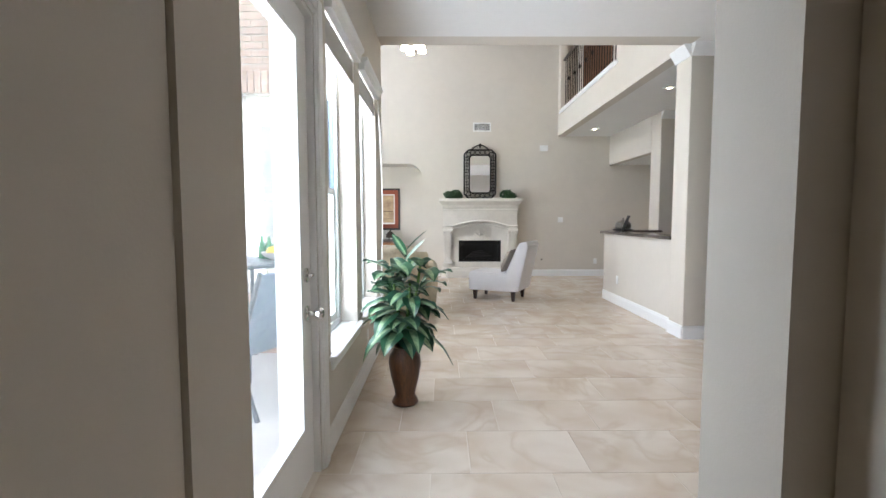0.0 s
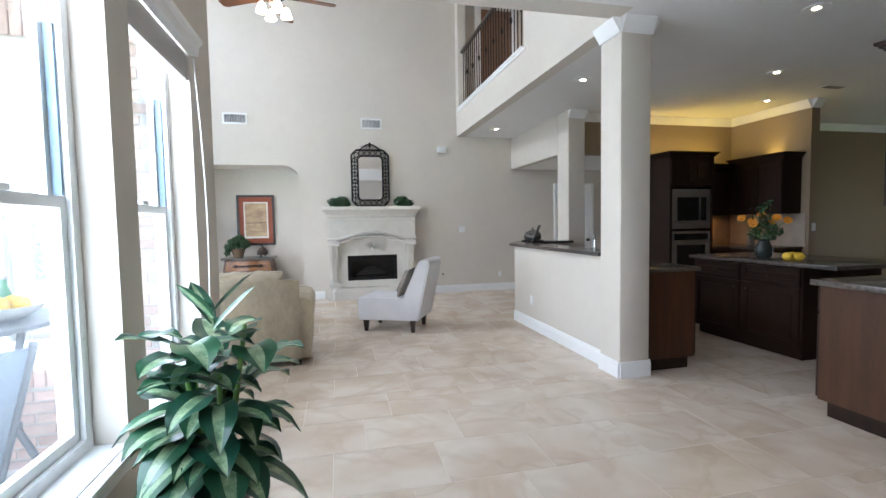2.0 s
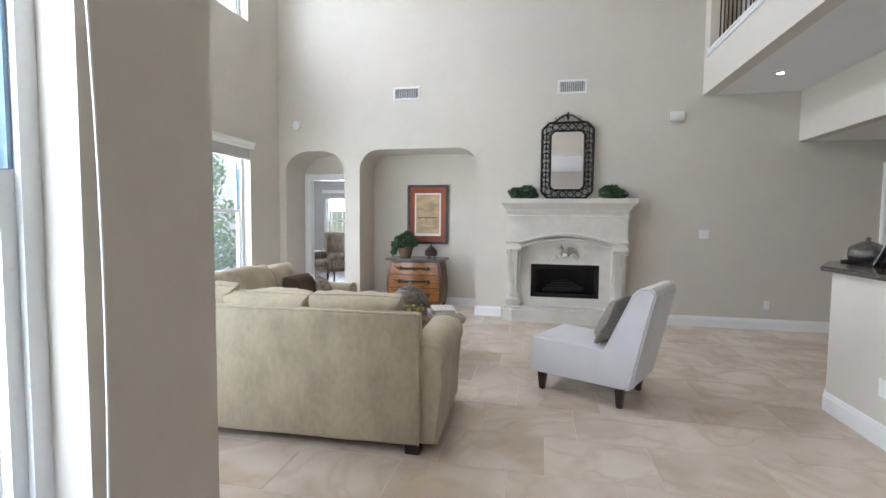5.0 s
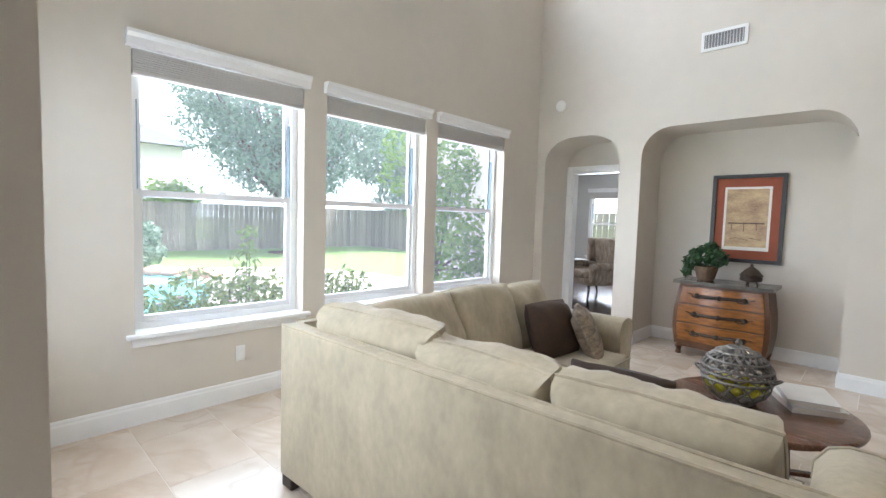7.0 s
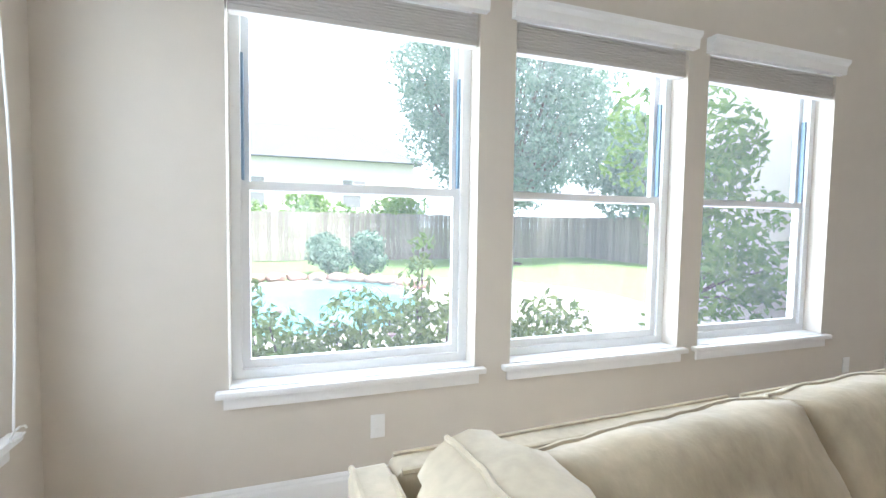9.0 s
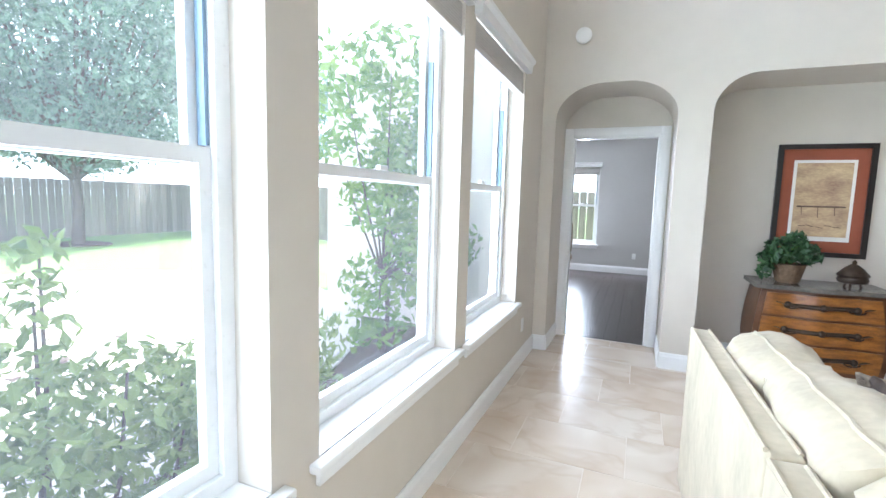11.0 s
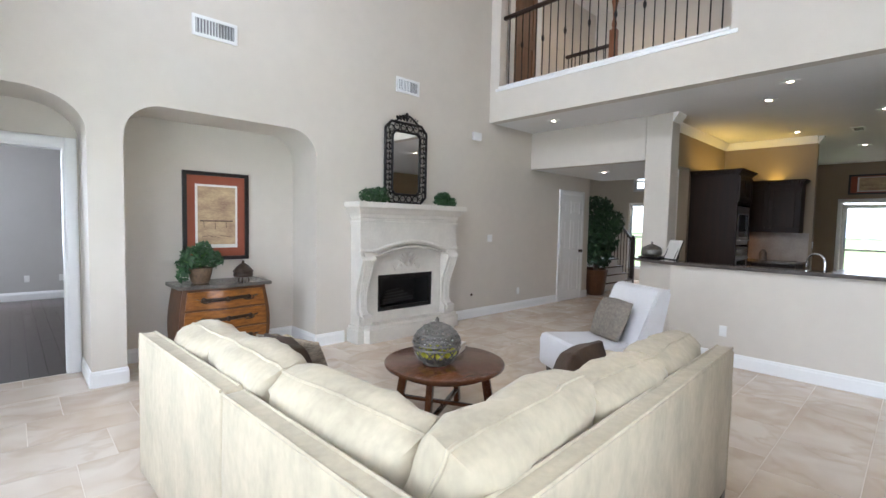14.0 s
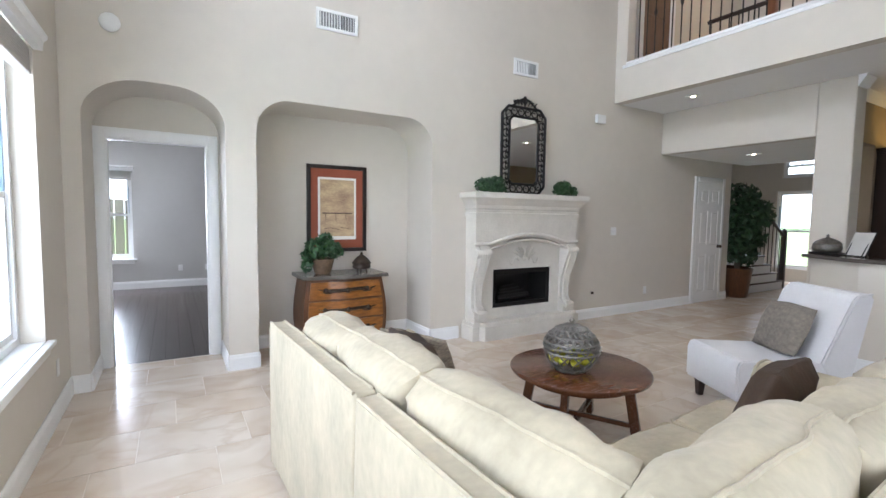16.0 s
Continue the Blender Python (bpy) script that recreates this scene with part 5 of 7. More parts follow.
def dieffenbachia(at):
    t = thing("potted_plant", "variegated green leafy plant in a tall brown vase", "plant", at)
    bm = bmesh.new()
    lathe(bm, [(0.085, 0.0), (0.092, 0.01), (0.085, 0.03), (0.068, 0.06), (0.075, 0.10), (0.10, 0.20), (0.112, 0.28), (0.105, 0.33), (0.08, 0.37), (0.075, 0.39), (0.09, 0.405), (0.085, 0.41), (0.06, 0.40), (0.055, 0.36)], 28)
    part("vase", bm, POTBROWN, t, "glazed brown vase", 50)
    rs = random.Random(5)
    bm = bmesh.new()
    stems = []
    for k in range(5):
        a = k * 1.3
        p = [(0.02 * math.cos(a) * (1 + 1.2 * q), 0.02 * math.sin(a) * (1 + 1.2 * q), 0.37 + 0.155 * q) for q in range(4 + (k == 0))]
        stems.append(p)
        tube(bm, p, 0.014, 8, 0.008)
    part("stem", bm, STEM, t, "pale green stem", 50)
    bm = bmesh.new()
    for k in range(74):
        p = stems[k % 5]
        f = (k // 5 + 0.5) / 15
        z = 0.42 + 0.54 * f
        q = p[min(len(p) - 1, int(f * len(p)))]
        a = k * 2.4 + rs.uniform(-0.3, 0.3)
        ln = (0.265 - 0.09 * f) * rs.uniform(0.85, 1.15)
        d = (math.cos(a), math.sin(a), 0)
        base = (q[0] + d[0] * 0.03, q[1] + d[1] * 0.03, z)
        leaf_blade(bm, base, d, ln, 0.14 * rs.uniform(0.8, 1.15), rs.uniform(0.7, 1.35) - 0.5 * f, (0, 1), 0.02, 8, rs.uniform(0.35, 0.7) + 0.15 * f)
    for k in range(4):
        leaf_blade(bm, (0.01, 0, 0.98 + 0.02 * k), (math.cos(k * 1.9 + 0.4), math.sin(k * 1.9 + 0.4), 0), 0.15, 0.07, 0.15, (0, 1), 0.004, 5, 1.1)
    part("leaves", bm, [DIEF, DIEFC], t, "green leaves with cream centres", 60)


dieffenbachia((-0.285, 3.58, 0))

# ---- fittings of the living room ----


def vent(at, w, h):
    t = thing("wall_vent", "white metal wall vent high on the wall", "vent", at, 0, "wall vents")
    bm = bmesh.new()
    box(bm, -w / 2 + 0.02, w / 2 - 0.02, -0.004, -0.001, 0.02, h - 0.02)
    part("backing", bm, GREYSLOT, t)
    bm = bmesh.new()
    plate(bm, rect(-w / 2, w / 2, 0, h), [rect(-w / 2 + 0.028, w / 2 - 0.028, 0.028, h - 0.028)], -0.016, -0.001, XZ)
    part("frame", bm, PLASTIC, t)
    n = 13
    for k in range(n):
        x = -w / 2 + 0.04 + (w - 0.08) * k / (n - 1)
        bm = bmesh.new()
        box(bm, -0.001, 0.001, -0.014, -0.004, 0.03, h - 0.03, m=pose(x, 0, 0) @ pose(0, -0.008, 0, 0, 0, 35 if k < n * 0.6 else -35) @ pose(0, 0.008, 0))
        part("slat", bm, PLASTIC, t)


vent((-1.49, 10.4, 3.12), 0.40, 0.19)
vent((0.845, 10.4, 3.1), 0.38, 0.19)
bm = bmesh.new()
box(bm, -0.085, 0.085, -0.05, -0.002, 0, 0.115, 0.008)
ob = finish("alarm_box", bm, PLASTIC, smooth=40)
ob.matrix_world = pose(2.17, 10.4, 2.69)
tagged(ob, "small white plastic alarm box on the wall", "alarm")
bm = bmesh.new()
lathe(bm, [(0.001, 0), (0.068, 0), (0.068, 0.018), (0.055, 0.03), (0.02, 0.036), (0.001, 0.036)], 28)
bmesh.ops.transform(bm, matrix=pose(0, 0, 0, 90), verts=bm.verts[:])
ob = finish("smoke_detector", bm, PLASTIC, smooth=40)
ob.matrix_world = pose(-3.25, 10.399, 2.82)
tagged(ob, "round white smoke detector on the wall", "smoke detector")


def plate_on_wall(name, at, rz, label, cat, toggles=1):
    t = thing(name, label, cat, at, rz, "wall plates")
    w = 0.035 + 0.023 * (toggles - 1)
    bm = bmesh.new()
    box(bm, -w, w, -0.007, -0.001, -0.057, 0.057, 0.003)
    part("cover_plate", bm, PLASTIC, t, smooth=40)
    for k in range(toggles):
        bm = bmesh.new()
        x = (k - (toggles - 1) / 2) * 0.046
        if cat == "switch":
            box(bm, x - 0.005, x + 0.005, -0.016, -0.007, -0.01, 0.012, 0.002)
        else:
            box(bm, x - 0.014, x + 0.014, -0.0085, -0.007, 0.01, 0.036, 0.001), box(bm, x - 0.014, x + 0.014, -0.0085, -0.007, -0.036, -0.01, 0.001)
        part("toggle" if cat == "switch" else "socket", bm, PLASTIC, t)


plate_on_wall("light_switch", (2.55, 10.4, 1.22), 0, "white double light switch on the wall", "switch", 2)
plate_on_wall("power_outlet", (3.32, 10.4, 0.32), 0, "white power outlet low on the wall", "outlet")
plate_on_wall("power_outlet", (-3.57, 6.55, 0.34), 90, "white power outlet below the window", "outlet")
plate_on_wall("power_outlet", (-3.57, 9.95, 0.34), 90, "white power outlet low on the wall", "outlet")
plate_on_wall("power_outlet", (-0.64, 4.2, 0.30), 90, "white power outlet below the window", "outlet")
plate_on_wall("power_outlet", (2.53, 7.1, 0.36), -90, "white power outlet on the half wall", "outlet")
plate_on_wall("power_outlet", (-2.3, 16.0, 0.36), 0, "white power outlet in the bedroom", "outlet")
plate_on_wall("power_outlet", (-2.75, 16.0, 0.36), 0, "white power outlet in the bedroom", "outlet")
bm = bmesh.new()
tube(bm, [(0, 0, 0), (0, -0.02, 0)], 0.018, 12)
ob = finish("gas_key_valve", bm, BRONZE, smooth=40)
ob.matrix_world = pose(2.15, 10.399, 0.36)
tagged(ob, "small round bronze gas key valve beside the fireplace", "valve")


def ceiling_fan(at, z_top):
    t = thing("ceiling_fan", "wooden bladed ceiling fan with four lit shades", "ceiling fan", at)
    bm = bmesh.new()
    tube(bm, [(0, 0, 0.12), (0, 0, z_top - at[2])], 0.014, 10), lathe(bm, [(0.07, z_top - at[2] - 0.06), (0.075, z_top - at[2])], 20)
    part("downrod", bm, BRONZE, t, smooth=40)
    bm = bmesh.new()
    lathe(bm, [(0.03, 0.16), (0.11, 0.14), (0.13, 0.08), (0.12, 0.02), (0.07, -0.01), (0.05, -0.06), (0.001, -0.07)], 28)
    part("motor", bm, BRONZE, t, "bronze motor housing", 50)
    for k in range(5):
        m = pose(0, 0, 0.03, 0, 0, 72 * k + 10)
        bm = bmesh.new()
        prism(bm, [(0.20, -0.055), (0.62, -0.07), (0.66, -0.04), (0.66, 0.04), (0.62, 0.07), (0.20, 0.055)], -0.004, 0.004, XY)
        bmesh.ops.transform(bm, matrix=m @ pose(0, 0, 0, 12), verts=bm.verts[:])
        b = part("blade", bm, FOLD, t, "brown wooden blade")
        bm = bmesh.new()
        box(bm, 0.10, 0.26, -0.018, 0.018, -0.012, -0.005, 0.002, m=m)
        part("blade_iron", bm, BRONZE, b)
    for k in range(4):
        a = k * math.pi / 2 + 0.4
        c, s = math.cos(a), math.sin(a)
        bm = bmesh.new()
        tube(bm, [(0.04 * c, 0.04 * s, -0.05), (0.10 * c, 0.10 * s, -0.05), (0.13 * c, 0.13 * s, -0.08)], 0.009, 8)
        arm = part("lamp_arm", bm, BRONZE, t)
        bm = bmesh.new()
        lathe(bm, [(0.02, 0.0), (0.035, -0.02), (0.05, -0.07), (0.058, -0.10), (0.05, -0.10), (0.02, -0.01)], 18, (0.13 * c, 0.13 * s, -0.075))
        part("shade", bm, BULB, arm, "lit frosted glass shade", 50)


ceiling_fan((-0.42, 7.15, 3.80), 5.6)

# ---- loft railing ----
rail = thing("loft_railing", "black iron baluster railing with oak handrail in the loft", "railing", (2.54, 0, 3.51))
bm = bmesh.new()
box(bm, -0.03, 0.03, 7.18, 10.21, 0.99, 1.045, 0.014, 3)
part("handrail", bm, LEGWOOD, rail, "dark oak handrail", 40)
for k in range(25):
    y = 7.27 + k * 0.118
    bm = bmesh.new()
    tube(bm, [(0, y, 0.0), (0, y, 0.992)], 0.0085, 8)
    if k % 3 == 1:
        lathe(bm, [(0.009, -0.05), (0.02, -0.02), (0.022, 0.01), (0.009, 0.05)], 8, (0, y, 0.55))
    part("baluster", bm, IRON, rail)
stairrail = thing("stair_railing", "dark stair railing with oak newel post in the loft", "railing", (3.62, 0, 3.4))
bm = bmesh.new()
box(bm, -0.05, 0.05, 8.96, 9.06, 0, 0.95, 0.006), lathe(bm, [(0.05, 0.95), (0.03, 0.98), (0.04, 1.03), (0.022, 1.12), (0.035, 1.3), (0.05, 1.36), (0.03, 1.42), (0.001, 1.45)], 14, (0, 9.01, 0))
part("newel_post", bm, NEWEL, stairrail, "turned oak newel post", 40)
bm = bmesh.new()
tube(bm, [(0, 9.06, 0.74), (0, 9.8, 0.74)], 0.03, 8)
part("handrail", bm, LEGWOOD, stairrail)
for k in range(6):
    bm = bmesh.new()
    tube(bm, [(0, 9.16 + 0.12 * k, 0), (0, 9.16 + 0.12 * k, 0.735)], 0.0085, 8)
    part("baluster", bm, IRON, stairrail)
bm = bmesh.new()
plate(bm, rect(2.98, 3.58, 3.41, 5.42), [rect(3.08, 3.48, 3.6, 4.35), rect(3.08, 3.48, 4.5, 5.27)], 10.36, 10.397, XZ)
box(bm, 3.07, 3.49, 10.38, 10.395, 3.55, 5.30)
setting("door_3", bm, LOFTDOOR, "brown stained panelled loft door, closed", "door")
bm = bmesh.new()
box(bm, 3.583, 3.70, 10.35, 10.398, 3.41, 5.5, 0.006), box(bm, 2.86, 2.977, 10.35, 10.398, 3.41, 5.5, 0.006)
setting("trim_loft_door", bm, TRIM, "white painted casing of the loft door", "trim", 40)

# ---- kitchen ----


def cab_front(parent, name, x0, x1, z0, z1, y, knob=None, drawer=False):
    """A raised-panel front facing -y, in the cabinet's own frame."""
    bm = bmesh.new()
    f = 0.05 if not drawer else 0.03
    plate(bm, rect(x0, x1, z0, z1), [rect(x0 + f, x1 - f, z0 + f, z1 - f)], y - 0.02, y - 0.001, XZ)
    box(bm, x0 + f, x1 - f, y - 0.008, y - 0.002, z0 + f, z1 - f), box(bm, x0 + f + 0.025, x1 - f - 0.025, y - 0.016, y - 0.006, z0 + f + 0.025, z1 - f - 0.025, 0.006)
    d = part(name, bm, CAB, parent)
    if knob:
        bm = bmesh.new()
        lathe(bm, [(0.008, 0), (0.007, 0.012), (0.015, 0.02), (0.012, 0.028), (0.001, 0.03)], 10)
        bmesh.ops.transform(bm, matrix=pose(knob[0], y - 0.02, knob[1], 90), verts=bm.verts[:])
        part("knob", bm, BRONZE, d, "bronze knob", 50)
    return d


def base_cabinet(at, rz, w, d, label, n=2, end=None, h=0.88):
    c = thing("base_cabinet", label, "cabinet", at, rz, "kitchen base cabinets")
    bm = bmesh.new()
    box(bm, 0, w, 0, d, 0.10, h)
    part("body", bm, end or CAB, c)
    bm = bmesh.new()
    box(bm, 0.01, w - 0.01, 0.06, d - 0.005, 0.0, 0.10)
    part("toe_kick", bm, CAB, c)
    for k in range(n):
        a, b = w * k / n + 0.008, w * (k + 1) / n - 0.008
        cab_front(c, "drawer", a, b, h - 0.18, h - 0.015, 0, ((a + b) / 2, h - 0.1), True)
        cab_front(c, "door", a, b, 0.115, h - 0.195, 0, (b - 0.04 if k % 2 == 0 else a + 0.04, h - 0.26))
    return c


def upper_cabinet(at, rz, w, d, z0, z1, label, n=2, crown=True):
    c = thing("wall_cabinet", label, "cabinet", at, rz, "kitchen wall cabinets")
    bm = bmesh.new()
    box(bm, 0, w, 0, d, z0, z1)
    part("body", bm, CAB, c)
    for k in range(n):
        a, b = w * k / n + 0.006, w * (k + 1) / n - 0.006
        cab_front(c, "door", a, b, z0 + 0.006, z1 - 0.03, 0, (b - 0.035 if k % 2 == 0 else a + 0.035, z0 + 0.08))
    if crown:
        bm = bmesh.new()
        for k in range(4):
            e = 0.012 + 0.016 * k
            box(bm, -e, w + e, -e, d, z1 + 0.018 * k, z1 + 0.018 * (k + 1), 0.002)
        part("crown", bm, CAB, c, "stepped crown moulding")
    return c


# bar top and the sink run behind the half wall
bm = bmesh.new()
prism(bm, [(2.46, 5.495), (2.46, 7.68), (2.79, 8.21), (3.575, 8.21), (3.575, 7.93), (2.98, 7.93), (2.76, 7.60), (2.76, 5.495)], 1.022, 1.058, XY)
bmesh.ops.bevel(bm, geom=[e for e in bm.edges if abs(e.verts[0].co.z - e.verts[1].co.z) < 0.001], offset=0.008, segments=2, affect="EDGES")
tagged(finish("bar_top", bm, GRANITE, smooth=40), "dark polished granite bar top on the half wall", "countertop")
for k in range(3):
    base_cabinet((3.30, 5.28 + 0.80 * k, 0), 90, 0.797, 0.615, "dark wood base cabinet below the sink counter", 2, CABLT if k == 0 else None)
bm = bmesh.new()
box(bm, 2.685, 3.34, 5.25, 7.70, 0.88, 0.918, 0.006)
tagged(finish("sink_counter", bm, GRANITE, smooth=40), "dark granite counter behind the bar", "countertop")
fc = thing("kitchen_faucet", "chrome gooseneck kitchen faucet on the sink counter", "faucet", (2.95, 6.35, 0.918), 60)
bm = bmesh.new()
lathe(bm, [(0.028, 0), (0.028, 0.02), (0.016, 0.035), (0.014, 0.06)], 16)
part("faucet_base", bm, CHROME, fc, smooth=50)
bm = bmesh.new()
tube(bm, [(0, 0, 0.05), (0, 0, 0.20)] + [(0.09 - 0.09 * math.cos(a), 0, 0.20 + 0.09 * math.sin(a)) for a in [q * math.pi / 10 for q in range(1, 10)]] + [(0.18, 0, 0.20), (0.182, 0, 0.15)], 0.011, 10)
part("spout", bm, CHROME, fc, smooth=60)
bm = bmesh.new()
tube(bm, [(0, -0.02, 0.05), (0.0, -0.06, 0.085), (0.01, -0.10, 0.09)], 0.007, 8)
part("lever", bm, CHROME, fc, smooth=60)

# oven tower
tw = thing("oven_tower", "tall espresso wood oven cabinet with steel appliances", "cabinet", (4.97, 7.63, 0))
bm = bmesh.new()
plate(bm, rect(0, 0.76, 0.0, 2.27), [rect(0.04, 0.72, 0.46, 1.82)], 0, 0.02, XZ)
box(bm, 0, 0.76, 0.30, 0.665, 0.0, 2.27), box(bm, 0, 0.02, 0.02, 0.30, 0, 2.27), box(bm, 0.74, 0.76, 0.02, 0.30, 0, 2.27)
part("body", bm, CAB, tw)
cab_front(tw, "door", 0.01, 0.376, 1.86, 2.24, 0, (0.34, 1.92)), cab_front(tw, "door", 0.384, 0.75, 1.86, 2.24, 0, (0.42, 1.92)), cab_front(tw, "drawer", 0.01, 0.75, 0.11, 0.42, 0, (0.38, 0.3), True)
bm = bmesh.new()
for k in range(4):
    e = 0.012 + 0.016 * k
    box(bm, -e, 0.76 + e, -e, 0.665, 2.27 + 0.018 * k, 2.27 + 0.018 * (k + 1), 0.002)
part("crown", bm, CAB, tw, "stepped crown moulding")
for n, z0, z1 in (("microwave", 1.20, 1.79), ("wall_oven", 0.49, 1.16)):
    ap = thing(n, "stainless steel built-in %s with black glass" % n.replace("_", " "), n.replace("_", " "), (5.35, 7.645, 0))
    bm = bmesh.new()
    box(bm, -0.335, 0.335, -0.012, 0.25, z0, z1, 0.004)
    part("body", bm, STEEL, ap, smooth=40)
    bm = bmesh.new()
    box(bm, -0.25, 0.13 if n == "microwave" else 0.25, -0.018, -0.0125, z0 + 0.12, z1 - (0.12 if n == "microwave" else 0.2), 0.003)
    part("door_glass", bm, OVENGL, ap, "black glass")
    bm = bmesh.new()
    if n == "microwave":
        box(bm, 0.16, 0.26, -0.018, -0.0125, z0 + 0.12, z1 - 0.12, 0.003)
    else:
        box(bm, -0.30, 0.30, -0.018, -0.0125, z1 - 0.13, z1 - 0.03, 0.003)
    part("control_panel", bm, OVENGL, ap)
    bm = bmesh.new()
    zz = z1 - 0.165 if n == "wall_oven" else z0 + 0.075
    tube(bm, [(-0.27, -0.014, zz), (-0.27, -0.05, zz), (0.27, -0.05, zz), (0.27, -0.014, zz)], 0.010, 8)
    part("handle", bm, STEEL, ap, smooth=50)

upper_cabinet((5.745, 7.95, 0), 0, 0.64, 0.345, 1.40, 2.14, "dark wood wall cabinet beside the oven tower", 1)
upper_cabinet((6.385, 7.95, 0), -90, 0.87, 0.33, 1.40, 2.20, "dark wood wall cabinet over the counter", 2)
base_cabinet((5.735, 7.68, 0), 0, 0.36, 0.615, "dark wood base cabinet beside the oven tower", 1)
base_cabinet((6.10, 8.05, 0), -90, 1.0, 0.615, "dark wood base cabinet along the wall", 2)
bm = bmesh.new()
box(bm, 5.735, 6.715, 7.65, 8.295, 0.882, 0.918, 0.005), box(bm, 6.07, 6.715, 7.03, 7.649, 0.882, 0.918, 0.005)
tagged(finish("corner_counter", bm, GRANITE, smooth=40), "dark granite corner counter", "countertop")
bm = bmesh.new()
box(bm, 5.735, 6.70, 8.287, 8.297, 0.92, 1.40), box(bm, 6.707, 6.717, 7.0, 8.28, 0.92, 1.40)
setting("backsplash", bm, SPLASH, "beige tile backsplash", "backsplash")
bm = bmesh.new()
lathe(bm, [(0.05, 0), (0.06, 0.01), (0.055, 0.14), (0.03, 0.17), (0.03, 0.19), (0.001, 0.20)], 14)
ob = finish("canister", bm, PEWTER, smooth=40)
ob.matrix_world = pose(6.35, 7.55, 0.918)
tagged(ob, "small dark canister on the corner counter", "canister")

# island
isl = thing("kitchen_island", "espresso wood kitchen island with panelled doors", "island", (4.33, 6.42, 0), -90)
bm = bmesh.new()
box(bm, 0, 1.30, 0, 0.95, 0.10, 0.88)
part("body", bm, CAB, isl)
bm = bmesh.new()
box(bm, 0.03, 1.27, 0.05, 0.90, 0, 0.10)
part("toe_kick", bm, CAB, isl)
for k in range(2):
    a, b = 0.65 * k + 0.03, 0.65 * (k + 1) - 0.02
    cab_front(isl, "drawer", a, b, 0.70, 0.865, 0, ((a + b) / 2, 0.78), True), cab_front(isl, "door", a, b, 0.12, 0.685, 0, (b - 0.05 if k == 0 else a + 0.05, 0.62))
bm = bmesh.new()
box(bm, 4.28, 5.33, 4.80, 6.47, 0.882, 0.922, 0.008)
tagged(finish("island_top", bm, GRANITE, smooth=40), "dark granite island top", "countertop")

vs = thing("flower_vase", "glass vase of yellow sunflowers on the island", "vase", (4.55, 5.72, 0.922))
bm = bmesh.new()
lathe(bm, [(0.05, 0), (0.075, 0.03), (0.085, 0.09), (0.06, 0.15), (0.05, 0.18), (0.065, 0.20), (0.06, 0.20), (0.045, 0.18), (0.055, 0.15), (0.08, 0.09), (0.07, 0.03), (0.001, 0.012)], 18)
part("vase", bm, VASEGLASS, vs, "dark green-grey glass", 50)
rs = random.Random(8)
for k in range(7):
    a, r = k * 2.4, 0.08 + 0.025 * k
    tip = Vector((r * math.cos(a), r * math.sin(a), 0.36 + 0.03 * (k % 4)))
    bm = bmesh.new()
    tube(bm, [(0, 0, 0.12), tip * 0.6 + Vector((0, 0, 0.1)), tip], 0.004, 5)
    part("stem", bm, STEM, vs)
    bm = bmesh.new()
    d = (Vector((-0.75, -0.65, 0.2)) + tip.normalized() * 0.4).normalized()
    q = d.to_track_quat("Z", "Y").to_matrix().to_4x4()
    for p in range(12):
        b = p * math.tau / 12
        leaf_blade(bm, (0.014 * math.cos(b), 0.014 * math.sin(b), 0), (math.cos(b), math.sin(b), 0), 0.034, 0.02, 0.1, n=3)
    lathe(bm, [(0.001, -0.004), (0.022, 0.0), (0.018, 0.01), (0.001, 0.013)], 10)
    bmesh.ops.transform(bm, matrix=Matrix.Translation(tip) @ q, verts=bm.verts[:])
    part("sunflower", bm, PETAL, vs, "yellow sunflower head")
leaf_cloud("foliage", LEAF, vs, [(0, 0, 0.28, 0.16, 0.16, 0.10), (0.02, 0, 0.45, 0.06, 0.06, 0.18), (-0.05, 0.03, 0.40, 0.05, 0.05, 0.16)], 160, 0.035, 9)
for k, (x, y) in enumerate([(4.50, 5.42), (4.57, 5.36), (4.60, 5.45)]):
    bm = bmesh.new()
    lathe(bm, [(0.001, -0.05), (0.015, -0.045), (0.036, -0.022), (0.04, 0.0), (0.035, 0.025), (0.016, 0.044), (0.001, 0.05)], 14)
    ob = finish("lemon", bm, LEMON, smooth=60)
    ob.matrix_world = pose(x, y, 0.961, 90, 0, 40 * k)
    tagged(ob, "ripe yellow lemon on the island top", "fruit", "lemons on the island")

# run along the south wall
base_cabinet((5.30, 4.22, 0), 180, 0.975, 0.71, "dark wood base cabinet along the kitchen wall", 2)
base_cabinet((4.32, 4.22, 0), 180, 0.975, 0.71, "mahogany base cabinet with a plain end panel", 2, CABLT)
bm = bmesh.new()
box(bm, 3.30, 5.31, 3.505, 4.26, 0.882, 0.922, 0.006)
tagged(finish("kitchen_counter", bm, GRANITE, smooth=40), "dark granite counter along the kitchen wall", "countertop")
upper_cabinet((4.40, 3.88, 0), 180, 1.02, 0.375, 1.40, 2.30, "dark wood wall cabinet with crown moulding", 2)

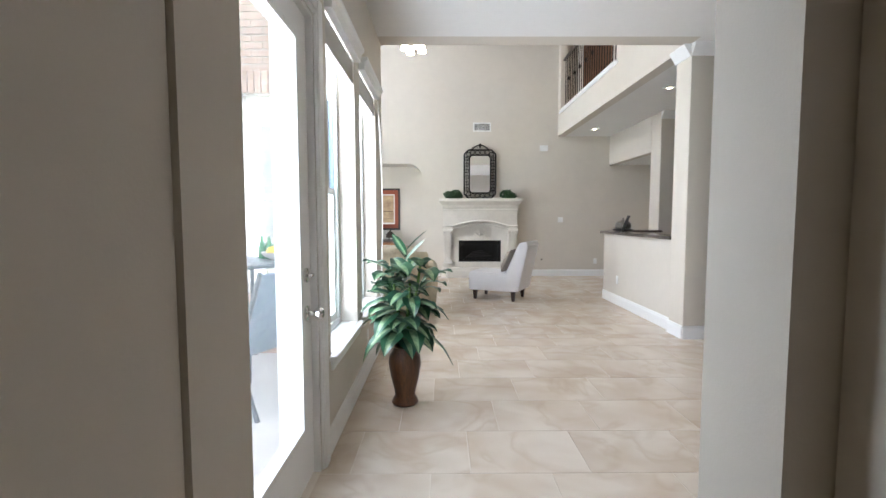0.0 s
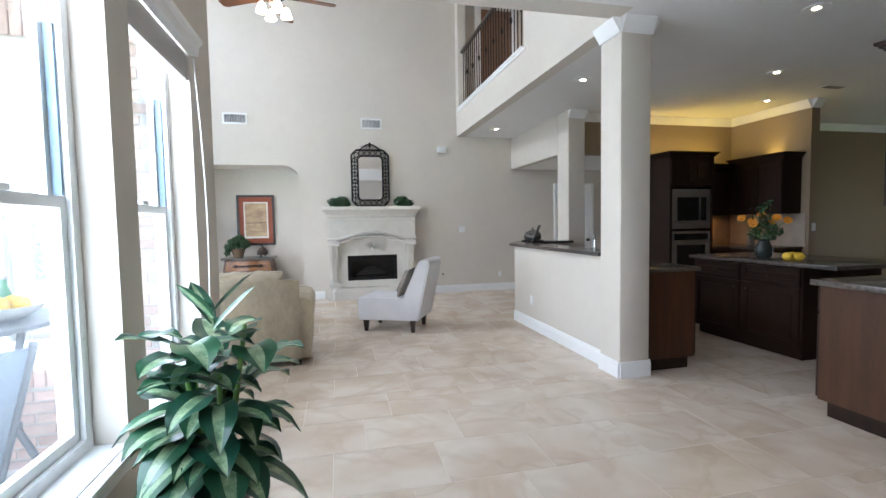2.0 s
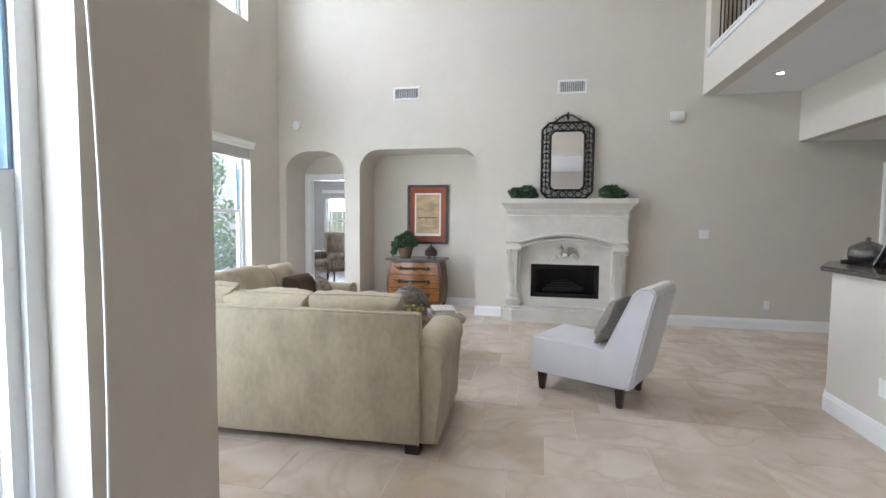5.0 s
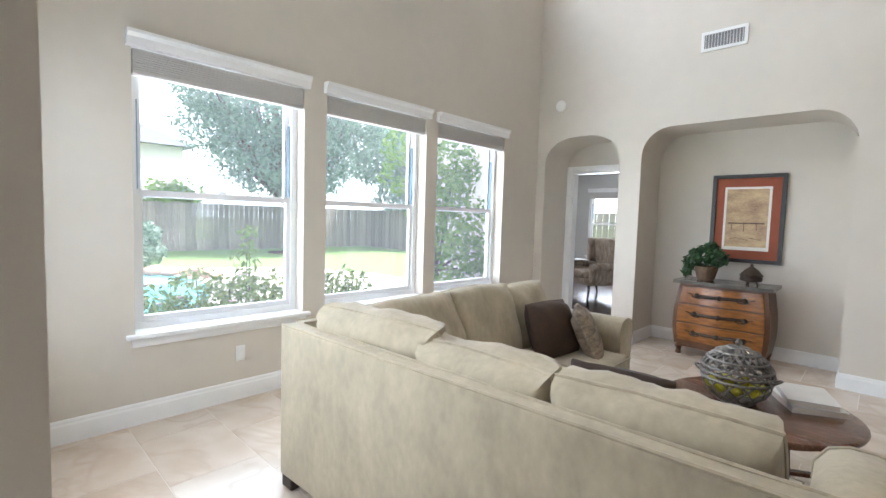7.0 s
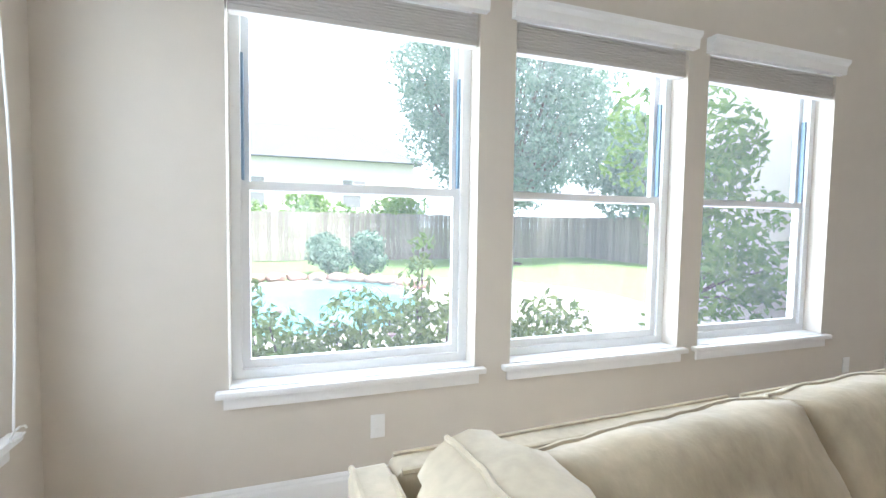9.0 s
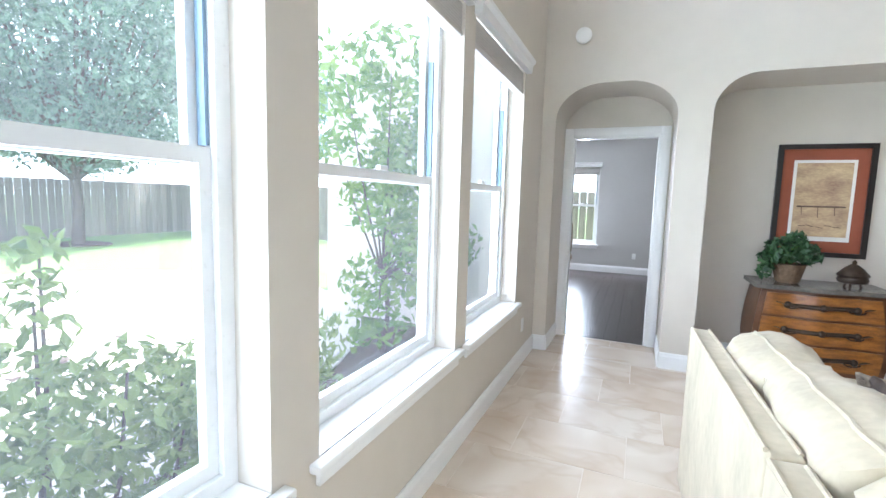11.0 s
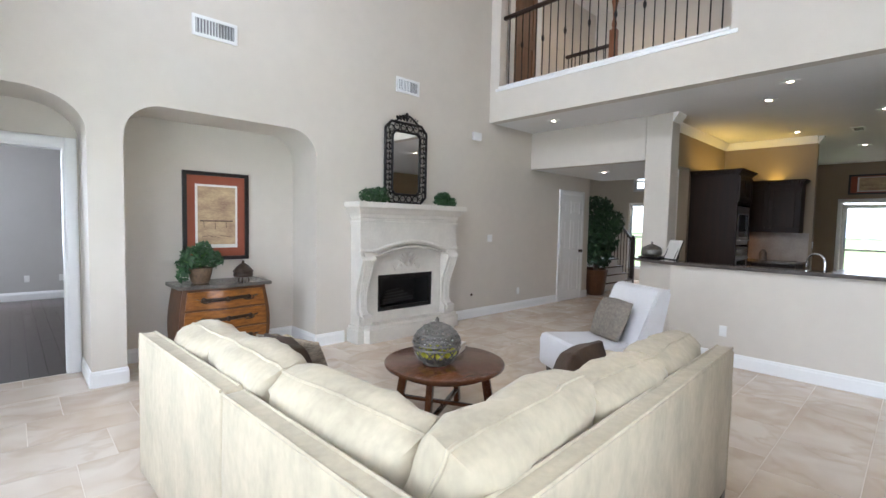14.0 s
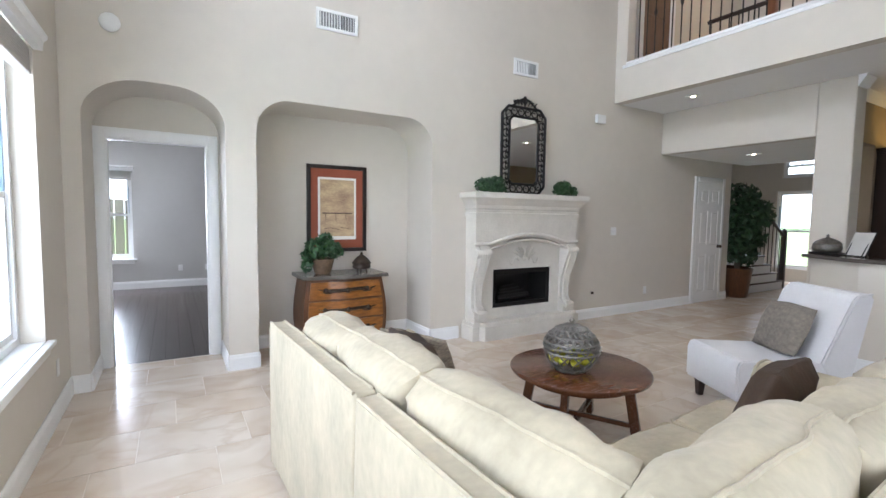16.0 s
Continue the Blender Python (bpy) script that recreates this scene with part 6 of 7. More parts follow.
# things on the bar
dish = thing("covered_dish", "dark iron covered dish on a tray", "dish", (2.98, 8.06, 1.058))
bm = bmesh.new()
lathe(bm, [(0.001, 0), (0.15, 0), (0.165, 0.012), (0.16, 0.016), (0.14, 0.008), (0.001, 0.008)], 24)
part("tray", bm, IRON, dish, smooth=40)
bm = bmesh.new()
lathe(bm, [(0.07, 0.008), (0.115, 0.03), (0.128, 0.065), (0.118, 0.10), (0.125, 0.106), (0.10, 0.135), (0.05, 0.162), (0.02, 0.172), (0.012, 0.18), (0.018, 0.195), (0.001, 0.207)], 28)
part("lidded_bowl", bm, PEWTER, dish, smooth=50)
stand = thing("brochure_stand", "dark wire stand holding white brochures on the bar", "stand", (2.86, 7.80, 1.058), -122)
bm = bmesh.new()
for s in (-0.09, 0.09):
    tube(bm, [(s, -0.07, 0.004), (s, 0.05, 0.004), (s, 0.08, 0.19), (s, -0.01, 0.004)], 0.006, 6)
part("wire_frame", bm, IRON, stand)
bm = bmesh.new()
box(bm, -0.11, 0.11, 0.0, 0.004, 0.0, 0.24, m=pose(0, 0.0, 0.012, -22))
part("brochure", bm, PAPER, stand, "white printed brochure")
bm = bmesh.new()
box(bm, -0.118, 0.118, 0.0055, 0.014, -0.004, 0.248, 0.002, m=pose(0, 0.0, 0.012, -22))
part("back_board", bm, IRON, stand, "dark backing board")


def recessed(at, power, wide=110):
    t = thing("recessed_light", "round lit recessed ceiling light", "ceiling light", at, 0, "recessed ceiling lights")
    bm = bmesh.new()
    lathe(bm, [(0.062, -0.001), (0.095, -0.001), (0.096, -0.008), (0.085, -0.012), (0.06, -0.006)], 24)
    part("trim_ring", bm, PLASTIC, t, smooth=40)
    bm = bmesh.new()
    lathe(bm, [(0.001, -0.002), (0.06, -0.002), (0.06, -0.005), (0.001, -0.007)], 24)
    part("lens", bm, BULB, t, "glowing warm lens")
    lamp("downlight", "SPOT", look((at[0], at[1], at[2] - 0.03), (at[0], at[1] + 0.001, 0)), power, (1.0, 0.72, 0.42), 0.06, spot=wide)


for at in ((3.03, 6.74, 3.0), (2.98, 9.58, 3.0), (3.7, 7.06, 3.0), (3.92, 4.75, 3.0), (5.1, 6.1, 3.0), (6.15, 7.15, 3.0), (8.2, 6.5, 3.0)):
    recessed(at, 0.6)
recessed((4.63, 9.6, 2.39), 3)
recessed((0.08, -0.7, 2.75), 1.8, 140)
recessed((4.4, 9.2, 5.6), 22, 165)
lamp("cabinet_top_glow", "AREA", look((5.35, 8.05, 2.38), (5.35, 8.1, 3.0)), 0.9, (1.0, 0.62, 0.13), 0.8, 0.2)
lamp("cabinet_top_glow", "AREA", look((6.05, 8.15, 2.26), (6.05, 8.2, 3.0)), 1.2, (1.0, 0.66, 0.13), 0.6, 0.2)
lamp("cabinet_top_glow", "AREA", look((6.58, 7.5, 2.31), (6.6, 7.5, 3.0)), 1.2, (1.0, 0.66, 0.13), 0.2, 0.8)
lamp("under_cabinet_glow", "AREA", look((6.05, 8.15, 1.385), (6.05, 8.15, 0.9)), 0.7, (1.0, 0.42, 0.10), 0.5, 0.1)
cv = thing("ceiling_vent", "slatted grey ceiling vent in the kitchen", "vent", (6.4, 6.45, 3.0))
bm = bmesh.new()
plate(bm, rect(-0.18, 0.18, -0.08, 0.08), [rect(-0.155, 0.155, -0.055, 0.055)], -0.01, -0.001, XY)
part("frame", bm, PLASTIC, cv)
for k in range(6):
    bm = bmesh.new()
    box(bm, -0.154, 0.154, -0.052 + 0.018 * k, -0.042 + 0.018 * k, -0.008, -0.003)
    part("slat", bm, GREYSLOT, cv)
plate_on_wall("light_switch", (6.80, 6.96, 1.2), 0, "white light switch on the kitchen wall end", "switch")
plate_on_wall("light_switch", (7.9, 8.3, 1.2), 0, "white light switch on the kitchen wall", "switch")
picture("framed_print", (11.0, 6.5, 2.28), -90, 0.85, 0.45, "dark framed print over the far doorway")

# ---- hall and foyer ----


def ficus(at):
    t = thing("potted_tree", "tall dark green fig tree in a brown pot", "plant", at)
    bm = bmesh.new()
    lathe(bm, [(0.17, 0), (0.19, 0.02), (0.23, 0.36), (0.25, 0.50), (0.26, 0.53), (0.24, 0.54), (0.22, 0.50), (0.001, 0.48)], 24)
    part("pot", bm, POTBROWN, t, "brown glazed pot", 50)
    bm = bmesh.new()
    for k in range(3):
        a = k * 2.1
        tube(bm, [(0.03 * math.cos(a), 0.03 * math.sin(a), 0.40), (0.05 * math.cos(a + 1), 0.05 * math.sin(a + 1), 0.8), (0.12 * math.cos(a), 0.12 * math.sin(a), 1.6)], 0.018, 8, 0.008)
    part("trunk", bm, BARK, t, smooth=50)
    leaf_cloud("foliage", LEAFDK, t, [(0.02, 0, 1.80, 0.30, 0.28, 0.27), (0.24, -0.1, 1.50, 0.36, 0.32, 0.30), (-0.08, 0.1, 1.38, 0.36, 0.30, 0.28), (0.22, 0.0, 1.10, 0.38, 0.32, 0.26), (-0.1, -0.05, 1.05, 0.30, 0.28, 0.25), (0.12, 0, 0.78, 0.30, 0.26, 0.2)], 3200, 0.06, 12)


ficus((6.02, 10.42, 0))
st = thing("staircase", "short dark-treaded stair with white risers and iron railing", "staircase", (8.0, 11.4, 0), 180)
for k in range(4):
    bm = bmesh.new()
    box(bm, 0.27 * k, 1.6, 0, 0.9, 0.18 * k, 0.18 * k + 0.15)
    part("riser", bm, TRIM, st)
    bm = bmesh.new()
    box(bm, 0.27 * k - 0.025, 1.6, 0.0, 0.92, 0.18 * k + 0.151, 0.18 * k + 0.18, 0.006)
    part("tread", bm, LEGWOOD, st, "dark wooden tread", 40)
bm = bmesh.new()
box(bm, -0.045, 0.045, -0.045, 0.045, 0.0, 1.15, 0.006, m=pose(-0.08, 0.85, 0)), lathe(bm, [(0.05, 1.15), (0.055, 1.18), (0.03, 1.22), (0.001, 1.25)], 12, (-0.08, 0.85, 0))
part("newel_post", bm, LEGWOOD, st, smooth=40)
bm = bmesh.new()
tube(bm, [(-0.08, 0.85, 1.08), (1.5, 0.85, 2.0)], 0.03, 8)
part("handrail", bm, LEGWOOD, st)
for k in range(9):
    bm = bmesh.new()
    x = 0.10 + 0.155 * k
    tube(bm, [(x, 0.85, 0.18 * min(4, 1 + int((x + 0.025) / 0.27))), (x, 0.85, 1.08 + (x + 0.08) * 0.582)], 0.009, 6)
    part("baluster", bm, IRON, st)

# ---- bedroom armchair ----
ac = thing("wing_armchair", "plaid upholstered wing armchair with white throw", "armchair", (-4.12, 13.3, 0), 150)
bm = bmesh.new()
box(bm, -0.34, 0.34, -0.36, 0.32, 0.24, 0.36, 0.02)
part("seat_frame", bm, CHECK, ac, smooth=40)
bm = bmesh.new()
cushion(bm, 0.56, 0.60, 0.15, pose(0, 0.06, 0.42), 0.2, 41)
part("seat_cushion", bm, CHECK, ac, smooth=60)
bm = bmesh.new()
cushion(bm, 0.62, 0.76, 0.18, pose(0, -0.32, 0.72, 82), 0.25, 42)
part("backrest", bm, CHECK, ac, smooth=60)
for s in (-1, 1):
    bm = bmesh.new()
    tube(bm, [(s * 0.34, -0.30, 0.56), (s * 0.36, 0.0, 0.58), (s * 0.36, 0.28, 0.57)], 0.075, 10)
    box(bm, s * 0.34 - 0.045, s * 0.34 + 0.045, -0.30, 0.28, 0.30, 0.56, 0.015)
    part("arm", bm, CHECK, ac, "rolled arm", 50)
    bm = bmesh.new()
    cushion(bm, 0.26, 0.46, 0.09, pose(s * 0.34, -0.22, 0.86, 90, 0, 90), 0.3, 43)
    part("wing", bm, CHECK, ac, smooth=60)
    for y in (-0.30, 0.27):
        bm = bmesh.new()
        tube(bm, [(s * 0.30, y, 0.25), (s * 0.32, y * 1.05, 0.14), (s * 0.31, y * 1.1, 0.0)], 0.03, 8, 0.016)
        part("leg", bm, LEGWOOD, ac, "dark cabriole leg", 50)
bm = bmesh.new()
prism(bm, [(0.16, 0.665), (0.47, 0.665), (0.475, 0.66), (0.475, 0.30), (0.462, 0.30), (0.455, 0.65), (0.16, 0.652)], -0.02, 0.26, lambda u, v, w: (u, w, v))
ob = finish("throw_blanket", bm, LINEN)
ob.matrix_world = pose(-4.12, 13.3, 0, 0, 0, 150)
tagged(ob, "white throw blanket draped over the armchair", "blanket")

# ---- outdoors ----
GRASS = mat("lawn_grass", (0.17, 0.27, 0.085), 0.9, color2=(0.12, 0.20, 0.055), scale=3, bump=0.6, bscale=60)
CONC = mat("pale_pool_deck", (0.62, 0.59, 0.54), 0.8, vary=0.12, scale=2, bump=0.2, bscale=50)
WATER = mat("pool_water", (0.16, 0.48, 0.55), 0.08, vary=0.15, scale=2, bump=0.15, bscale=6)
FENCEW = mat("weathered_fence_wood", (0.27, 0.235, 0.20), 0.9, vary=0.3, scale=3, stretch=(8, 8, 0.6), bump=0.3, random=0.18)
ROCK = mat("reddish_rock", (0.36, 0.22, 0.17), 0.9, vary=0.3, scale=7, bump=0.6, bscale=25)
STUCCO = mat("cream_siding", (0.70, 0.66, 0.58), 0.9, vary=0.06, scale=2)
SHINGLE = mat("grey_roof_shingle", (0.11, 0.115, 0.125), 0.9, vary=0.25, scale=14, stretch=(1, 1, 3))
BLOOM = mat("pale_rose_petal", (0.75, 0.55, 0.48), 0.7, vary=0.1, scale=9)
MULCH = mat("dark_mulch", (0.09, 0.06, 0.045), 0.95, vary=0.4, scale=25, bump=0.8, bscale=50)
bm = bmesh.new()
g = [-400, -60, -30, -18, -10, -5, 0, 15, 60, 400]
for x0, x1 in zip(g, g[1:]):
    for y0, y1 in zip(g, g[1:]):
        bm.faces.new([bm.verts.new((x, y, -0.16)) for x, y in ((x0, y0), (x1, y0), (x1, y1), (x0, y1))])
bmesh.ops.remove_doubles(bm, verts=bm.verts[:], dist=0.01)
setting("ground", bm, GRASS, "green mown lawn", "lawn")


def blob2d(cx, cy, rx, ry, n=48, k=0.12, ph=0.0):
    return [(cx + rx * (1 + k * math.sin(3 * a + ph)) * math.cos(a), cy + ry * (1 + k * math.cos(2 * a + ph)) * math.sin(a)) for a in [i * math.tau / n for i in range(n)]]


pool = blob2d(-10.2, 6.2, 2.7, 2.6, ph=0.6)
bm = bmesh.new()
plate(bm, blob2d(-9.0, 7.2, 4.0, 5.6, 64, 0.06), [pool[::-1]], -0.158, -0.10, XY)
setting("pavement", bm, CONC, "pale concrete pool deck", "pavement")
bm = bmesh.new()
box(bm, -4.95, -0.84, 0.2, 4.93, -0.158, -0.06)
setting("patio", bm, CONC, "pale concrete patio slab", "patio")
bm = bmesh.new()
plate(bm, [((x + 10.2) * 0.985 - 10.2, (y - 6.2) * 0.985 + 6.2) for x, y in pool], [], -0.156, -0.13, XY)
setting("water", bm, WATER, "turquoise swimming pool water", "water")
rs = random.Random(21)
for k in range(15):
    a = 1.9 + k * 0.17
    bm = bmesh.new()
    bmesh.ops.create_icosphere(bm, subdivisions=2, radius=1)
    for v in bm.verts:
        v.co *= 1 + 0.22 * noise.noise(v.co * 1.7 + Vector((k, 0, 0)))
        v.co = Vector((v.co.x * rs.uniform(0.30, 0.32), v.co.y * 0.24, v.co.z * 0.13))
    ob = finish("garden_rock", bm, ROCK, smooth=50)
    ob.matrix_world = pose(-10.2 + 2.95 * math.cos(a), 6.2 + 2.9 * math.sin(a), -0.05, 0, 0, rs.uniform(0, 180))
    tagged(ob, "flat reddish edging rock beside the pool", "rock", "pool edging rocks")

fence = thing("garden_fence", "weathered grey wooden board fence", "fence", (-19.2, 0, -0.16))
shared = None
for k in range(150):
    y = -6 + 0.2 * k
    if shared is None:
        bm = bmesh.new()
        box(bm, 0, 0.02, 0, 0.185, 0.03, 1.85)
        shared = part("board", bm, FENCEW, fence)
        shared.location.y = y
    else:
        o = new("board", shared.data)
        o.parent, o.location = fence, (0.004 * (k % 2), y, 0.01 * math.sin(k * 1.7))
for z in (0.35, 1.05, 1.6):
    bm = bmesh.new()
    box(bm, -0.045, -0.002, -6, 24, z, z + 0.09)
    part("rail", bm, FENCEW, fence)
fence2 = thing("garden_fence", "weathered grey wooden board fence behind the bedroom", "fence", (0, 19.0, -0.16))
for k in range(110):
    o = new("board", shared.data)
    o.parent, o.location, o.rotation_euler = fence2, (-19 + 0.2 * k, 0.004 * (k % 2), 0.01 * math.sin(k * 1.3)), (0, 0, radians(-90))


def tree(name, at, label, blobs, count, size, seed, trunk, material):
    t = thing(name, label, "tree", at)
    bm = bmesh.new()
    tube(bm, [(0, 0, 0), (0.05, 0.03, trunk[1] * 0.5), (0, 0, trunk[1])], trunk[0], 10, trunk[0] * 0.6)
    for k, b in enumerate(blobs):
        tube(bm, [(0, 0, trunk[1] * 0.85), (b[0] * 0.5, b[1] * 0.5, trunk[1] + (b[2] - trunk[1]) * 0.4), (b[0], b[1], b[2])], trunk[0] * 0.45, 6, trunk[0] * 0.1)
    part("trunk", bm, BARK, t, smooth=60)
    leaf_cloud("crown", material, t, blobs, count, size, seed)
    return t


rs = random.Random(2)
blobs = []
for k in range(64):
    u = (k + 0.5) / 64
    r = 3.4 * math.sin(math.pi * (0.07 + 0.86 * u)) ** 0.8 * rs.uniform(0.8, 1.05)
    blobs.append((r * math.cos(k * 2.4), r * math.sin(k * 2.4), 2.75 + 7.2 * u, 1.15, 1.15, 0.95))
tree("shade_tree", (-17.2, 13.9, -0.16), "large leafy green shade tree by the fence", blobs, 42000, 0.105, 7, (0.17, 2.1), TREELEAF)
blobs = [(rs.gauss(0, 1.2), rs.gauss(0, 1.6), 2.5 + 3.4 * k / 14, 1.4, 1.5, 0.9) for k in range(15)]
tree("shade_tree", (-16.5, 20.5, -0.16), "leafy green tree near the garden corner", blobs, 12000, 0.14, 8, (0.15, 2.0), TREELEAF)
blobs = [(rs.gauss(0, 0.22), rs.gauss(0, 0.42), 0.45 + 2.2 * k / 17, 0.33, 0.36, 0.28) for k in range(18)]
tree("tall_shrub", (-4.95, 9.95, -0.16), "tall bright green shrub close to the window", blobs, 3600, 0.055, 9, (0.03, 0.9), SHRUBLEAF)


def bush(name, at, label, blobs, count, size, seed, material, blooms=0):
    t = thing(name, label, "shrub", at)
    bm = bmesh.new()
    for k, b in enumerate(blobs):
        tube(bm, [(b[0] * 0.4, b[1] * 0.6, 0), (b[0] * 0.8, b[1] * 0.9, b[2] * 0.6), (b[0], b[1], b[2] + b[5] * 0.5)], 0.012, 5, 0.005)
    part("stem", bm, BARK, t)
    leaf_cloud("foliage", material, t, blobs, count, size, seed)
    rq = random.Random(seed)
    for k in range(blooms):
        b = blobs[k % len(blobs)]
        bm = bmesh.new()
        for p in range(7):
            a = p * 0.9
            leaf_blade(bm, (0.004 * math.cos(a), 0.004 * math.sin(a), 0), (math.cos(a), math.sin(a), 0.5), 0.035, 0.03, 0.1, n=2)
        o = part("flower", bm, BLOOM, t, "pale rose bloom")
        o.location = (b[0] + rq.uniform(-0.2, 0.2), b[1] + rq.uniform(-0.2, 0.2), b[2] + b[5] * 0.9)


rs = random.Random(4)
bush("rose_bush", (-4.55, 6.9, -0.16), "bushy green rose shrub with pale blooms outside the window",
     [(rs.uniform(-0.35, 0.3), -1.3 + 2.5 * k / 17, rs.uniform(0.45, 0.80), 0.30, 0.28, 0.24) for k in range(18)] + [(-0.1, 0.15, 1.05, 0.13, 0.14, 0.20), (-0.15, 0.2, 1.3, 0.08, 0.10, 0.12), (-0.1, -1.0, 0.95, 0.10, 0.10, 0.14)], 6500, 0.036, 14, ROSELEAF, 12)
bush("rose_bush", (-5.3, 4.4, -0.16), "low green rose shrub beside the patio", [(rs.uniform(-0.3, 0.3), rs.uniform(-0.6, 0.6), rs.uniform(0.35, 0.6), 0.3, 0.3, 0.25) for k in range(9)], 1400, 0.045, 15, ROSELEAF, 5)
bush("garden_shrub", (-14.2, 7.6, -0.16), "spiky pale green shrub behind the pool", [(rs.uniform(-0.6, 0.6), rs.uniform(-0.8, 0.8), rs.uniform(0.4, 0.95), 0.45, 0.45, 0.35) for k in range(12)], 4200, 0.075, 16, TREELEAF, 0)
for k, (x, y, r) in enumerate([(-20.6, 7.2, 1.5), (-20.4, 10.3, 1.4), (-20.8, 3.8, 1.2)]):
    bush("garden_shrub", (x, y, -0.16), "rounded green shrub beyond the fence", [(rs.uniform(-0.6, 0.6), rs.uniform(-0.9, 0.9), 1.0 + r * rs.uniform(0.2, 0.9), 0.8, 0.8, 0.6) for q in range(9)], 1500, 0.13, 17 + k, SHRUBLEAF)
bm = bmesh.new()
plate(bm, blob2d(-17.2, 13.9, 0.8, 0.8, 20), [], -0.16, -0.13, XY)
setting("mulch_bed", bm, MULCH, "dark mulch ring under the tree", "mulch")
bm = bmesh.new()
box(bm, -5.3, -3.82, 5.2, 10.9, -0.158, -0.12)
setting("planting_bed", bm, MULCH, "dark mulch planting bed along the house", "mulch")

nh = thing("neighbour_house", "cream neighbouring house with grey hipped roof", "house", (-31, 6.0, -0.16))
bm = bmesh.new()
box(bm, -4, 4, -9, 7, 0, 4.9)
part("wall", bm, STUCCO, nh)
bm = bmesh.new()
v = [bm.verts.new(p) for p in ((-4.5, -9.5, 4.85), (4.5, -9.5, 4.85), (4.5, 7.5, 4.85), (-4.5, 7.5, 4.85), (0, -5, 7.4), (0, 3.2, 7.4))]
for f in ((0, 1, 4), (1, 2, 5, 4), (2, 3, 5), (3, 0, 4, 5), (3, 2, 1, 0)):
    bm.faces.new([v[i] for i in f])
part("roof", bm, SHINGLE, nh)
for y in (-6, -1.5, 3.5):
    bm = bmesh.new()
    plate(bm, rect(y - 0.6, y + 0.6, 2.2, 3.9), [rect(y - 0.5, y + 0.5, 2.3, 3.0), rect(y - 0.5, y + 0.5, 3.08, 3.8)], 3.99, 4.06, YZ)
    w = part("window", bm, TRIM, nh)
    bm = bmesh.new()
    box(bm, 4.002, 4.012, y - 0.52, y + 0.52, 2.28, 3.82)
    part("pane", bm, GREYSLOT, w)

# ---- patio furniture ----
PATIOM = mat("grey_patio_metal", (0.13, 0.14, 0.15), 0.5, 0.5, vary=0.2, scale=14)
SLING = mat("blue_grey_sling_mesh", (0.20, 0.24, 0.29), 0.8, vary=0.2, scale=60)
pt = thing("patio_table", "grey metal patio table set outside the window", "table", (-1.72, 4.50, -0.06))
bm = bmesh.new()
lathe(bm, [(0.001, 0.92), (0.44, 0.92), (0.47, 0.93), (0.47, 0.95), (0.44, 0.96), (0.001, 0.955)], 36)
part("tabletop", bm, PATIOM, pt, "grey round tabletop", 40)
for k in range(4):
    bm = bmesh.new()
    a = k * math.pi / 2 + 0.3
    tube(bm, [(0.30 * math.cos(a), 0.30 * math.sin(a), 0.92), (0.22 * math.cos(a), 0.22 * math.sin(a), 0.45), (0.40 * math.cos(a), 0.40 * math.sin(a), 0)], 0.018, 8)
    part("leg", bm, PATIOM, pt, smooth=50)


def patio_chair(at, rz):
    t = thing("patio_chair", "dark metal patio chair with blue-grey sling seat", "chair", at, rz, "patio chairs")
    for s in (-1, 1):
        bm = bmesh.new()
        tube(bm, [(s * 0.25, 0.26, 0), (s * 0.25, 0.24, 0.42), (s * 0.25, -0.20, 0.40), (s * 0.25, -0.42, 0.98)], 0.016, 8)
        part("side_frame", bm, PATIOM, t, smooth=50)
        bm = bmesh.new()
        tube(bm, [(s * 0.25, -0.36, 0), (s * 0.25, -0.20, 0.41)], 0.016, 8)
        part("rear_leg", bm, PATIOM, t, smooth=50)
        bm = bmesh.new()
        tube(bm, [(s * 0.27, -0.29, 0.64), (s * 0.29, 0.15, 0.63), (s * 0.26, 0.25, 0.42)], 0.016, 8)
        part("arm", bm, PATIOM, t, smooth=50)
    bm = bmesh.new()
    prism(bm, [(0.24, 0.415), (0.0, 0.39), (-0.19, 0.40), (-0.41, 0.97), (-0.418, 0.965), (-0.20, 0.392), (0.0, 0.382), (0.24, 0.408)], -0.235, 0.235, lambda u, v, w: (w, u, v))
    part("sling", bm, SLING, t, "blue-grey mesh sling")


patio_chair((-1.45, 3.78, -0.06), 65)
patio_chair((-2.55, 4.45, -0.06), -90)
bm = bmesh.new()
lathe(bm, [(0.06, 0), (0.13, 0.04), (0.15, 0.07), (0.145, 0.07), (0.12, 0.045), (0.001, 0.012)], 20)
ob = finish("fruit_bowl", bm, PAPER, smooth=50)
ob.matrix_world = pose(-1.46, 4.52, 0.90)
tagged(ob, "white shallow fruit bowl on the patio table", "bowl")
for k in range(4):
    bm = bmesh.new()
    lathe(bm, [(0.001, -0.05), (0.015, -0.045), (0.04, -0.022), (0.044, 0.0), (0.04, 0.025), (0.016, 0.044), (0.001, 0.05)], 14)
    ob = finish("lemon", bm, LEMON, smooth=60)
    ob.matrix_world = pose(-1.46 + 0.06 * math.cos(k * 1.6), 4.52 + 0.06 * math.sin(k * 1.6), 0.975, 80, 0, 50 * k)
    tagged(ob, "yellow lemon in the patio fruit bowl", "fruit", "lemons on the patio table")

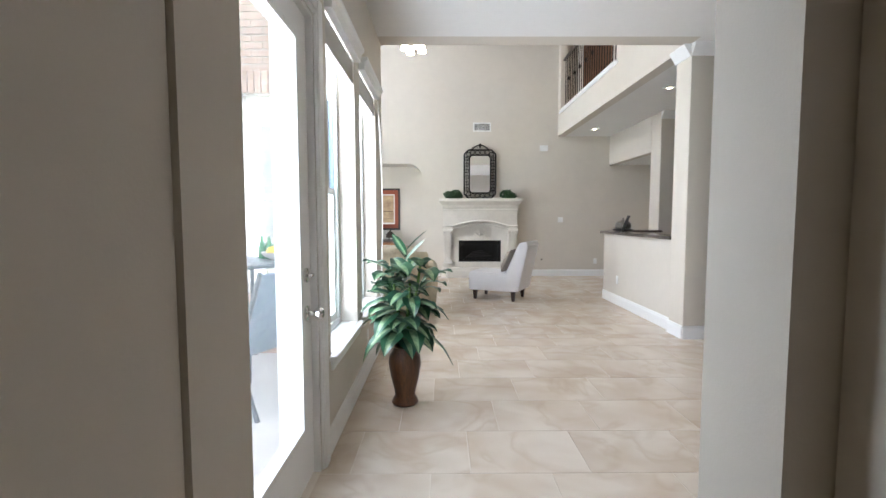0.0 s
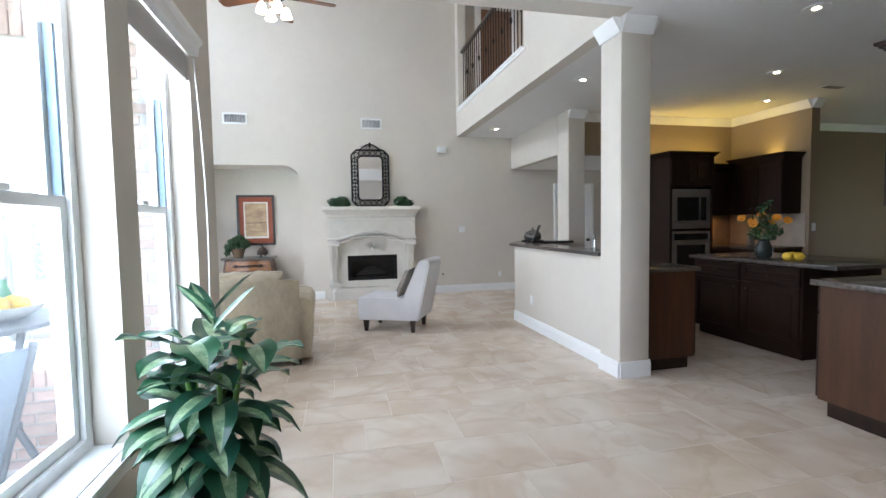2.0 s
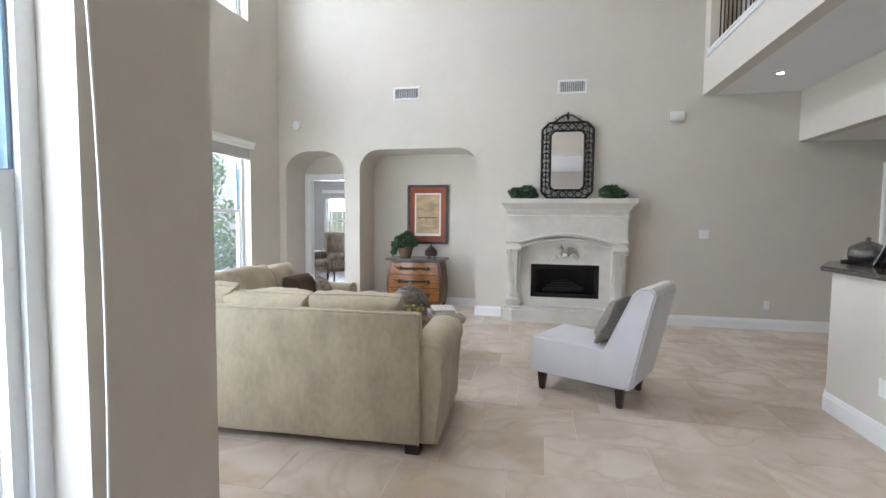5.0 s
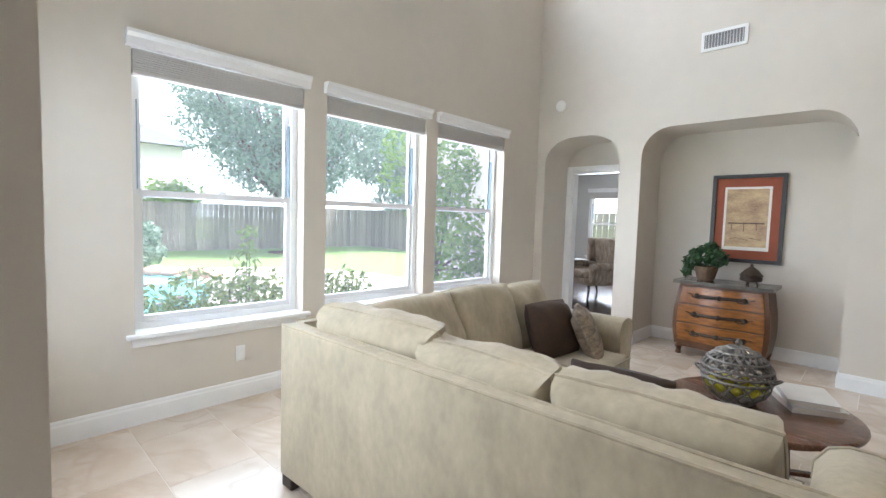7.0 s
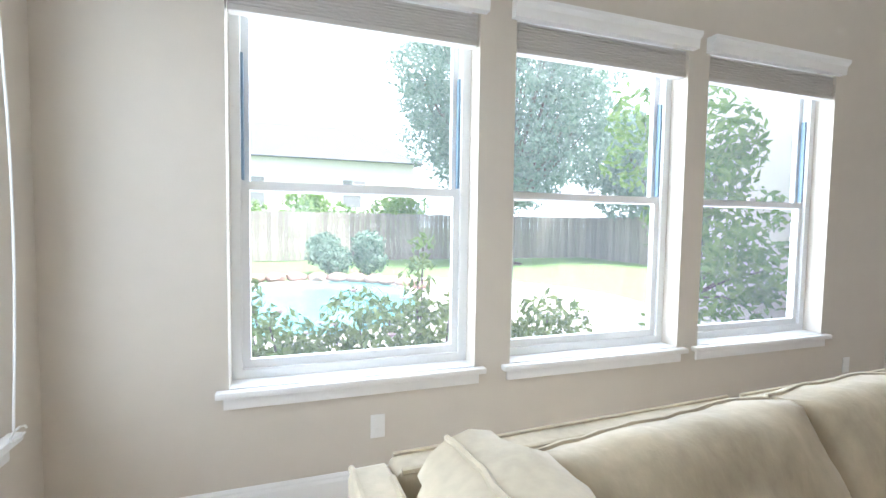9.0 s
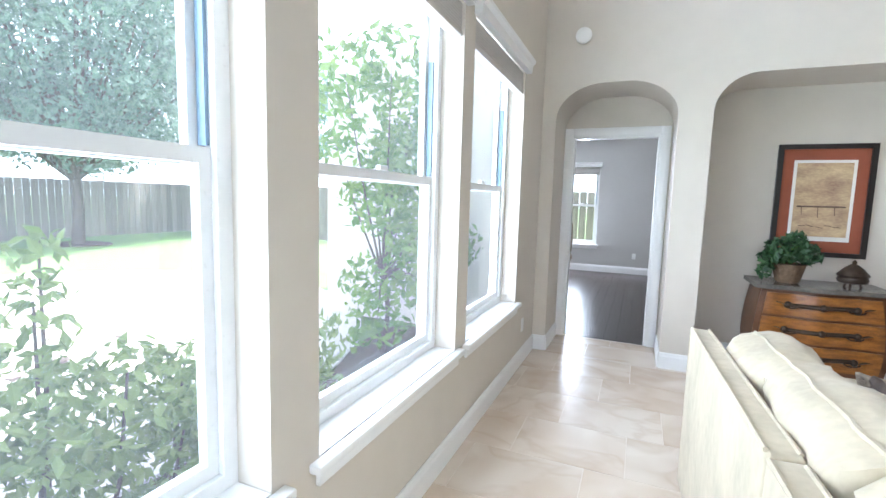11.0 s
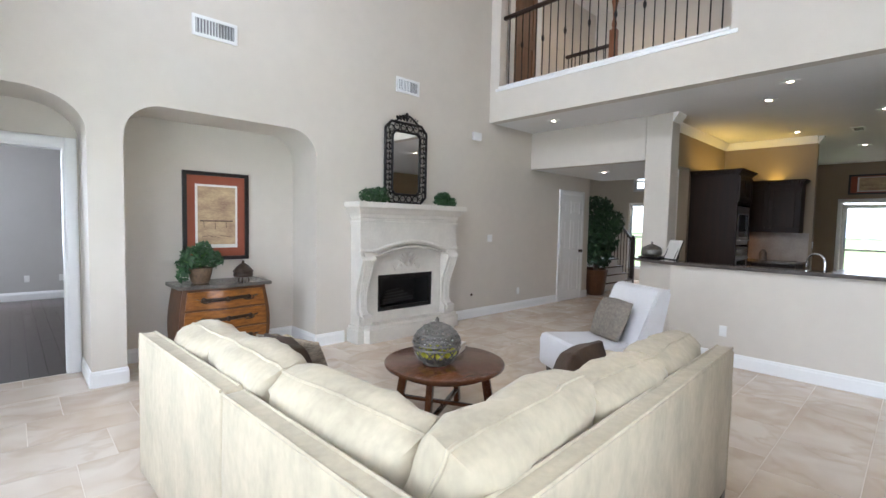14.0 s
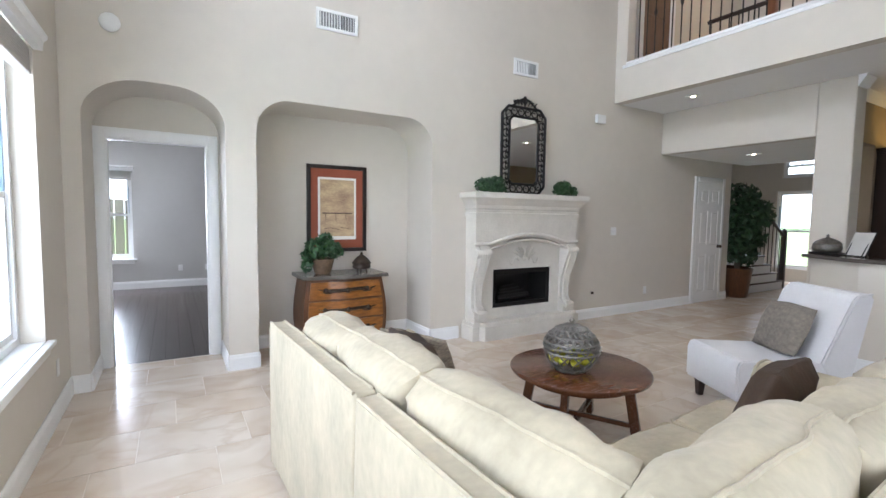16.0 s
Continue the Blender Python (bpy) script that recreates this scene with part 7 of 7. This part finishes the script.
BOTTLE = mat("green_bottle_glass", (0.03, 0.20, 0.06), 0.12, vary=0.2, scale=20)
for k in range(3):
    bt = thing("bottle", "small green glass bottle on the patio table", "bottle", (-1.66 + 0.075 * k, 4.66 - 0.03 * k, 0.90), 0, "patio bottles")
    bm = bmesh.new()
    lathe(bm, [(0.03, 0), (0.033, 0.01), (0.033, 0.11), (0.014, 0.16), (0.013, 0.20)], 14)
    part("glass_body", bm, BOTTLE, bt, smooth=50)
    bm = bmesh.new()
    lathe(bm, [(0.016, 0.198), (0.016, 0.215), (0.001, 0.217)], 12)
    part("cap", bm, STEEL, bt, "metal cap", 40)

# added glowing ring low in the far distance, all round, brightening sky and yard
SKY_GLOW = mat("sky_glow_ring", (0, 0, 0), 1.0, emit=(0.94, 0.975, 1.0), power=1.5)
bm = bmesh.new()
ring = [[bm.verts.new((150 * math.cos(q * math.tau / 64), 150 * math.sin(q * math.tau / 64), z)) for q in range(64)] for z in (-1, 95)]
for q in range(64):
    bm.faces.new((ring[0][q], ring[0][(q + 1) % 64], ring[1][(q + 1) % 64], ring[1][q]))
setting("backdrop", bm, SKY_GLOW, "added glowing ring standing in for bright sky in the far distance", "sky")

# ---- pieces of the setting: floor tiles, wood boards, bricks ----


def tile_mesh(w, d, name):
    bm = bmesh.new()
    g = 0.002
    b, t = [(-w / 2 + g, -d / 2 + g), (w / 2 - g, -d / 2 + g), (w / 2 - g, d / 2 - g), (-w / 2 + g, d / 2 - g)], 0.0008
    lo = [bm.verts.new((x, y, -0.011)) for x, y in b]
    mid = [bm.verts.new((x, y, -0.0008)) for x, y in b]
    hi = [bm.verts.new((x - math.copysign(t, x), y - math.copysign(t, y), 0)) for x, y in b]
    for i in range(4):
        j = (i + 1) % 4
        bm.faces.new((lo[i], lo[j], mid[j], mid[i])), bm.faces.new((mid[i], mid[j], hi[j], hi[i]))
    bm.faces.new(hi)
    me = bpy.data.meshes.new(name)
    bm.to_mesh(me)
    bm.free()
    return me


TW, TD = 0.60, 0.45
floor_ob = bpy.data.objects["floor"]
tile_me = tile_mesh(TW, TD, "tile")
tile_me.materials.append(TILE)
zones = [(-3.57, 2.53, 5.24, 10.4), (-3.45, -2.472, 10.4, 11.0), (-2.225, -0.435, 10.4, 11.0), (-0.64, 2.53, 1.42, 5.24), (2.53, 11.0, 3.5, 8.3), (2.53, 3.05, 1.42, 3.5), (2.53, 5.62, 8.3, 10.4), (5.62, 9.4, 8.45, 13.4), (-0.42, 0.49, 1.2, 1.42), (-0.43, 0.57, -1.6, 1.2)]
near, far = 0, []
for zi, (x0, x1, y0, y1) in enumerate(zones):
    for j in range(math.floor(y0 / TD) - 1, math.ceil(y1 / TD) + 1):
        for i in range(math.floor(x0 / TW) - 2, math.ceil(x1 / TW) + 2):
            cx, cy = (i + 0.5) * TW + (j % 3) * TW / 3 + 0.11, (j + 0.5) * TD
            a, b, c, d = max(cx - TW / 2, x0), min(cx + TW / 2, x1), max(cy - TD / 2, y0), min(cy + TD / 2, y1)
            if b - a < 0.02 or d - c < 0.02:
                continue
            whole = b - a > TW - 0.001 and d - c > TD - 0.001
            if whole and near < 290 and (zi == 3 or (zi == 0 and (cy < 9.6)) or (zi == 4 and cx < 4.2)):
                ob = new("tile", tile_me)
                ob.parent, ob.location = floor_ob, (cx, cy, random.uniform(-0.0004, 0.0))
                near += 1
            else:
                far.append((a, b, c, d))
vs, fs = [], []
for a, b, c, d in far:
    n, g = len(vs), 0.002
    vs += [(a + g, c + g, -0.011), (b - g, c + g, -0.011), (b - g, d - g, -0.011), (a + g, d - g, -0.011), (a + g, c + g, -0.0004), (b - g, c + g, -0.0004), (b - g, d - g, -0.0004), (a + g, d - g, -0.0004)]
    fs += [(n + 4, n + 5, n + 6, n + 7), (n, n + 1, n + 5, n + 4), (n + 1, n + 2, n + 6, n + 5), (n + 2, n + 3, n + 7, n + 6), (n + 3, n, n + 4, n + 7)]
me = bpy.data.meshes.new("tile_rest")
me.from_pydata(vs, [], fs)
me.materials.append(TILE)
ob = new("tile_rest", me)
ob.parent = floor_ob
ob["kind"] = "stuff"

wood_ob = bpy.data.objects["floor_bedroom"]
bm = bmesh.new()
box(bm, -0.062, 0.062, 0.001, 0.999, -0.011, 0.0)
board_me = bpy.data.meshes.new("floor_board")
bm.to_mesh(board_me)
bm.free()
board_me.materials.append(DARKWOOD)
for i in range(50):
    cuts = [11.02] + [c for c in (11.3 + 0.37 * (i * 5 % 7) + 1.25 * k for k in range(4)) if c < 15.8] + [16.0]
    for c0, c1 in zip(cuts, cuts[1:]):
        o = new("floor_board", board_me)
        o.parent, o.location, o.scale = wood_ob, (-6.18 + 0.126 * i, c0, 0), (1, c1 - c0 - 0.001, 1)

# brick skin of the return wall and of the breakfast wall, seen from the patio
brick_wall = tagged(new("wall_brick"), "pinkish brick outer wall of the patio", "wall", kind="structure")
bm = bmesh.new()
plate(bm, rect(-3.79, -0.845, -0.15, 5.6), [rect(-3.34, -2.08, SILL - 0.06, HEAD + 0.02), rect(-1.92, -1.36, SILL - 0.06, HEAD + 0.02)], 4.94, 5.017, XZ)
part("mortar_bed", bm, MORTAR, brick_wall)
bm = bmesh.new()
box(bm, -0.101, 0.101, -0.012, 0.006, -0.0285, 0.0285, 0.004, 1)
brick_me = bpy.data.meshes.new("brick")
bm.to_mesh(brick_me)
bm.free()
brick_me.materials.append(BRICKM)
bm = bmesh.new()
box(bm, -0.0285, 0.0285, -0.014, 0.006, -0.101, 0.101, 0.004, 1)
soldier_me = bpy.data.meshes.new("brick")
bm.to_mesh(soldier_me)
bm.free()
soldier_me.materials.append(BRICKM)
holes = [(-3.34, -2.08), (-1.92, -1.36)]
for j in range(40):
    z = -0.11 + j * 0.068
    for i in range(15):
        x = -3.72 + i * 0.212 + (j % 2) * 0.106
        if x > -0.90 or x < -3.75:
            continue
        if any(a - 0.12 < x < b + 0.12 and SILL - 0.16 < z < HEAD + 0.26 for a, b in holes):
            if not any(a - 0.12 < x < a - 0.0 or b < x < b + 0.12 for a, b in holes) or not SILL - 0.05 < z < HEAD:
                continue
            o = new("brick", brick_me)
            a = next(((a, b) for a, b in holes if a - 0.12 < x < b + 0.12))
            o.parent, o.location, o.scale = brick_wall, ((a[0] - 0.055) if x < a[0] else (a[1] + 0.055), 4.942, z), (0.5, 1, 1)
            continue
        o = new("brick", brick_me)
        o.parent, o.location = brick_wall, (x, 4.942 + random.uniform(-0.002, 0.002), z)
# upper courses, joined
bv, bf = [], []
for j in range(40, 82):
    z = -0.11 + j * 0.068
    for i in range(15):
        x = -3.72 + i * 0.212 + (j % 2) * 0.106
        if -3.75 < x < -0.90:
            n = len(bv)
            bv += [(x + sx * 0.101, 4.93 + (0.02 if back else random.uniform(-0.002, 0.002)), z + sz * 0.0285) for back in (0, 1) for sx, sz in ((-1, -1), (1, -1), (1, 1), (-1, 1))]
            bf += [(n, n + 1, n + 2, n + 3), (n, n + 4, n + 5, n + 1), (n + 1, n + 5, n + 6, n + 2), (n + 2, n + 6, n + 7, n + 3), (n + 3, n + 7, n + 4, n)]
me = bpy.data.meshes.new("brick_rest")
me.from_pydata(bv, [], bf)
me.materials.append(BRICKM)
ob = new("brick_rest", me)
ob.parent = brick_wall
ob["kind"] = "stuff"
for a, b in holes:
    for k in range(round((b - a + 0.14) / 0.066)):
        for z in (HEAD + 0.13, SILL - 0.115):
            o = new("brick", soldier_me)
            o.parent, o.location, o.scale = brick_wall, (a - 0.04 + 0.066 * k, 4.938, z), (1, 1, 1 if z > 1 else 0.5)
